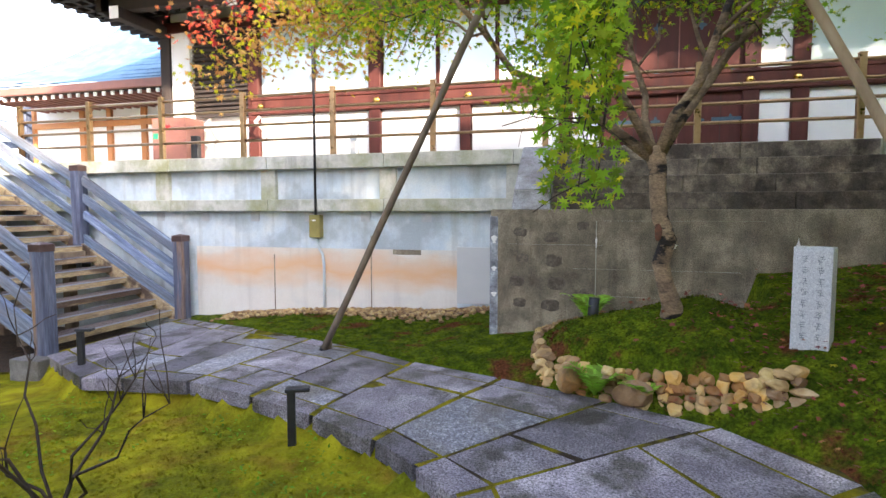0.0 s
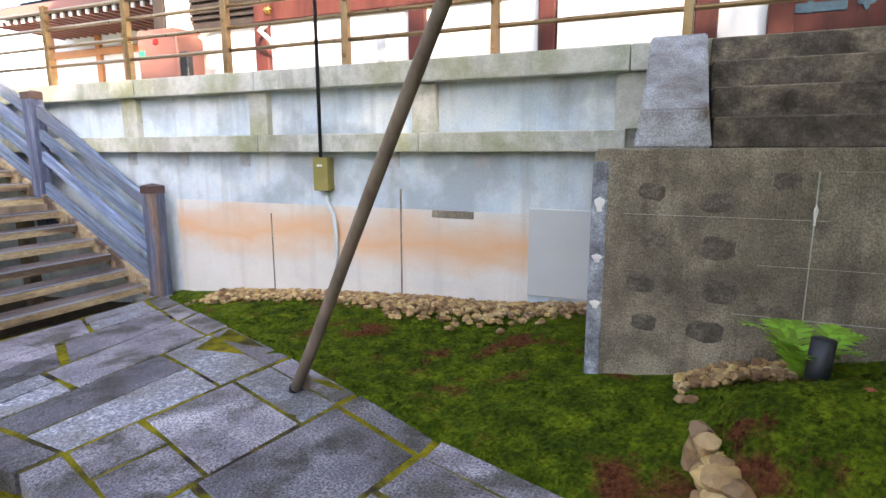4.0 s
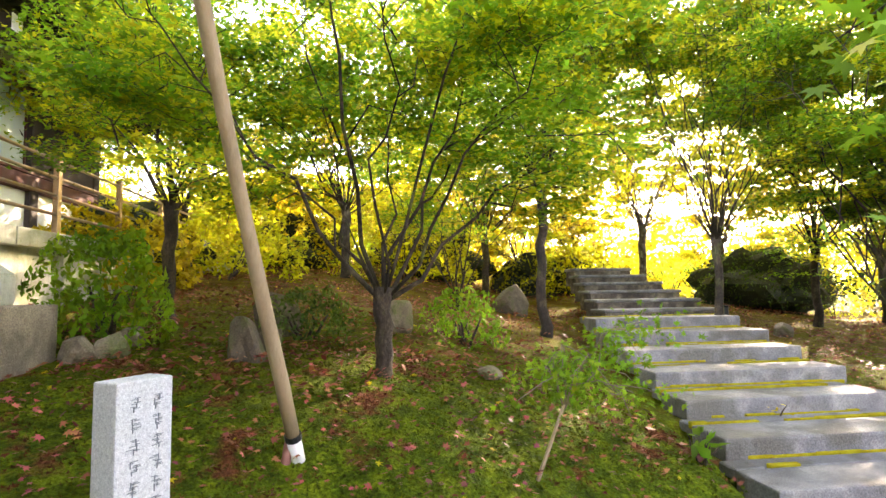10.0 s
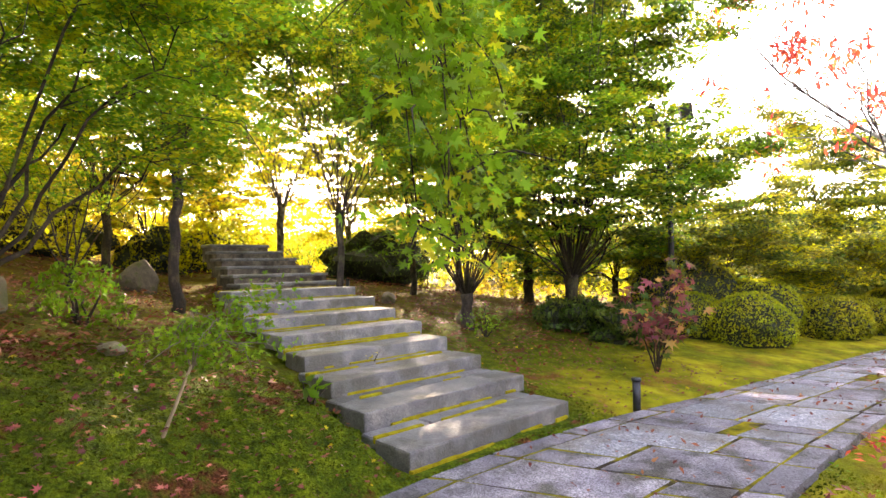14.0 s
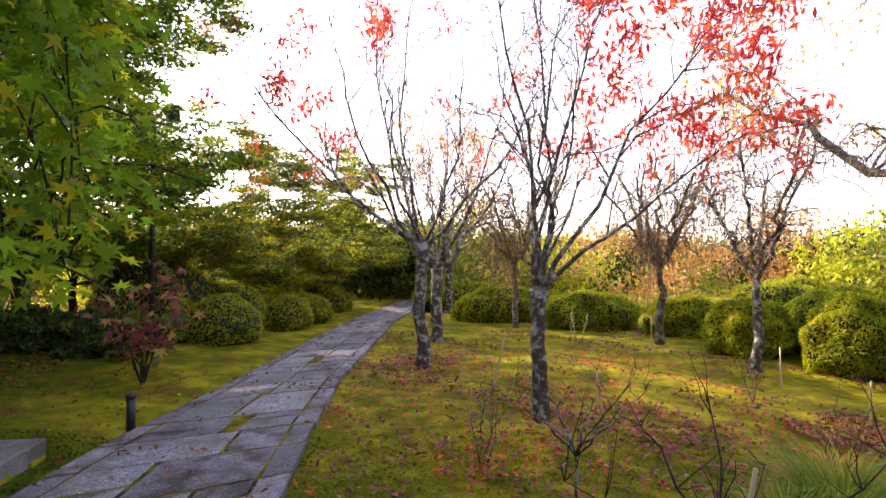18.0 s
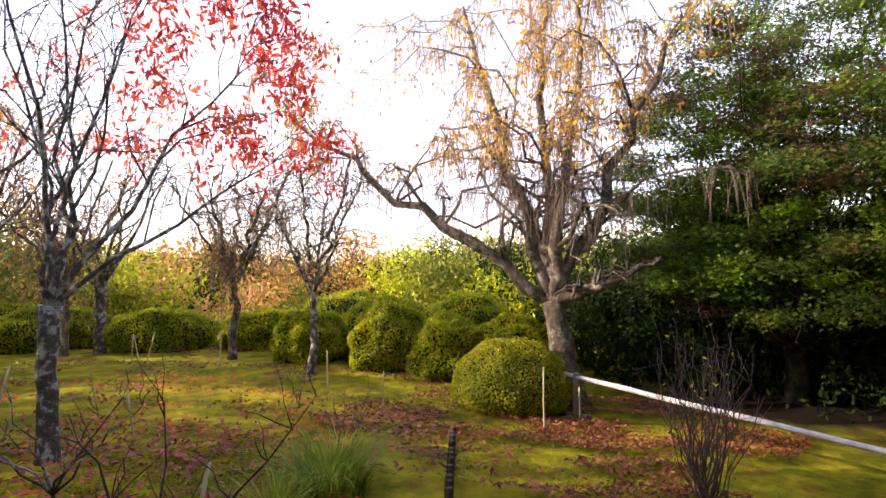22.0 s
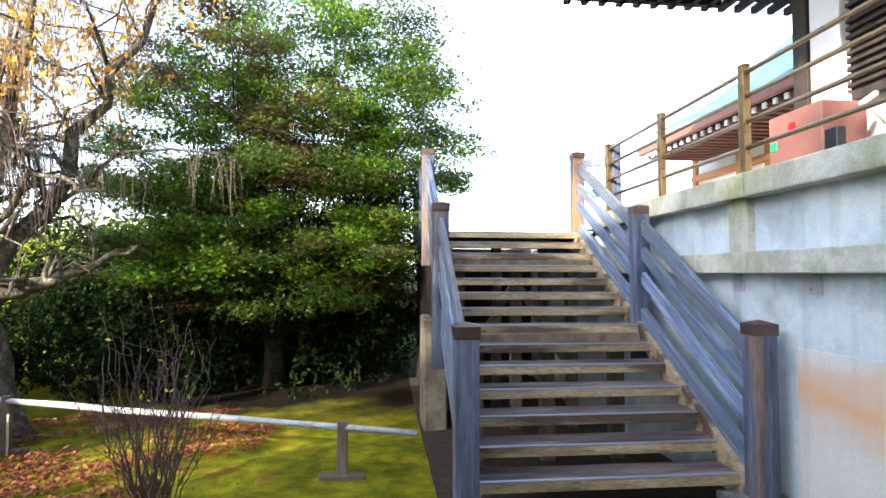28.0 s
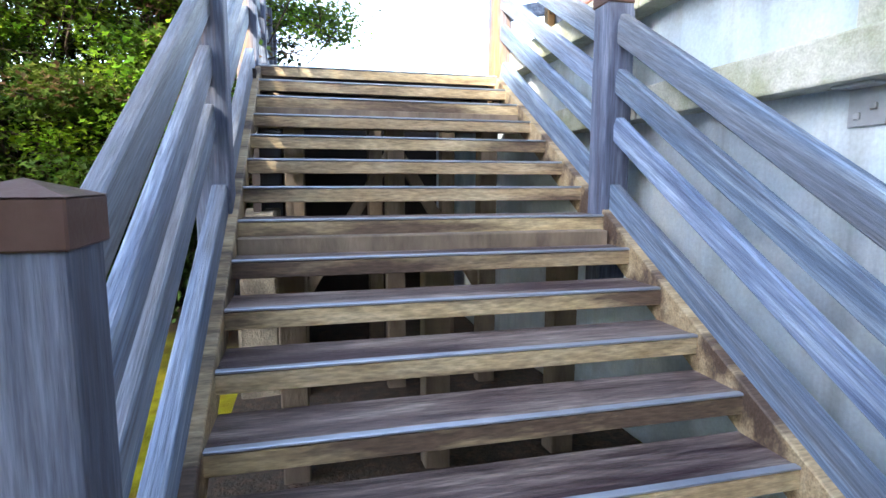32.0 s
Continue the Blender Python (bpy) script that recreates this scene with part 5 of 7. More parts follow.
def tree(name, label, base, fork, ends, r, bark, crowns, seed, count=7, length=1.0, up=0.15, droop=0.0, level=1, wob=0.05, sides=8, group="", bow=0.12, spread=1.0, start=0.25, straight=0.012, thick=1.0, lay=1.0, rise=0.0):
    """A tree: trunk from base to fork, limbs from the fork to the ends, side branches, and crowns of leaves:
    (material, leaves, size, shape, flat, sigma, height sigma, bounds)."""
    rng = np.random.default_rng(seed)
    t = thing(name, label, "tree", group)
    base, fork = np.array(base, float), np.array(fork, float)
    trunk = curve(rng, base - np.array([0, 0, 0.15]), fork, 9, (0, 0, 0), straight * np.linalg.norm(fork - base))
    rad = np.linspace(r, r * 0.85, 9) * rng.uniform(0.94, 1.06, 9)
    rad[0], rad[1], rad[-2], rad[-1] = r * 1.45, r * 1.15, r * 0.98, r * 1.12
    big, small, tips = [(trunk, rad)], [], []
    m = len(ends)
    for i, e in enumerate(ends):
        e = np.array(e, float)
        ln = np.linalg.norm(e - fork)
        out = unit((e - fork) * np.array([1, 1, 0]))
        pts = curve(rng, fork - unit(fork - base) * 0.12, e, 9, out * bow * ln + np.array([0, 0, rise * ln]), wob * 0.3 * ln)
        lr = thick * r * 0.95 / math.sqrt(m) * rng.uniform(0.75, 1.25)
        big.append((pts, lr * (1 - 0.82 * np.linspace(0, 1, 9) ** 0.8)))
        limbs_from(rng, pts, lr, count, length, up, droop, small, tips, level, wob, start, spread, lay=lay)
    for k, bit in enumerate(big):
        V, Fc = tubes([bit], sides)
        nm = "limb" if k else "trunk"
        part(nm, mesh_of(nm, V, Fc, bark, True), bark, t)
    V, Fc = tubes(small, 4)
    part("branch_mass", mesh_of("branch_mass", V, Fc, bark, True), bark, t)
    tips = np.array(tips)
    for mt, n, size, shape, flat, sg, sz, keep in crowns:
        pool = tips[keep(tips)] if keep else tips
        if len(pool) == 0:
            continue
        if isinstance(n, tuple):          # leaves in so many separate bunches
            pool, n = pool[rng.integers(0, len(pool), n[1])], n[0]
        c = pool[rng.integers(0, len(pool), n)] + rng.normal(0, 1, (n, 3)) * np.array([sg, sg, sz])
        part("crown", leaves("crown", c, size, shape, mt, flat, rng), mt, t)
    return t


def ring(cx, cy, z, rx, ry, n, seed, zj=0.5):
    rng = np.random.default_rng(seed)
    a0 = rng.uniform(0, 6.28)
    return [(cx + rx * rng.uniform(0.6, 1.1) * math.cos(a0 + 6.283 * i / n), cy + ry * rng.uniform(0.6, 1.1) * math.sin(a0 + 6.283 * i / n), z + rng.uniform(-zj, zj)) for i in range(n)]


# the maple before the gate block
def gate_maple():
    b = (0.63, 5.02, gz(0.63, 5.02))
    f = (0.46, 4.94, 2.13)
    ends = [(-1.9, 4.7, 4.2), (0.2, 5.3, 4.7), (1.2, 4.2, 4.4), (1.9, 5.3, 4.3), (-0.5, 4.1, 4.5)]
    tree("maple_tree", "green maple with a scarred dark trunk on the mossy mound", b, f, ends, 0.072, M["bark"],
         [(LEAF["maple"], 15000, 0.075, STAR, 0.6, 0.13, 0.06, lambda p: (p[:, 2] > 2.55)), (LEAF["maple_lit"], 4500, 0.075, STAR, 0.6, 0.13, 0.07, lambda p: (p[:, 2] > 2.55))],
         3, count=13, length=1.15, up=0.05, droop=0.12, level=1, sides=12, bow=0.05, thick=1.45, straight=0.010)


gate_maple()
bm = bmesh.new()
bmesh.ops.create_icosphere(bm, subdivisions=2, radius=1)
for v in bm.verts:
    v.co = Vector((0.512 + v.co.x * 0.034, 4.934 + v.co.y * 0.03, 1.45 + v.co.z * 0.10 + v.co.x * 0.02))
scar = part("bark_scar", bm, M["scar"], None)
scar.parent = [o for o in scene.objects if o.name.startswith("maple_tree")][0]


def spray(name, label, anchor, tips, seed, mats, n, size, spreadv, bark, rad=0.012, start=0.3, keep=None, category="branch"):
    """A branch with leaves: twigs from the anchor out to the tips."""
    rng = np.random.default_rng(seed)
    t = thing(name, label, category)
    lines, pts_all = [], []
    for tip in tips:
        pts = curve(rng, anchor, tip, 8, (0, 0, 0.12), 0.03)
        lines.append((pts, np.linspace(rad, 0.003, 8)))
        pts_all.extend(pts[int(8 * start):])
        for _ in range(5):
            k = rng.integers(int(8 * start), 8)
            q = pts[k] + rng.normal(0, 1, 3) * np.array([0.14, 0.14, 0.06]) - np.array([0, 0, 0.12])
            lines.append((curve(rng, pts[k], q, 4, (0, 0, 0.02), 0.01), np.linspace(0.004, 0.002, 4)))
            pts_all.extend([pts[k] * 0.4 + q * 0.6, q, q])
    V, Fc = tubes(lines, 4)
    part("twig_mass", mesh_of("twig_mass", V, Fc, bark, True), bark, t)
    pool = np.array(pts_all)
    for mt, k in mats:
        c = pool[rng.integers(0, len(pool), int(n * k))] + rng.normal(0, 1, (int(n * k), 3)) * np.array(spreadv)
        if keep:
            c = c[keep(c)]
        part("leaf_spray", leaves("leaf_spray", c, size, STAR, mt, 0.45, rng, 0.5), mt, t)
    return t


spray("hanging_branch", "low hanging maple branch with bright green star-shaped leaves", (0.08, 2.75, 3.0),
      [(-0.1, 2.5, 1.70), (-0.02, 2.38, 1.85), (-0.16, 2.6, 1.8), (-0.12, 2.5, 2.1), (-0.05, 2.4, 2.3), (-0.15, 2.65, 2.4), (-0.08, 2.3, 1.9), (-0.14, 2.25, 2.1), (-0.02, 2.6, 1.75), (-0.1, 2.42, 1.95)], 8,
      [(LEAF["maple"], 0.88), (LEAF["maple_lit"], 0.12)], 3000, 0.08, (0.12, 0.1, 0.12), M["bark_dark"], 0.003, 0.3, lambda c: (c[:, 0] > -0.26) & (c[:, 0] < 0.08) & (c[:, 2] > 1.6) & (c[:, 1] > 2.2))
spray("hanging_branch", "outer maple bough with small hanging green leaves", (0.1, 4.4, 3.6),
      [(-0.45, 4.05, 2.3), (-0.3, 4.1, 2.2), (-0.5, 4.15, 2.5), (-0.3, 4.0, 2.4), (-0.5, 4.2, 2.75), (-0.35, 4.15, 2.9), (-0.6, 4.2, 3.0), (-0.4, 4.0, 2.6)], 18,
      [(LEAF["maple"], 0.85), (LEAF["maple_lit"], 0.15)], 2000, 0.07, (0.12, 0.1, 0.12), M["bark_dark"], 0.006, 0.6, lambda c: c[:, 2] > 2.3)
spray("turning_branch", "maple branch turning from green to orange and red", (-0.6, 5.2, 4.6),
      [(-3.92, 5.24, 3.16), (-2.49, 5.52, 3.44), (-3.38, 5.31, 3.3), (-2.97, 5.65, 3.44), (-2.7, 5.38, 3.23), (-3.51, 5.65, 3.64), (-2.15, 5.79, 3.64), (-1.61, 5.79, 3.78)], 9,
      [(LEAF["maple_lit"], 0.45), (LEAF["orange"], 0.55)], 3200, 0.1, (0.2, 0.17, 0.13), M["bark_dark"], 0.014, 0.5)
spray("red_branch", "maple twig with red autumn leaves", (-2.3, 5.6, 4.1),
      [(-4.15, 5.3, 3.5), (-4.4, 5.3, 3.6), (-4.0, 5.2, 3.7)], 10, [(LEAF["red"], 0.75), (LEAF["orange"], 0.25)], 260, 0.095, (0.16, 0.13, 0.10), M["bark_dark"], 0.012, 0.6)


def maple(x, y, h, rx, ry, seed, r=0.075, fork_h=0.75, n=7, leaf=None, count=9000, size=0.10, label="slender green maple on the mossy hill", lean=(0, 0), crown_lo=1.3, bark=None, length=0.95, level=1, dense=7, low=0.5):
    z = gz(x, y)
    fx = (x + lean[0] * fork_h, y + lean[1] * fork_h, z + fork_h)
    cx, cy = x + lean[0] * h, y + lean[1] * h
    ends = ring(cx, cy, z + h * low, rx, ry, n, seed, h * 0.08) + ring(cx, cy, z + h * 0.85, rx * 0.6, ry * 0.6, max(4, n - 2), seed + 500, h * 0.12)
    if h > 7.0:
        ends += ring(cx, cy, z + h * (low * 0.5 + 0.42), rx * 0.95, ry * 0.95, n, seed + 900, h * 0.1)
        ends += ring(cx, cy, z + h * 0.72, rx * 0.85, ry * 0.85, n, seed + 950, h * 0.06)
    mats = leaf or ((LEAF["maple"], 0.62), (LEAF["maple_lit"], 0.38))
    crowns = [(mt, (int(count * k), max(40, int(count * k / 45))), size, TRI, 0.8, 0.19, 0.035, lambda p, zz=z + crown_lo: p[:, 2] > zz) for mt, k in mats]
    return tree("maple_tree", label, (x, y, z), fx, ends, r, bark or M["bark_hill"], crowns, seed, dense, length, 0.03, 0.0, level, 0.085, 8, "maples on the hill", 0.05, thick=0.85, lay=0.35, rise=0.06)


# LIT and GOLD paint sunlit foliage, DARK foliage on the shaded side
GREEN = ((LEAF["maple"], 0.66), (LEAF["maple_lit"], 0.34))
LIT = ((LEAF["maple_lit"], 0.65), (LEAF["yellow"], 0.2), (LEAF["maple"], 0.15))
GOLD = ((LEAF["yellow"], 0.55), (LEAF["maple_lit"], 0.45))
WOOD, TALL = "maple in the wood, sunlight put into its yellow-green leaves", "tall dense dark tree beside the path"
DEEP = "tree deep in the wood, sunlight put into its golden leaves"
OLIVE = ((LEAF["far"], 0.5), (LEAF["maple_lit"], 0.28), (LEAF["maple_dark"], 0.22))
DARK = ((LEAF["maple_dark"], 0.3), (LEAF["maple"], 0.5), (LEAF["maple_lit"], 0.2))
# some heights are raised beyond view so crowns shade stairs, wall and hall
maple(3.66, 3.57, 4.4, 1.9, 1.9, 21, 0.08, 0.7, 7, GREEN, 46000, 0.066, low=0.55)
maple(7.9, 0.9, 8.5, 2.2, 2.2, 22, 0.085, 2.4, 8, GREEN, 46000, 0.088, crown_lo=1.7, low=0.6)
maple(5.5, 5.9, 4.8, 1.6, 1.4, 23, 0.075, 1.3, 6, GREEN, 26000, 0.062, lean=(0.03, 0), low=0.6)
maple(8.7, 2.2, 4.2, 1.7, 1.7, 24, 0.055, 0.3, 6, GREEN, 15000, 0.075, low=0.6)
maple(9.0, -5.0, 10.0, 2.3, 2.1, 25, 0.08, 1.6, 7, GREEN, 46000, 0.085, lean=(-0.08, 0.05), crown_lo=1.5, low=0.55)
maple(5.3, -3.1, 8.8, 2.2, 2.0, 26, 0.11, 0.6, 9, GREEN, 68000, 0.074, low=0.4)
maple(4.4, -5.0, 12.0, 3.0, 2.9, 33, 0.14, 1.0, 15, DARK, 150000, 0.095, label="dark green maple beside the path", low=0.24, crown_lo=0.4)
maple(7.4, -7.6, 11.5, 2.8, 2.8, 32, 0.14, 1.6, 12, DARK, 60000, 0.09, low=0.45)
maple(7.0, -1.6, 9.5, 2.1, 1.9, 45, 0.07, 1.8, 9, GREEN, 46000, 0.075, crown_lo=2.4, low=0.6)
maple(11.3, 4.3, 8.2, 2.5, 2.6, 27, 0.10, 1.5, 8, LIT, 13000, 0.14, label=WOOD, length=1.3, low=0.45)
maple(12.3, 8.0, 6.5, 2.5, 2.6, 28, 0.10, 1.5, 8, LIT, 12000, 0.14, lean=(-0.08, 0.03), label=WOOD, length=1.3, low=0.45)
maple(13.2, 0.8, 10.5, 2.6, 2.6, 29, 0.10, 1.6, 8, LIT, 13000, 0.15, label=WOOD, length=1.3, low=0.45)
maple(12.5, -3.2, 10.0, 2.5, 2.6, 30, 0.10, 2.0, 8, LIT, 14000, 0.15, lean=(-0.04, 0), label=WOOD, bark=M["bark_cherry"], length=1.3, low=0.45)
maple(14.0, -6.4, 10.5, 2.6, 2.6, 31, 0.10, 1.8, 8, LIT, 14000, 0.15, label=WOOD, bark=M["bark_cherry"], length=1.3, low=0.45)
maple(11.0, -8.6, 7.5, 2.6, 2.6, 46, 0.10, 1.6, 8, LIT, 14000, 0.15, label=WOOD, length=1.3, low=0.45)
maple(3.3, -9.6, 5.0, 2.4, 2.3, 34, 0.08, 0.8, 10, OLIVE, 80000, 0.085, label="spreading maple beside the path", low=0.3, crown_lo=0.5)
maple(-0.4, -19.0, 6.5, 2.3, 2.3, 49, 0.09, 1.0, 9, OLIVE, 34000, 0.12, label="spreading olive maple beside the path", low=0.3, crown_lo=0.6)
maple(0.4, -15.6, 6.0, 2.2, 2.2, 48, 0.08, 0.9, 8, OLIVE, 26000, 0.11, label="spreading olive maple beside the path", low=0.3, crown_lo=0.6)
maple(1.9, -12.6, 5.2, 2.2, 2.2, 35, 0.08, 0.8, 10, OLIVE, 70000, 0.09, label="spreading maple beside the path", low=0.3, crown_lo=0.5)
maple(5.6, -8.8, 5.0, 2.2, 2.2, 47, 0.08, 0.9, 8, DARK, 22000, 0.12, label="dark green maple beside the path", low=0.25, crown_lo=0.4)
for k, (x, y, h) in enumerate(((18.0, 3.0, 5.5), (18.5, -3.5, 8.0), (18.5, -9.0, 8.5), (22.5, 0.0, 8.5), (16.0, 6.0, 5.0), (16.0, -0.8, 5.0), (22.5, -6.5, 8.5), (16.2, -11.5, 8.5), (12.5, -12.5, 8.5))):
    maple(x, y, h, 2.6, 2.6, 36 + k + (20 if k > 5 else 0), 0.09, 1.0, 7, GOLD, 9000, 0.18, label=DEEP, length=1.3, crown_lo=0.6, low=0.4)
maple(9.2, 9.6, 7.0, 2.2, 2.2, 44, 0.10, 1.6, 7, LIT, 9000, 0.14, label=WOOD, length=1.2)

# dark maple behind the stairs
def dark_maple():
    x, y = -12.9, 2.3
    z = gz(x, y)
    ends = []
    for k, (zz, r, n) in enumerate(((6.7, 1.3, 12), (6.1, 2.1, 16), (5.2, 2.7, 17), (4.2, 2.9, 16), (3.2, 3.1, 15), (2.2, 3.0, 13), (1.6, 2.5, 10))):
        ends += ring(x, y + 0.6, zz, r, r * 1.18, n, 51 + k, 0.3)
    inside = lambda p: (p[:, 2] > 0.9) & (p[:, 1] < np.where(p[:, 2] > 3.3, 6.5, 4.7))
    crowns = [(LEAF["maple_dark"], (150000, 1050), 0.075, TRI, 0.7, 0.21, 0.07, inside),
              (LEAF["maple_bronze"], (40000, 280), 0.075, TRI, 0.78, 0.21, 0.06, lambda p: inside(p) & (np.sin(p[:, 1] * 1.3 + p[:, 2] * 1.1) > 0.1)),
              (LEAF["maple"], (60000, 440), 0.075, TRI, 0.75, 0.21, 0.07, lambda p: (p[:, 2] > 1.3) & inside(p))]
    tree("dark_maple", "large dense dark-green maple with bronze lower boughs beside the stairs", (x, y, z), (x, y, z + 1.0), ends, 0.2, M["bark_dark"], crowns, 53, 7, 1.15, 0.02, 0.0, 1, 0.05, 6, "", 0.1, lay=0.3, rise=0.05, thick=1.3)


dark_maple()


# persimmon-like trees with red leaves, nearly bare
def bare_tree(x, y, fork_h, ends, seed, r, red, label, bark, n_leaf, size=0.10, where=None, bow=0.08):
    z = gz(x, y)
    return tree("bare_tree", label, (x, y, z), (x + 0.02, y, z + fork_h), ends, r, bark,
                [(red, (n_leaf, n_leaf // 22), size, LANCE, 0.1, 0.10, 0.10, where)],
                seed, 9, 1.5, 0.12, 0.0, 1, 0.05, 10, "bare trees with red leaves", bow, 0.8, 0.28)


bare_tree(-1.72, -4.75, 2.05, [(-0.2, -4.7, 5.6), (1.2, -4.6, 4.9), (0.7, -4.5, 3.9), (-1.62, -4.8, 6.3), (-2.3, -4.5, 5.6), (-3.6, -4.7, 4.5), (-1.2, -5.3, 5.9), (-0.9, -4.2, 5.4)], 61, 0.105, LEAF["red"], "bare tree with lichen-covered dark trunk and a few red leaves", M["bark_lichen"], 1900, 0.13, lambda p: (p[:, 2] < 4.1) | (np.sin(p[:, 0] * 5) > 0.5))
bare_tree(-2.78, -1.9, 1.45, [(-2.1, -1.5, 5.0), (-2.75, -2.1, 5.4), (-3.4, -1.5, 4.6), (-3.2, -2.3, 5.1), (-2.3, -2.5, 4.7), (-5.1, -1.5, 3.3), (-4.6, -1.3, 4.2), (-3.6, -1.8, 4.9)], 62, 0.095, LEAF["red"], "grey lichen-spotted young tree with scattered red leaves", M["bark_lichen"], 3800, 0.12, lambda p: (p[:, 0] < -3.3) & (p[:, 2] > 2.1), -0.04)
for k, (x, y) in enumerate(((-2.3, -7.6), (-2.6, -10.5), (-3.4, -13.5), (-5.2, -9.5))):
    z = gz(x, y)
    bare_tree(x, y, 1.6, ring(x, y, z + 5.0, 1.8, 1.8, 8, 70 + k, 0.8), 80 + k, 0.12, LEAF["orange"], "bare grey tree along the path", M["bark_lichen"], 900, 0.12)


# weeping trees with thin hanging twigs
def weeping(x, y, fork_h, ends, seed, r, n_twig, twig_len, leaf, n_leaf, label, bark, size=0.07, lean=(0, 0), limb=(0.3, 0.48), lift=0.0, leaf_lo=-9.0, twig_lo=-9.0):
    rng = np.random.default_rng(seed)
    z = gz(x, y)
    t = thing("weeping_tree", label, "tree")
    base, fork = np.array([x, y, z - 0.15]), np.array([x + lean[0], y + lean[1], z + fork_h])
    trunk = curve(rng, base, fork, 8, (0, 0, 0), 0.03)
    rr = np.linspace(r, r * 0.62, 8) * rng.uniform(0.94, 1.06, 8)
    rr[0] *= 1.4
    big, subs, twigs, pool, tw = [(trunk, rr)], [], [], [], []
    for e in ends:
        e = np.array(e, float)
        ln = np.linalg.norm(e - fork)
        pts = curve(rng, fork, e, 12, (0, 0, -0.03 * ln), 0.015 * ln)
        lr = r * rng.uniform(*limb)
        big.append((pts, np.linspace(lr, 0.02, 12) * rng.uniform(0.88, 1.18, 12)))
        pool.append(pts[3:])
        for _ in range(18):
            k = rng.integers(2, 11)
            d = unit(rng.normal(0, 1, 3) * np.array([1, 1, 0.5]) + np.array([0, 0, 0.15]))
            q = pts[k] + d * ln * rng.uniform(0.2, 0.45)
            sub = curve(rng, pts[k], q, 7, (0, 0, 0.08 * ln), 0.02 * ln)
            subs.append((sub, np.linspace(max(0.012, lr * (1 - k / 12.5) * rng.uniform(0.25, 0.5)), 0.005, 7)))
            pool.append(sub[1:])
    pool = np.vstack(pool)
    pool = pool[pool[:, 2] > twig_lo]
    for _ in range(n_twig):
        p = pool[rng.integers(len(pool))] + rng.normal(0, 0.03, 3)
        a = rng.uniform(0, 6.283)
        ln = twig_len * rng.uniform(0.35, 1.2)
        out = np.array([math.cos(a), math.sin(a), 0]) * ln * 0.35
        s = np.linspace(0, 1, 6)[:, None]
        pts = p + out * np.sqrt(s) + np.array([0, 0, 1.0]) * ln * (lift + 0.18 * np.sin(s * 2.2) - s ** 1.6)
        twigs.append((pts, np.linspace(0.006, 0.0022, 6)))
        tw.append(pts[1:])
    for k, bit in enumerate(big):
        V, Fc = tubes([bit], 9)
        nm = "limb" if k else "trunk"
        part(nm, mesh_of(nm, V, Fc, bark, True), bark, t)
    V, Fc = tubes(subs, 6)
    part("branch_mass", mesh_of("branch_mass", V, Fc, bark, True), bark, t)
    V, Fc = tubes(twigs, 3)
    part("twig_mass", mesh_of("twig_mass", V, Fc, M["twig"], True), M["twig"], t)
    tw = np.vstack(tw)
    tw = tw[tw[:, 2] > leaf_lo]
    c = tw[rng.integers(0, len(tw), n_leaf)] + rng.normal(0, 0.03, (n_leaf, 3))
    part("crown", leaves("crown", c, size, LONG if size < 0.1 else OVAL, leaf, 0.15, rng, 0.8), leaf, t)
    return t


weeping(-9.74, -0.33, 1.7, [(-6.95, -4.94, 5.0), (-9.3, -2.4, 6.9), (-9.7, -0.9, 7.1), (-9.9, 1.7, 6.2), (-9.9, 1.1, 1.95), (-8.8, 0.5, 6.2)],
        91, 0.27, 4200, 0.85, LEAF["cherry"], 7000, "old weeping cherry, lichen-grey limbs with hanging twigs and yellow leaves", M["bark_cherry"], 0.1, (0.2, -0.3), limb=(0.42, 0.56), leaf_lo=3.4, twig_lo=2.6)
weeping(-7.2, -4.2, 1.5, ring(-7.2, -4.2, 3.6, 1.2, 1.2, 6, 92, 0.6), 93, 0.09, 380, 0.6, LEAF["orange"], 700, "small weeping tree with brown hanging twigs", M["bark_lichen"], 0.07)
weeping(-7.0, -6.9, 1.6, ring(-7.0, -6.9, 3.9, 1.5, 1.5, 7, 94, 0.6), 95, 0.10, 800, 1.2, LEAF["cherry"], 3600, "weeping tree with ochre hanging foliage", M["bark_cherry"], 0.08)
weeping(-4.6, -9.8, 1.6, ring(-4.6, -9.8, 3.9, 1.5, 1.5, 7, 96, 0.6), 97, 0.09, 700, 1.2, LEAF["cherry"], 3400, "weeping tree with ochre hanging foliage", M["bark_cherry"], 0.08)


# ---------------------------------------------------------------- shrubs and hedges
def shell_points(rng, n, c, r, lo=-0.35, lump=0.12, seed=0):
    """Points on a lumpy dome."""
    d = rng.normal(0, 1, (n * 2, 3))
    d /= np.linalg.norm(d, axis=1)[:, None]
    d = d[d[:, 2] > lo][:n]
    k = np.array([1 + lump * noise.noise(Vector(v * 2.3) + Vector((seed, seed * 1.7, 0))) * 1.6 for v in d])
    depth = 1 - np.abs(rng.normal(0, 0.05, len(d)))
    return np.asarray(c) + d * np.asarray(r) * (k * depth)[:, None]


def dome_core(c, r, material, lump=0.12, seed=0, lo=-0.35, shrink=0.93):
    bm = bmesh.new()
    bmesh.ops.create_icosphere(bm, subdivisions=4, radius=1)
    for v in bm.verts:
        k = (1 + lump * 1.6 * noise.noise(v.co * 2.3 + Vector((seed, seed * 1.7, 0)))) * shrink
        v.co = Vector((c[0] + v.co.x * r[0] * k, c[1] + v.co.y * r[1] * k, c[2] + max(v.co.z, lo - 0.3) * r[2] * k))
    return bm


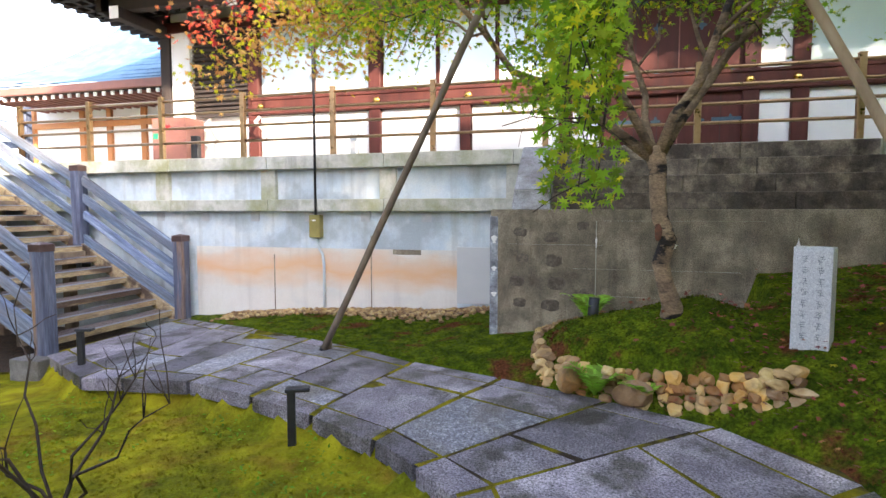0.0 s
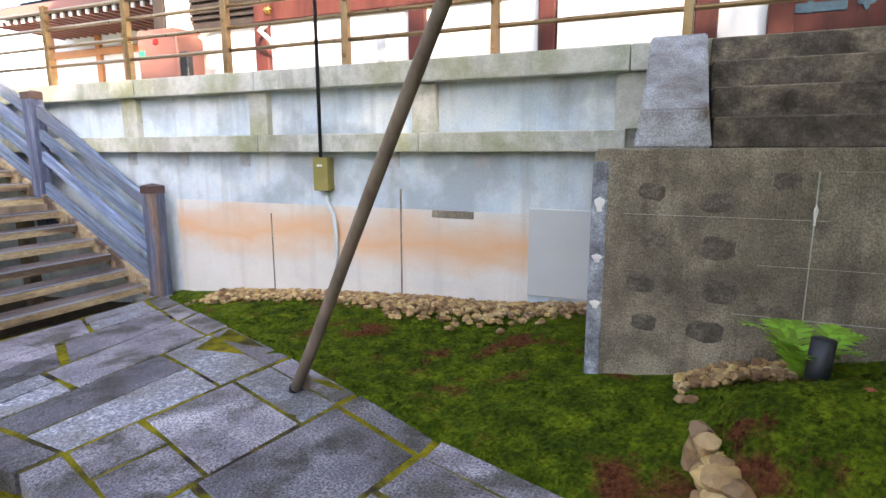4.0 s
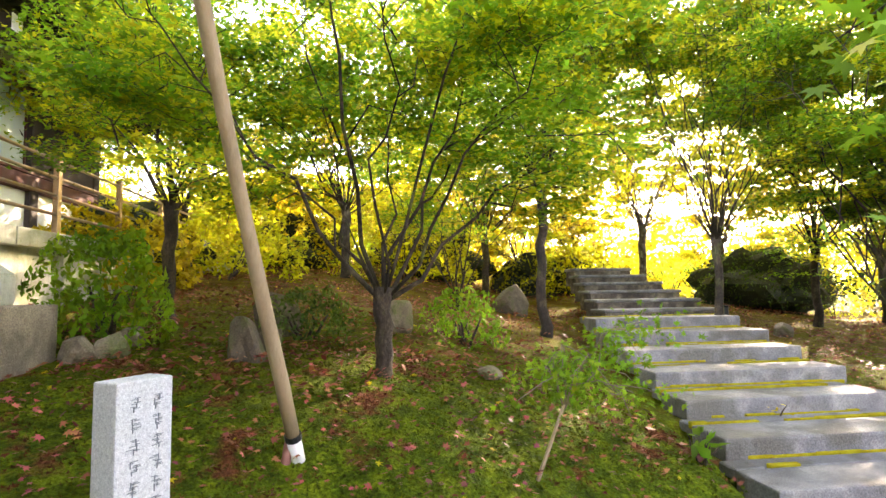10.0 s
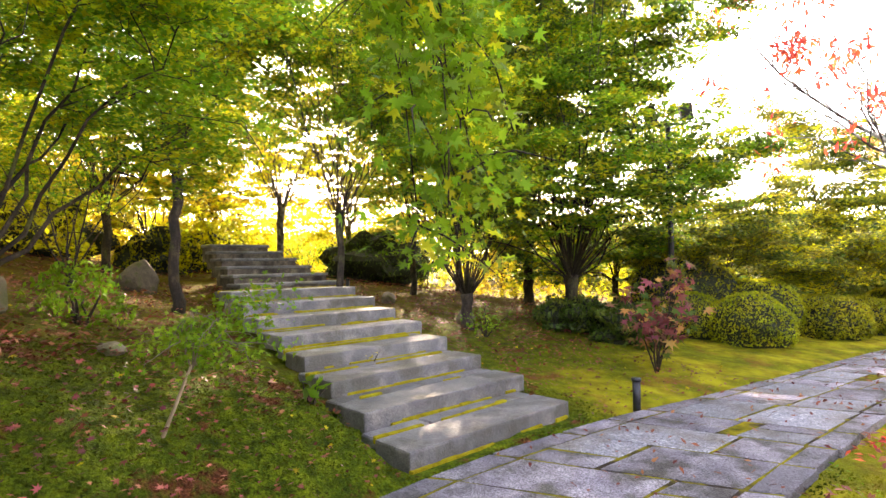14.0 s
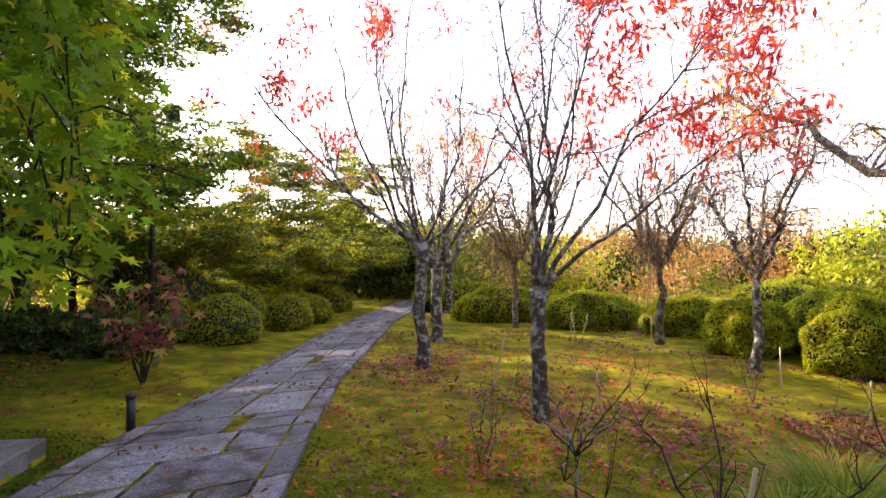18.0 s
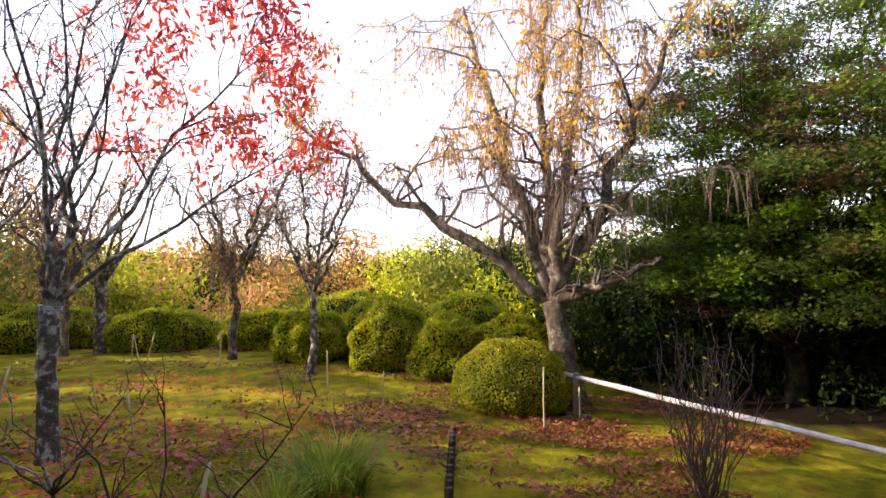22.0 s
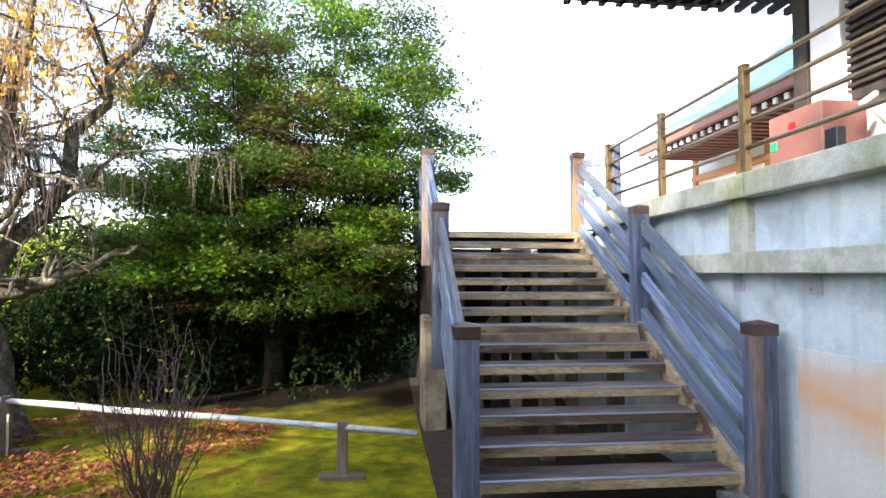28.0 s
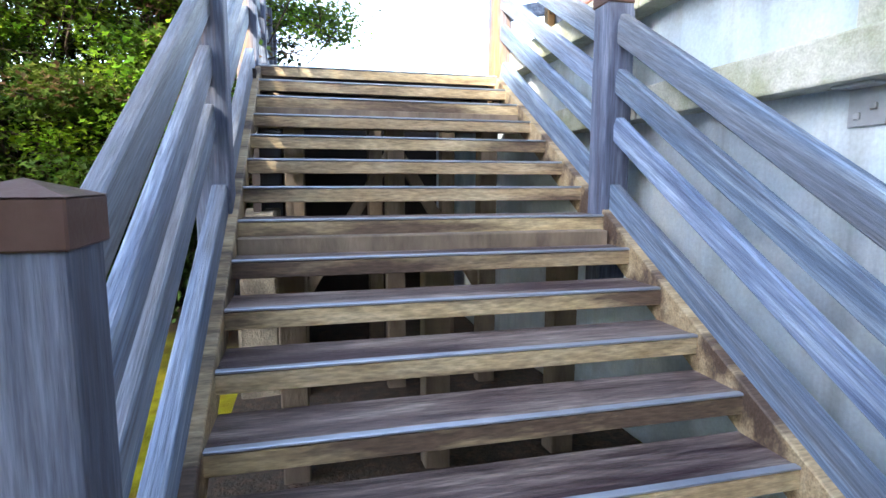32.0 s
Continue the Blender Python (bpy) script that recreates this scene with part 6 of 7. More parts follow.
def clipped_shrub(name, label, x, y, rx, ry, rz, leaf, n, size, seed, lump=0.08, category="shrub", shape=OVAL, flat=0.4, core=True):
    rng = np.random.default_rng(seed)
    z = gz(x, y)
    t = thing(name, label, category)
    c = (x, y, z + rz * 0.33)
    # solid filler whose near-black colour gives the shade between the leaves
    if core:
        part("core", dome_core(c, (rx, ry, rz * 0.7), M["shade_core"], lump, seed), M["shade_core"], t, "solid core, shade between the leaves put into its dark colour")
    pts = shell_points(rng, n, c, (rx, ry, rz * 0.72), -0.45, lump, seed)
    part("foliage", leaves("foliage", pts, size, shape, leaf, flat, rng), leaf, t)
    lines = []
    for _ in range(5):
        a = rng.uniform(0, 6.28)
        lines.append((curve(rng, (x, y, z - 0.1), (x + 0.5 * rx * math.cos(a), y + 0.5 * ry * math.sin(a), z + rz * 0.5), 5, (0, 0, 0), 0.02), np.linspace(0.025, 0.01, 5)))
    V, Fc = tubes(lines, 5)
    part("stem_mass", mesh_of("stem_mass", V, Fc, M["bark_dark"], True), M["bark_dark"], t)
    return t


clipped_shrub("clipped_azalea", "rounded clipped olive-green azalea on the leaf-strewn moss", -8.55, -0.75, 0.95, 0.9, 1.02, LEAF["azalea"], 30000, 0.045, 101, 0.06)
for k, (x, y, rx, ry, rz) in enumerate([(-9.6, -3.0, 0.9, 0.8, 1.1), (-9.0, -4.1, 0.9, 0.8, 1.2), (-10.3, -1.9, 0.9, 0.9, 1.2), (-10.9, -3.6, 1.2, 1.0, 1.5), (-8.1, -5.6, 0.8, 0.7, 1.0), (-10.0, -5.4, 1.1, 1.0, 1.3)]):
    clipped_shrub("broadleaf_shrub", "sunlit yellow-green broadleaf shrub", x, y, rx, ry, rz, LEAF["shrub"], 15000, 0.075, 110 + k, 0.15)
for k, (x, y, rx, ry, rz, m) in enumerate([(-6.6, -9.6, 1.3, 0.8, 0.95, "shrub"), (-4.7, -11.4, 1.5, 0.8, 0.95, "shrub"), (-8.4, -8.2, 1.0, 0.8, 0.9, "shrub"), (-3.9, -14.5, 1.6, 0.9, 1.0, "shrub"), (-10.5, -7.5, 1.5, 1.0, 1.3, "shrub")]):
    clipped_shrub("hedge_shrub", "green hedge shrub at the edge of the lawn", x, y, rx, ry, rz, LEAF[m], 13000, 0.075, 130 + k, 0.13)
for k, (x, y, rx, rz, s) in enumerate([(1.95, -6.9, 0.75, 0.85, 0.055), (2.9, -6.8, 0.7, 0.75, 0.055), (2.3, -8.4, 0.9, 1.05, 0.06), (1.3, -9.2, 0.8, 0.8, 0.07), (0.9, -10.6, 0.8, 0.7, 0.07), (3.6, -8.0, 1.2, 1.5, 0.07), (0.6, -13.6, 0.9, 0.8, 0.08)]):
    clipped_shrub("clipped_azalea", "rounded clipped green azalea beside the path", x, y, rx, rx, rz, LEAF["shrub"] if k < 3 else LEAF["azalea"], 6000, s, 140 + k, 0.07)
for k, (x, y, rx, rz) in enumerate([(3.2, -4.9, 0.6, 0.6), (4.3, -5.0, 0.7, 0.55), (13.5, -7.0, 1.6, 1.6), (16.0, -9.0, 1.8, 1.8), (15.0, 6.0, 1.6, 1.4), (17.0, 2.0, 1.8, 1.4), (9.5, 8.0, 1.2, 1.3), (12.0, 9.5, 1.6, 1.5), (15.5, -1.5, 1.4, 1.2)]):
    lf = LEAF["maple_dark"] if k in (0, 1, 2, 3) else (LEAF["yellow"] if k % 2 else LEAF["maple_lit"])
    clipped_shrub("woodland_shrub", "loose undergrowth shrub in the wood" + (", dark green" if k < 4 else ", sunlight put into its yellow leaf colour"), x, y, rx, rx, rz, lf, 3000, 0.10, 160 + k, 0.35)
# yellow leaf colours here paint the sunlight on the undergrowth
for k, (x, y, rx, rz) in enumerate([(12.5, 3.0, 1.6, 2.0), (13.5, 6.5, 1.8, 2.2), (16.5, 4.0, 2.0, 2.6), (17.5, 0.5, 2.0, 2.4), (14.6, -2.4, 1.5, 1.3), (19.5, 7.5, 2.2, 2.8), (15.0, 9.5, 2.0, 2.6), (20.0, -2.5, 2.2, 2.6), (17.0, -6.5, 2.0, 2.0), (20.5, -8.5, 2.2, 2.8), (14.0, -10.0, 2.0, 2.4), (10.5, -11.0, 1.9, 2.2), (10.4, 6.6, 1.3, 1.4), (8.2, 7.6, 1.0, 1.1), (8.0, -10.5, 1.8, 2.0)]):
    clipped_shrub("woodland_shrub", "loose undergrowth on the hill, sunlight put into its yellow leaves", x, y, rx, rx, rz, LEAF["yellow"] if k % 2 else LEAF["maple_lit"], 4000, 0.14, 560 + k, 0.5, core=False, flat=0.6)
# shrubs added to fill the dark hollow; their leaf colour carries the shade
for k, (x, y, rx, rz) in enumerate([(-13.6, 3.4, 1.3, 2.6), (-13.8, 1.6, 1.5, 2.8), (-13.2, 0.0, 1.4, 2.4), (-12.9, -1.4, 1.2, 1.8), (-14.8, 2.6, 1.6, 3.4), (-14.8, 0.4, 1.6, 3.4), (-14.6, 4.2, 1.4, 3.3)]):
    clipped_shrub("woodland_shrub", "undergrowth added beneath the large maple, deep shade put into its leaf colour", x, y, rx, rx, rz, LEAF["shade_leaf"], 9000, 0.12, 590 + k, 0.6, core=False)
clipped_shrub("nandina_shrub", "blue-green leafy shrub by the end of the block wall", 4.35, 6.0, 0.5, 0.45, 0.95, LEAF["maple"], 2000, 0.09, 180, 0.5, core=False)
clipped_shrub("leafy_shrub", "small green shrub among the rocks", 5.6, 2.6, 0.4, 0.4, 0.6, LEAF["maple"], 900, 0.08, 181, 0.5, core=False)
clipped_shrub("leafy_shrub", "dark low fern-like shrub among the rocks", 4.7, 4.3, 0.45, 0.4, 0.45, LEAF["maple_dark"], 1400, 0.06, 182, 0.5, core=False)


def loose_plant(name, label, x, y, h, spread, leaf, n, size, shape, seed, stems=6, mat_stem=None, category="plant"):
    rng = np.random.default_rng(seed)
    z = gz(x, y)
    t = thing(name, label, category)
    lines, pool = [], []
    for _ in range(stems):
        a = rng.uniform(0, 6.28)
        e = (x + spread * rng.uniform(0.3, 1) * math.cos(a), y + spread * rng.uniform(0.3, 1) * math.sin(a), z + h * rng.uniform(0.5, 1.0))
        p = curve(rng, (x, y, z - 0.05), e, 6, (0, 0, 0.1 * h), 0.03 * h)
        lines.append((p, np.linspace(0.012, 0.004, 6)))
        pool.extend(p[2:])
    V, Fc = tubes(lines, 5)
    part("stem_mass", mesh_of("stem_mass", V, Fc, mat_stem or M["bark_dark"], True), mat_stem or M["bark_dark"], t)
    pool = np.array(pool)
    for lf, k in (leaf if isinstance(leaf, tuple) else ((leaf, n),)):
        c = pool[rng.integers(0, len(pool), k)] + rng.normal(0, 1, (k, 3)) * np.array([spread * 0.22, spread * 0.22, h * 0.07])
        part("foliage", leaves("foliage", c, size, shape, lf, 0.6, rng, 0.3), lf, t)
    return t


loose_plant("wine_shrub", "oak-leaved shrub turning wine red and green beside the path", 2.0, -3.35, 1.45, 0.62, ((LEAF["rhus"], 150), (LEAF["maple_dark"], 70), (LEAF["orange"], 40)), 0, 0.24, STAR, 191, 10)
sapling = spray("maple_sapling", "young maple sapling with a pale leaning stem in the moss", (2.58, 2.45, 0.92),
      [(2.62, 2.46, 1.28), (2.74, 2.16, 1.28), (2.83, 1.82, 1.42), (2.56, 2.36, 1.07), (2.35, 2.18, 1.04), (2.76, 2.51, 1.15), (2.84, 1.65, 1.48)], 192,
      [(LEAF["maple"], 1.0)], 1000, 0.075, (0.10, 0.10, 0.04), M["pole"], 0.006, 0.3, None, "sapling")
rod("stem", (2.54, 2.68, 0.42), (2.58, 2.45, 0.95), 0.014, 0.009, M["pole_light"], sapling, "pale leaning stem", steps=5, wob=0.006)
loose_plant("low_maple_bough", "low fresh green maple shoots", 4.7, -2.9, 0.5, 0.5, LEAF["maple"], 240, 0.08, STAR, 194, 5)
loose_plant("yellow_plant", "small plant with yellow autumn leaves growing in a step joint", 3.95, -0.05, 0.33, 0.13, LEAF["yellow"], 36, 0.07, OVAL, 195, 4)
loose_plant("broadleaf_plant", "low plant with large round green leaves beside the steps", 3.05, 1.25, 0.22, 0.2, LEAF["maple"], 14, 0.17, OVAL, 196, 6)


# ---------------------------------------------------------------- ferns, grasses and bare shrubs
def fern(x, y, n, ln, seed, label):
    rng = np.random.default_rng(seed)
    z = gz(x, y)
    t = thing("fern", label, "fern")
    for i in range(n):
        a = 6.283 * i / n + rng.uniform(-0.3, 0.3)
        d = np.array([math.cos(a), math.sin(a), 0])
        s = np.linspace(0, 1, 12)[:, None]
        l = ln * rng.uniform(0.7, 1.1)
        mid = np.array([x, y, z]) + d * l * s * 0.55 + np.array([0, 0, 1]) * l * (0.98 * s - 0.42 * s ** 2.4)
        V, Fc = [], []
        side = np.cross(d, [0, 0, 1])
        for k in range(1, 12):
            w = l * 0.24 * math.sin(math.pi * (0.12 + 0.86 * k / 12)) + 0.008
            for sg in (1, -1):
                b = len(V)
                p, fw = mid[k], unit(mid[k] - mid[k - 1])
                V += [p - fw * 0.012, p + side * sg * w + fw * 0.03, p + side * sg * w * 0.5 + fw * 0.03, p + fw * 0.016]
                Fc.append((b, b + 1, b + 2, b + 3))
        b = len(V)
        Vt, Ft = tubes([(mid, np.linspace(0.005, 0.0015, 12))], 4)
        V += list(Vt)
        Fc += [tuple(b + q for q in f) for f in Ft]
        part("frond", mesh_of("frond", V, Fc, LEAF["fern"]), LEAF["fern"], t)


fern(-0.02, 5.62, 8, 0.45, 201, "bright green fern at the foot of the block wall")
fern(0.02, 4.48, 7, 0.38, 202, "small green fern among the edging stones")
fern(0.35, 4.36, 6, 0.30, 203, "small green fern among the edging stones")


def blades(name, label, x, y, r, h, n, seed, leaf):
    rng = np.random.default_rng(seed)
    z = gz(x, y)
    V, Fc = [], []
    for _ in range(n):
        a, q = rng.uniform(0, 6.283), rng.uniform(0, r) * 0.5
        p = np.array([x + q * math.cos(a), y + q * math.sin(a), z])
        a2 = a + rng.normal(0, 0.6)
        d = np.array([math.cos(a2), math.sin(a2), 0])
        sd = np.array([-d[1], d[0], 0]) * 0.010
        l, o = h * rng.uniform(0.6, 1.15), r * rng.uniform(0.3, 1.2)
        b = len(V)
        for k in range(5):
            s = k / 4
            c = p + d * o * s ** 1.5 + np.array([0, 0, l * (s - 0.38 * s ** 3)])
            V += [c - sd * (1 - 0.9 * s), c + sd * (1 - 0.9 * s)]
        for k in range(4):
            Fc.append((b + 2 * k, b + 2 * k + 1, b + 2 * k + 3, b + 2 * k + 2))
    t = thing(name, label, "grass clump")
    part("blade_mass", mesh_of("blade_mass", V, Fc, leaf), leaf, t)


blades("daylily_clump", "clump of arching green and straw-coloured daylily blades", -4.3, 0.45, 0.62, 0.62, 380, 211, LEAF["grass"])
blades("daylily_clump", "clump of arching green and straw-coloured daylily blades", -3.6, 0.75, 0.35, 0.5, 140, 212, LEAF["grass"])


def bare_shrub(x, y, h, spread, stems, seed, label, mt, leafn=0, fork_h=0.0):
    rng = np.random.default_rng(seed)
    z = gz(x, y)
    t = thing("bare_shrub", label, "shrub")
    lines, pool = [], []
    root = np.array([x, y, z - 0.08])
    if fork_h:
        lines.append((curve(rng, root, (x, y, z + fork_h), 4, (0, 0, 0), 0.005), np.linspace(0.018, 0.014, 4)))
        root = np.array([x, y, z + fork_h])
    for i in range(stems):
        a = 6.283 * i / stems + rng.uniform(-0.4, 0.4)
        e = root + np.array([spread * rng.uniform(0.2, 1) * math.cos(a), spread * rng.uniform(0.2, 1) * math.sin(a), (h - fork_h) * rng.uniform(0.6, 1.05)])
        p = curve(rng, root, e, 7, (0, 0, 0.04 * h), 0.02 * h)
        lines.append((p, np.linspace(0.008 if not fork_h else 0.010, 0.002, 7)))
        for _ in range(5):
            k = rng.integers(2, 7)
            q = p[k] + rng.normal(0, 1, 3) * 0.09 * h + np.array([0, 0, 0.16 * h])
            lines.append((curve(rng, p[k], q, 4, (0, 0, 0), 0.01), np.linspace(0.0035, 0.0015, 4)))
            pool.append(q)
    V, Fc = tubes(lines, 4)
    part("twig_mass", mesh_of("twig_mass", V, Fc, mt, True), mt, t)
    if leafn:
        pool = np.array(pool)
        c = pool[rng.integers(0, len(pool), leafn)] + rng.normal(0, 0.03, (leafn, 3))
        part("leaves", leaves("leaves", c, 0.05, OVAL, LEAF["maple_lit"], 0.3, rng), LEAF["maple_lit"], t)


bare_shrub(-6.5, 2.75, 1.35, 0.6, 34, 221, "bare twiggy purple-brown shrub", M["twig_dark"], 30)
bare_shrub(-2.42, 0.08, 1.0, 0.75, 8, 222, "bare young shrub with a forked grey stem", M["bark_lichen"], 0, 0.32)
bare_shrub(-1.86, -0.62, 0.9, 0.4, 4, 223, "bare thin twiggy shrub", M["bark_lichen"])
bare_shrub(-2.35, 2.0, 1.2, 0.75, 7, 224, "bare thin dark twiggy shrub beside the path", M["bark_dark"], 0, 0.3)
bare_shrub(-5.0, -0.3, 0.8, 0.3, 6, 225, "bare thin twiggy shrub", M["twig_dark"])
bare_shrub(-5.9, -2.6, 0.7, 0.3, 5, 226, "bare thin twiggy shrub", M["twig_dark"])

# ---------------------------------------------------------------- stakes and the log barrier
for x, y, h, lx, ly in [(-2.5, -3.2, 0.75, -0.16, 0.1), (-6.9, -3.3, 0.6, 0.02, 0), (-6.65, -1.62, 0.55, 0, 0.02), (-7.6, 0.45, 0.85, 0.01, 0), (-3.6, -2.1, 0.5, 0.1, 0.05), (-6.3, -5.95, 0.7, 0.02, 0.03), (-5.4, -7.5, 0.6, 0.15, 0), (-5.5, -7.55, 0.6, -0.15, 0.05), (-5.2, -7.4, 0.55, 0.02, 0.1), (-8.6, 0.4, 0.5, 0.0, 0.0), (-1.8, -7.2, 0.7, 0, 0), (-2.6, 1.55, 0.8, -0.14, 0.05)]:
    z = gz(x, y)
    st = thing("bamboo_stake", "thin split bamboo stake standing in the moss", "stake", "bamboo stakes")
    rod("cane", (x, y, z - 0.1), (x + lx, y + ly, z + h), 0.013, 0.011, M["bamboo"], st, steps=5, wob=0.003, sides=7)

barrier = thing("log_barrier", "pale grey pole barrier on two short wooden posts", "barrier")
A0, A1 = np.array((-9.05, -0.25, 0.16)), np.array((-7.36, 4.71, 0.12))
rod("pole", A0, A1, 0.036, 0.03, M["greypole"], barrier, steps=9, wob=0.006)
for f in (0.09, 0.86):
    p = A0 + (A1 - A0) * f
    z = gz(p[0], p[1])
    q = part("post", box(p[0] - 0.035, p[0] + 0.035, p[1] - 0.05, p[1] + 0.05, z - 0.1, p[2] + 0.06, 0.008), M["pole"], barrier)
    part("foot", box(p[0] - 0.05, p[0] + 0.05, p[1] - 0.22, p[1] + 0.22, z - 0.02, z + 0.06, 0.008), M["pole"], q)
edging = thing("edging_board", "row of old dark wooden stubs edging the moss", "edging")
for k in range(26):
    f = k / 25
    ex, ey = -4.95 - 1.5 * f, 1.2 - 1.3 * f
    part("stub", box(ex - 0.03, ex + 0.03, ey - 0.028, ey + 0.028, gz(ex, ey) - 0.1, gz(ex, ey) + 0.10 + 0.05 * math.sin(k * 2.3), 0.006), M["bark_dark"], edging)

# ---------------------------------------------------------------- props under the maples
p1 = thing("prop_pole", "dark wooden prop leaning up against a maple limb", "prop")
rod("pole", (-2.80, 5.33, 0.03), (-0.19, 4.2, 4.36), 0.036, 0.028, M["pole"], p1, steps=10, wob=0.008, sides=12)
V_, F_ = tubes([([(-2.74, 5.30, 0.12), (-2.715, 5.29, 0.16)], [0.044, 0.044])], 12)
part("rope_tie", mesh_of("rope_tie", V_, F_, M["metal"]), M["metal"], p1)
rod("stub", (-2.70, 5.36, 0.05), (-2.68, 5.34, 0.22), 0.03, 0.03, M["pole"], p1)
p2 = thing("prop_pole", "pale wooden prop with white foot leaning into a maple", "prop")
B0, B1 = np.array((2.45, 4.06, 0.66)), np.array((0.62, 4.52, 4.5))
rod("pole", B0 + (B1 - B0) * 0.035, B1, 0.038, 0.030, M["pole_light"], p2, steps=10, wob=0.007, sides=12)
rod("white_foot", B0, B0 + (B1 - B0) * 0.06, 0.041, 0.041, M["white"], p2, "white-painted pole foot", sides=12)
V_, F_ = tubes([([B0 + (B1 - B0) * 0.055, B0 + (B1 - B0) * 0.063], [0.047, 0.047])], 12)
part("rope_tie", mesh_of("rope_tie", V_, F_, M["metal"]), M["metal"], p2)
rod("peg", (2.36, 4.15, 0.6), (2.38, 4.10, 0.93), 0.03, 0.025, M["brownboard"], p2)


# ---------------------------------------------------------------- stele
def stele():
    x0, y0 = 1.52, 4.58
    z = gz(x0, y0) - 0.1
    top = 1.345
    t = thing("stone_stele", "speckled grey granite stele carved with rows of characters", "stele", at=(x0, y0, 0))
    yaw = radians(-32)
    bm = box(-0.12, 0.12, -0.07, 0.07, z, top, 0.008, 2)
    for v in bm.verts:
        if v.co.z > top - 0.02:
            v.co.z += 0.016 * (1 - (v.co.x / 0.12) ** 2)
    t.rotation_euler = (0, 0, yaw)
    part("slab", bm, M["stele"], t)
    rng = random.Random(3)
    # rows of carved marks on the face
    for col, x in enumerate((0.05, -0.045)):
        for row in range(8):
            zc = top - 0.085 - row * 0.079
            if zc < z + 0.16:
                continue
            for k in range(9):
                dx, dz = rng.uniform(-0.014, 0.014), -0.022 + 0.0055 * k
                w, h = (rng.uniform(0.008, 0.018), 0.0013) if k % 3 else (0.0014, rng.uniform(0.008, 0.016))
                part("carved_mark", box(x + dx - w, x + dx + w, -0.0735, -0.069, zc + dz - h, zc + dz + h, 0), M["ink"], t)


stele()


# ---------------------------------------------------------------- lights
def bollard(x, y, h, hooded, yaw=0.0):
    z = gz(x, y)
    t = thing("bollard_light", "slim black metal bollard light beside the path", "bollard light", "bollard lights", at=(x, y, 0))
    t.rotation_euler = (0, 0, yaw)
    if hooded:
        part("post", box(-0.028, 0.028, -0.028, 0.028, z - 0.1, z + h, 0.004), M["metal"], t)
        part("hood", box(-0.04, 0.13, -0.042, 0.042, z + h, z + h + 0.028, 0.005), M["metal"], t, "flat black lamp head")
    else:
        rod("post", (0, 0, z - 0.1), (0, 0, z + h), 0.042, 0.042, M["metal"], t, sides=16)
        rod("cap", (0, 0, z + h), (0, 0, z + h + 0.035), 0.052, 0.05, M["metal"], t, sides=16)


bollard(-2.05, 3.50, 0.40, True, radians(25))
bollard(-5.1, 4.55, 0.36, True, radians(20))
bollard(1.49, -1.78, 0.30, False)
bollard(8.9, -3.0, 0.40, False)


def floodlight():
    x, y = 2.75, -5.6
    z = gz(x, y)
    t = thing("floodlight_mast", "dark mast with two black floodlights on a crossbar", "floodlight")
    rod("mast", (x, y, z - 0.1), (x, y, 4.03), 0.05, 0.045, M["metal"], t, sides=12)
    ax = np.array([0.82, 0.57, 0])
    a, b = np.array([x, y, 4.0]) - ax * 0.3, np.array([x, y, 4.0]) + ax * 0.3
    rod("crossbar", a, b, 0.025, 0.025, M["metal"], t)
    for p in (a, b):
        bm = box(-0.1, 0.1, -0.07, 0.07, -0.15, 0.15, 0.012, 2)
        bmesh.ops.transform(bm, matrix=Matrix.Translation(p + np.array([0, 0, 0.2])) @ Euler((radians(-18), radians(12), radians(35))).to_matrix().to_4x4(), verts=bm.verts[:])
        hd = part("lamp_head", bm, M["metal"], t)
        for k in range(5):
            bm = box(-0.105, 0.105, -0.09, -0.07, -0.12 + k * 0.055, -0.10 + k * 0.055, 0)
            bmesh.ops.transform(bm, matrix=Matrix.Translation(p + np.array([0, 0, 0.2])) @ Euler((radians(-18), radians(12), radians(35))).to_matrix().to_4x4(), verts=bm.verts[:])
            part("fin", bm, M["metal"], hd)


floodlight()


# ---------------------------------------------------------------- stones
def stone_mesh(name, r, seed, material, sub=2):
    bm = bmesh.new()
    bmesh.ops.create_icosphere(bm, subdivisions=sub, radius=1)
    for v in bm.verts:
        k = 1 + 0.35 * noise.noise(v.co * 1.3 + Vector((seed, 0, seed * 2.3))) + 0.1 * noise.noise(v.co * 3.5 + Vector((0, seed, 0)))
        c = v.co * k
        # flattened faces
        for n in (Vector((0.5, -0.8, 0.2)), Vector((-0.6, -0.5, 0.6)), Vector((0.1, 0.2, 0.97)), Vector((0.9, 0.3, 0.1))):
            n = (n + Vector((math.sin(seed * 3.1), math.cos(seed * 1.7), math.sin(seed * 2.2))) * 0.4).normalized()
            d = c.dot(n) - 0.62
            if d > 0:
                c -= n * d * 0.85
        v.co = Vector((c.x * r[0], c.y * r[1], c.z * r[2]))
    me = bpy.data.meshes.new(name)
    bm.to_mesh(me)
    bm.free()
    me.materials.append(material)
    return me


def stone(name, label, x, y, r, seed, yaw=0.0, sink=0.3, mt=None, z=None, parent=None):
    me = stone_mesh(name, r, seed, mt or (M["rock"] if parent else M["boulder"]), 3)
    ob = new(name, me)
    ob.location = (x, y, (gz(x, y) if z is None else z) + r[2] * (1 - sink) * 0.6)
    ob.rotation_euler = (0, 0, yaw)
    if parent:
        ob.parent = parent
    else:
        tagged(ob, label, "rock", "garden rocks")
    return ob


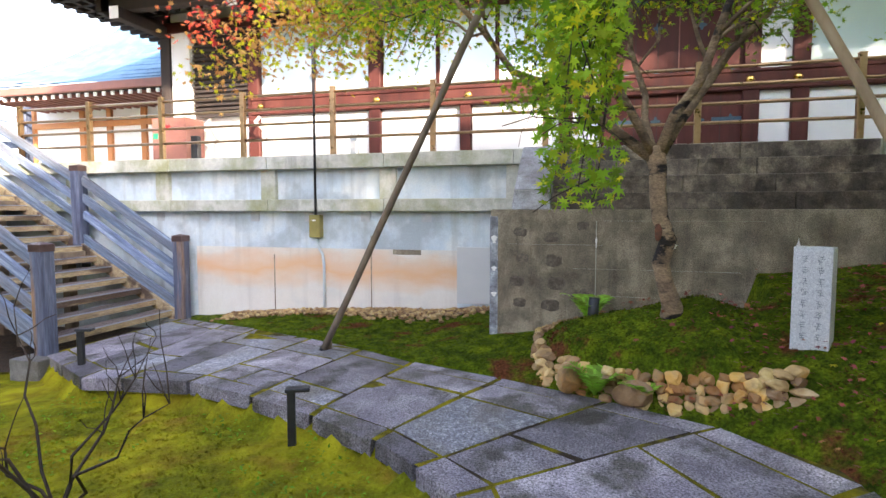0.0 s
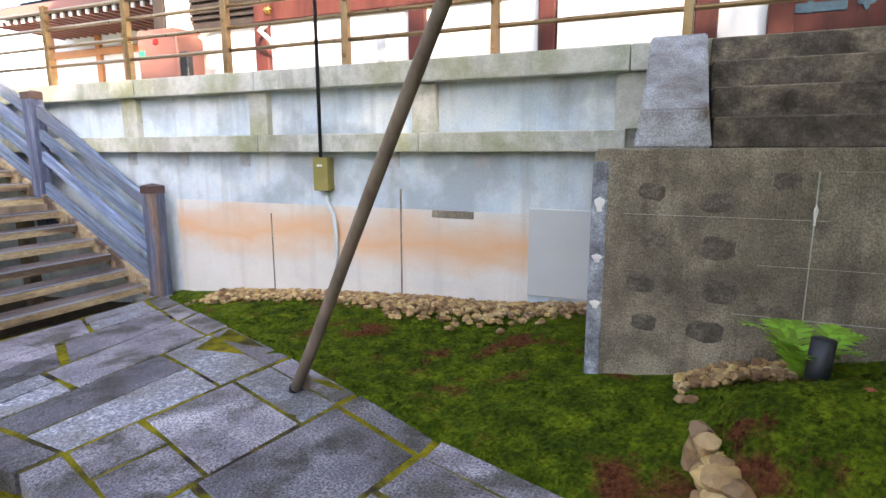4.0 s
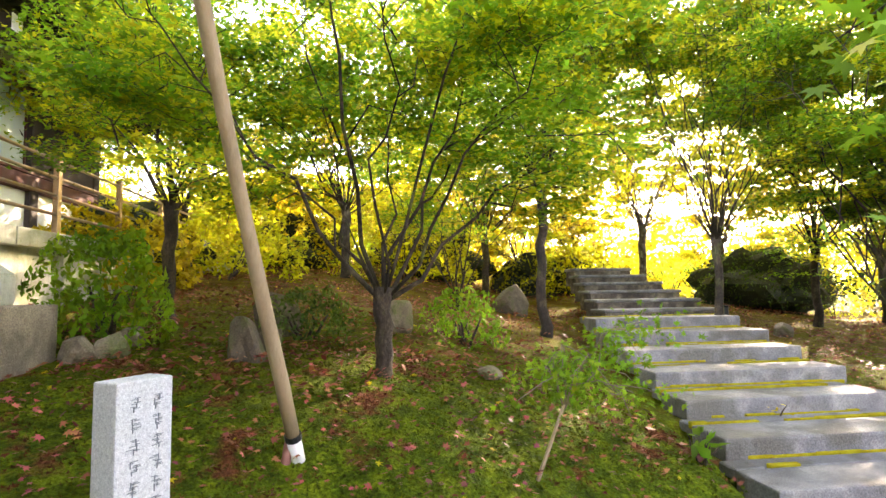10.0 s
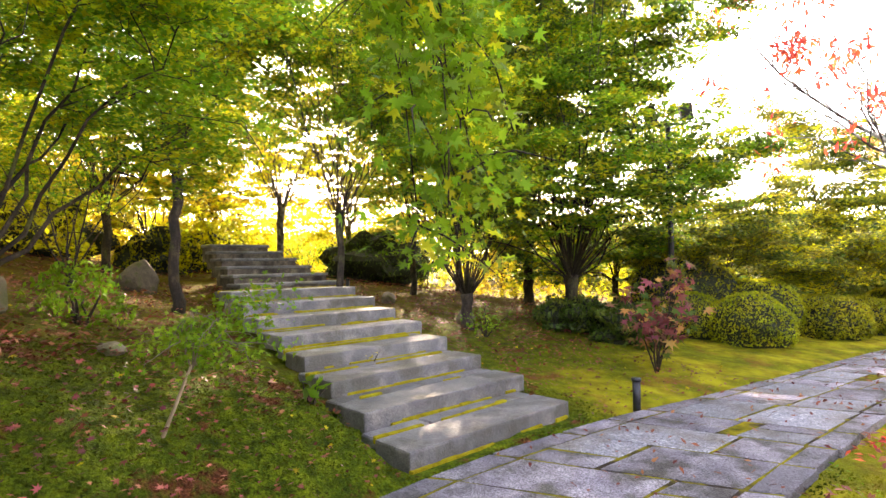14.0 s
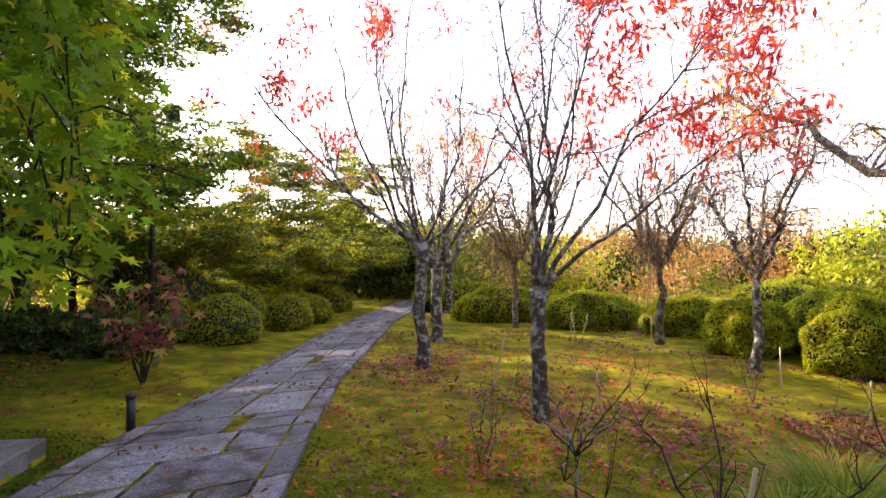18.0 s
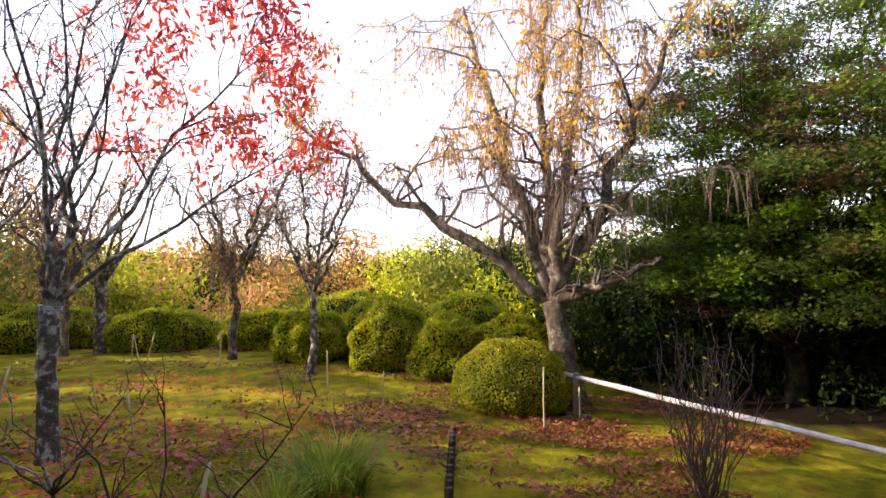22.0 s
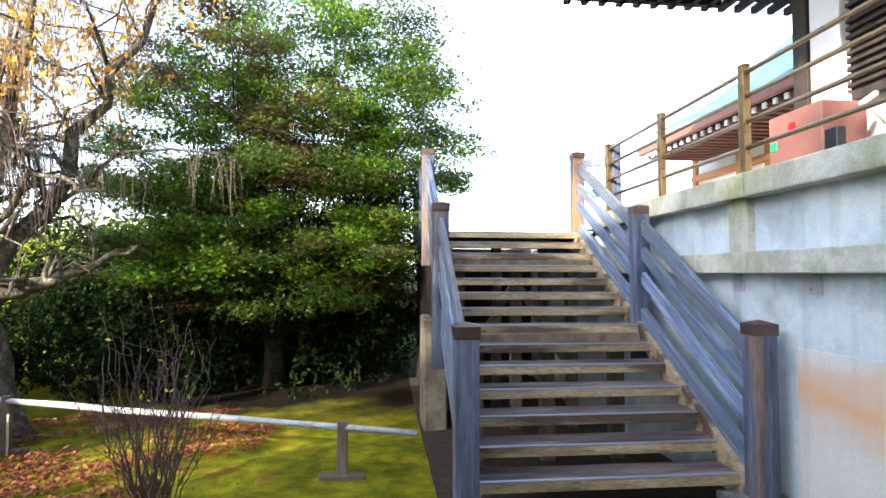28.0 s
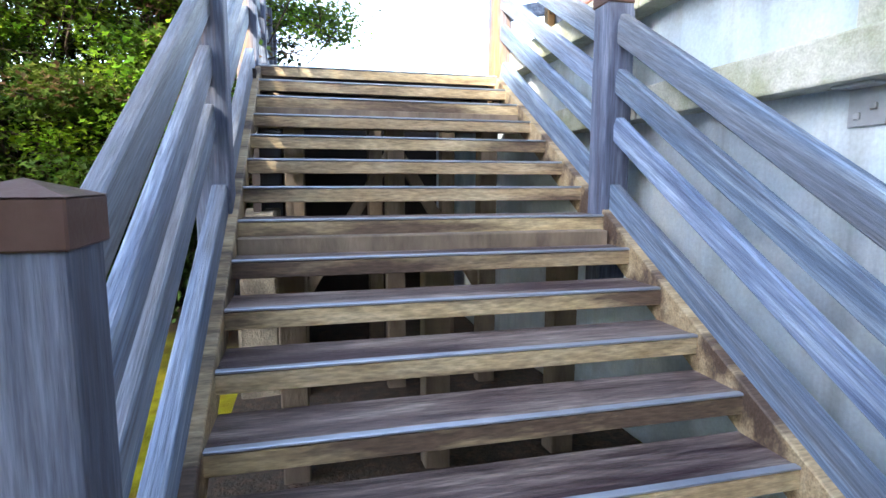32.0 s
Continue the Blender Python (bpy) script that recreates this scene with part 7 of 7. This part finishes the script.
stone("garden_rock", "pale pointed rock in the leafy moss", 3.98, 4.72, (0.2, 0.14, 0.3), 301, 0.5)
stone("garden_rock", "brown boulder in the leafy moss", 4.15, 4.55, (0.15, 0.12, 0.17), 302)
stone("garden_rock", "ochre rock at the foot of the bank", 3.82, 5.7, (0.17, 0.12, 0.15), 303)
stone("garden_rock", "ochre rock at the foot of the bank", 3.62, 5.86, (0.15, 0.12, 0.16), 304, 1.0)
stone("garden_rock", "ochre rock at the foot of the bank", 4.25, 5.75, (0.13, 0.12, 0.12), 305, 2.0)
stone("garden_rock", "flat grey stone in the moss", 4.4, 2.55, (0.17, 0.12, 0.08), 306)
stone("garden_rock", "small grey stone beside the steps", 8.1, -3.5, (0.22, 0.16, 0.18), 307)
stone("garden_rock", "dark mossy boulder in the undergrowth", 5.6, 3.4, (0.3, 0.25, 0.3), 308)
stone("garden_rock", "brown boulder in the undergrowth", 5.0, 4.6, (0.3, 0.25, 0.35), 309)
stone("garden_rock", "dark boulder in the wood", 10.2, 0.9, (0.4, 0.35, 0.45), 310)
stone("garden_rock", "pale rock beside the upper steps", 11.0, -3.2, (0.4, 0.3, 0.25), 311)
stone("garden_rock", "dark stone at the foot of a maple", 5.55, -3.35, (0.2, 0.16, 0.25), 312)


def rubble_edge():
    t = thing("rubble_edging", "low edging of stacked ochre and grey rubble stones", "stone edging")
    rng = random.Random(7)
    pts = ROCK_LINE
    s = np.r_[0, np.cumsum(np.linalg.norm(np.diff(pts, axis=0), axis=1))]
    d = 0.05
    while d < s[-1] - 0.02:
        x, y = np.interp(d, s, pts[:, 0]), np.interp(d, s, pts[:, 1])
        w = rng.uniform(0.038, 0.075)
        base = gz(x, y - 0.16)
        for row in range(4):
            r = (w * rng.uniform(0.75, 1.2), rng.uniform(0.05, 0.08), rng.uniform(0.036, 0.06))
            xx, yy = x + rng.uniform(-0.03, 0.03), y - 0.11 + 0.04 * row + rng.uniform(-0.02, 0.02)
            stone("rubble_stone", "", xx, yy, r, rng.uniform(0, 90), rng.uniform(-0.6, 0.6), 0.3, None, base + row * 0.062 - 0.015, t)
        d += w * 1.4
    for x, y, r, z in ((-0.42, 5.12, (0.12, 0.1, 0.16), 0.2), (-0.15, 4.55, (0.13, 0.1, 0.13), 0.22), (0.3, 4.33, (0.16, 0.1, 0.1), 0.2)):
        stone("rubble_stone", "", x, y, r, rng.uniform(0, 90), rng.uniform(-1, 1), 0.2, None, z, t)


rubble_edge()


def gravel_strip():
    rng = np.random.default_rng(41)
    protos = [stone_mesh("pebble", (1, 1, 0.7), 400 + k, M["gravel"], 1) for k in range(5)]
    V, Fc = [], []
    for i in range(2600):
        x = rng.uniform(-5.3, -1.1)
        w = 0.28 + 0.1 * math.sin(x * 2)
        y = 7.40 - abs(rng.normal(0, 0.5)) * w * 1.3
        if i > 2380:
            x, y = rng.uniform(-0.55, 0.05), 5.95 - abs(rng.normal(0, 0.16))
        z = gz(x, y) + 0.012 + rng.uniform(0, 0.03)
        s, a = rng.uniform(0.017, 0.045), rng.uniform(0, 6.28)
        me = protos[i % 5]
        b = len(V)
        for v in me.vertices:
            V.append((x + s * (v.co.x * math.cos(a) - v.co.y * math.sin(a)), y + s * (v.co.x * math.sin(a) + v.co.y * math.cos(a)), z + s * v.co.z))
        Fc += [tuple(b + q for q in p.vertices) for p in me.polygons]
    ob = part("gravel_strip", mesh_of("gravel_strip", V, Fc, M["gravel"]), M["gravel"])
    tagged(ob, "strip of loose ochre gravel along the foot of the wall", "gravel", kind="stuff")


gravel_strip()
pot = thing("pipe_stub", "dark grey pipe stub beside the fern", "pipe")
rod("tube", (0.0, 5.5, gz(0.0, 5.5) - 0.1), (0.02, 5.5, gz(0.0, 5.5) + 0.2), 0.05, 0.05, M["metal"], pot, sides=14)


# ---------------------------------------------------------------- fallen leaves and moss tufts
def fallen():
    rng = np.random.default_rng(51)

    def scatter(name, label, n, area, size, mt, keep, shape=STAR):
        x, y = rng.uniform(area[0], area[1], n), rng.uniform(area[2], area[3], n)
        k = keep(x, y)
        x, y = x[k], y[k]
        z = np.maximum(ground_z(x, y), np.where(inside_poly(x, y, PATH_POLY), path_z(x, y), -9)) + np.where(inside_poly(x, y, PATH_POLY), 0.008, 0.05) + rng.uniform(0, 0.02, len(x))
        z = z + np.array([max(0, noise.noise((a * 1.7, b * 1.7, 0)) * 0.03) for a, b in zip(x, y)])
        ob = part(name, leaves(name, np.stack([x, y, z], 1), size, shape, mt, 0.82, rng), mt)
        tagged(ob, label, "leaves", kind="stuff")

    def clump(x, y):
        return np.sin(x * 2.1 + 1) * np.sin(y * 1.7) + 0.5 * np.sin(x * 5 + y * 4)

    wood = lambda x, y: ~inside_poly(x, y, PATH_POLY) & inside_poly(x, y, EAST_POLY) & ~((x < 3.7) & (y > 5.9)) & ~((np.abs(y) < 1.2) & (x > 1.7) & (x < 7.5))
    scatter("fallen_leaves", "brown and red fallen leaves on the mossy hill", 9000, (-0.4, 9, -4, 7), 0.07, LEAF["litter"], lambda x, y: wood(x, y) & (x + rng.uniform(-1, 1, len(x)) > 0.6))
    scatter("fallen_leaves", "brown leaf litter under the trees", 20000, (3.0, 18, -9, 10), 0.09, LEAF["litter"], lambda x, y: wood(x, y) & (clump(x, y) > -0.3), OVAL)
    scatter("fallen_leaves", "yellow fallen leaves on the hill", 500, (0.5, 12, -7, 7), 0.07, LEAF["yellow"], wood)
    scatter("fallen_leaves", "red fallen leaves on the lawn", 13000, (-9, 0.5, -9, 2.5), 0.085, LEAF["litter"], lambda x, y: ~inside_poly(x, y, PATH_POLY) & (clump(x, y) > 0.1), OVAL)
    scatter("fallen_leaves", "bright red fallen leaves on the lawn", 3000, (-6, -0.3, -6, 1.0), 0.075, LEAF["red"], lambda x, y: ~inside_poly(x, y, PATH_POLY) & (clump(x + 1, y) > 0.0), OVAL)
    scatter("fallen_leaves", "red-brown leaves lying on the paving", 1600, (-2.5, 2, -13, 2), 0.07, LEAF["litter"], lambda x, y: inside_poly(x, y, PATH_POLY) & (y < 0.5), OVAL)
    scatter("fallen_leaves", "brown leaves under the cherry", 20000, (-11, -5.5, -2, 3), 0.07, LEAF["litter"], lambda x, y: clump(x + 2, y) > -0.1, OVAL)
    scatter("fallen_leaves", "drift of wine-red fallen leaves under the bare trees", 9000, (-6.5, -0.5, -6.5, 0.3), 0.08, LEAF["wine"], lambda x, y: ~inside_poly(x, y, PATH_POLY) & (np.exp(-((x + 3.4) / 1.3) ** 2 - ((y + 1.6) / 1.2) ** 2) + np.exp(-((x + 1.6) / 0.9) ** 2 - ((y + 4.6) / 1.6) ** 2) > rng.random(len(x))), OVAL)
    scatter("fallen_leaves", "wine-red leaves on the moss by the stele", 900, (0.9, 4.5, 2.2, 5.8), 0.07, LEAF["wine"], wood)
    scatter("clover", "low green clover on the lawn", 11000, (-7.5, -0.3, -3, 4.2), 0.04, LEAF["maple"], lambda x, y: ~inside_poly(x, y, PATH_POLY) & (clump(x * 1.6, y * 1.6) > 0.2), OVAL)
    # moss tufts give the near ground its nap
    n = 64000
    x, y = rng.uniform(-4.5, 4.6, n), rng.uniform(-1.5, 7.2, n)
    k = ~inside_poly(x, y, PATH_POLY) & ~((x > -1.1) & (x < 3.65) & (y > 5.95)) & ~((np.abs(y) < 1.15) & (x > 1.75))
    x, y = x[k], y[k]
    z = ground_z(x, y) + np.array([noise.noise((a * 1.7, b * 1.7, 0)) * 0.03 + noise.noise((a * 6, b * 6, 3)) * 0.014 for a, b in zip(x, y)]) + 0.004
    for nm, sel, mt in (("moss_tufts", x > -0.4, M["moss"]), ("moss_tufts", x <= -0.4, moss_ground)):
        ob = part(nm, leaves(nm, np.stack([x, y, z], 1)[sel], 0.032, TRI, mt, 0.25, rng, -0.6), mt)
        tagged(ob, "short mossy nap on the garden ground", "moss", kind="stuff")


fallen()


# ---------------------------------------------------------------- far woods
def far_woods():
    rng = np.random.default_rng(61)
    # near-black clumps paint the shadow gaps between the lighter trees
    groups = [("far_woods", "distant green and ochre treeline beyond the lawn", 150, (-40, -3), (-44, -15), ("far", "shrub", "shade_leaf", "orange"), 2.0, 4.4),
              ("far_woods", "distant green treeline west of the garden", 130, (-46, -18), (-16, 0), ("shrub", "far", "shade_leaf"), 2.0, 4.2),
              ("far_woods", "green and ochre wood south of the hill", 190, (-5, 24), (-38, -19), ("far", "maple_dark", "far", "shade_leaf"), 2.4, 4.6),
              # added behind the maple only to keep light out of the hollow
              ("far_woods", "dark foliage added behind the maple to close off light", 40, (-19, -15.5), (-2, 3.6), ("shade_leaf", "maple_dark"), 1.5, 3.6),
              ("far_woods", "wood on top of the hill", 250, (24, 58), (-32, 40), ("yellow", "maple_lit", "maple"), 3.0, 6.5)]
    for name, label, n, xr, yr, leaf, h0, h1 in groups:
        C = [[] for _ in leaf]
        for _ in range(n):
            x, y = rng.uniform(*xr), rng.uniform(*yr)
            z, h = gz(x, y), rng.uniform(h0, h1)
            kind = int(rng.integers(len(leaf)))
            for _ in range(7):
                c = np.array([x, y, z + h * rng.uniform(0.1, 0.9)]) + rng.normal(0, 1, 3) * np.array([0.9, 0.9, 0.2])
                C[kind].append(c + rng.normal(0, 1, (130, 3)) * np.array([0.62, 0.62, 0.3]))
        t = thing(name, label, "woods", kind="stuff")
        for lf, c in zip(leaf, C):
            part("foliage", leaves("foliage", np.vstack(c), 0.26, OVAL, LEAF[lf], 0.45, rng), LEAF[lf], t)


far_woods()


# ---------------------------------------------------------------- paving slabs
def paving():
    pv = thing("pavement", "stone paved garden path of grey slabs with mossy joints", "path", kind="structure")
    rng = random.Random(11)
    # arc length along the middle of the path
    mid = (LEFT + RIGHT) / 2
    seg = np.linalg.norm(np.diff(mid, axis=0), axis=1)
    s = np.r_[0, np.cumsum(seg)]

    def at(t, u):
        l = np.array([np.interp(t, s, LEFT[:, k]) for k in (0, 1)])
        r = np.array([np.interp(t, s, RIGHT[:, k]) for k in (0, 1)])
        return l + (r - l) * u

    # bed of moss that shows in the joints
    ts, us = np.linspace(0, s[-1], 260), np.linspace(0.012, 0.988, 14)
    V = [(*p, float(path_z(*p)) - 0.005) for p in (at(a, u) for a in ts for u in us)]
    Fc = [(i * 14 + k, i * 14 + k + 1, (i + 1) * 14 + k + 1, (i + 1) * 14 + k) for i in range(259) for k in range(13)]
    part("joint_bed", mesh_of("joint_bed", V, Fc, M["bed"]), M["bed"], pv, "yellow-green moss in the joints")

    def slab(t0, t1, u0, u1, name, material, dz=0.0):
        g = 0.014
        c = [at(t0, u0), at(t1, u0), at(t1, u1), at(t0, u1)]
        m = sum(c) / 4
        q = []
        for p in c:
            d = p - m
            q.append(p - d / np.linalg.norm(d) * g * 1.4 + np.array([rng.uniform(-0.012, 0.012), rng.uniform(-0.012, 0.012)]))
        z = [float(path_z(*p)) + dz + rng.uniform(-0.004, 0.004) for p in q]
        e = 0.012
        inner = [p - (p - m) / np.linalg.norm(p - m) * e for p in q]
        V = [(*p, zz - 0.12) for p, zz in zip(q, z)] + [(*p, zz - 0.009) for p, zz in zip(q, z)] + [(*p, zz) for p, zz in zip(inner, z)]
        Fc = []
        for b in (0, 4):
            for k in range(4):
                Fc.append((b + k, b + (k + 1) % 4, b + 4 + (k + 1) % 4, b + 4 + k))
        Fc.append((8, 9, 10, 11))
        me = mesh_of(name, V, Fc, material)
        bm = bmesh.new()
        bm.from_mesh(me)
        bmesh.ops.recalc_face_normals(bm, faces=bm.faces[:])
        bm.to_mesh(me)
        bm.free()
        part(name, me, material, pv)

    t = 0.05
    total = s[-1] - 0.1
    while t < total:
        far = t > 17
        ln = rng.uniform(0.55, 0.95) * (2.0 if far else 1.0)
        t1 = min(total, t + ln)
        # borders run on their own rhythm: two stones to a row at times
        for u0, u1 in ((0.0, 0.12), (0.89, 1.0)):
            slab(t, t1, u0, u1, "border_stone", M["slab"])
        k = rng.choice((2, 2, 3))
        cuts = [0.12] + sorted(rng.uniform(0.3, 0.75) for _ in range(k - 1)) + [0.89]
        for a, b in zip(cuts, cuts[1:]):
            if b - a < 0.12:
                continue
            if rng.random() < 0.35 and b - a > 0.2 and not far:
                m = t + (t1 - t) * rng.uniform(0.35, 0.65)
                slab(t, m, a, b, "paving_slab", rng.choice((M["slab"], M["slab_rough"])))
                slab(m, t1, a, b, "paving_slab", rng.choice((M["slab"], M["slab_rough"])))
            else:
                slab(t, t1, a, b, "paving_slab", rng.choice((M["slab"], M["slab"], M["slab_rough"])))
        t = t1


paving()
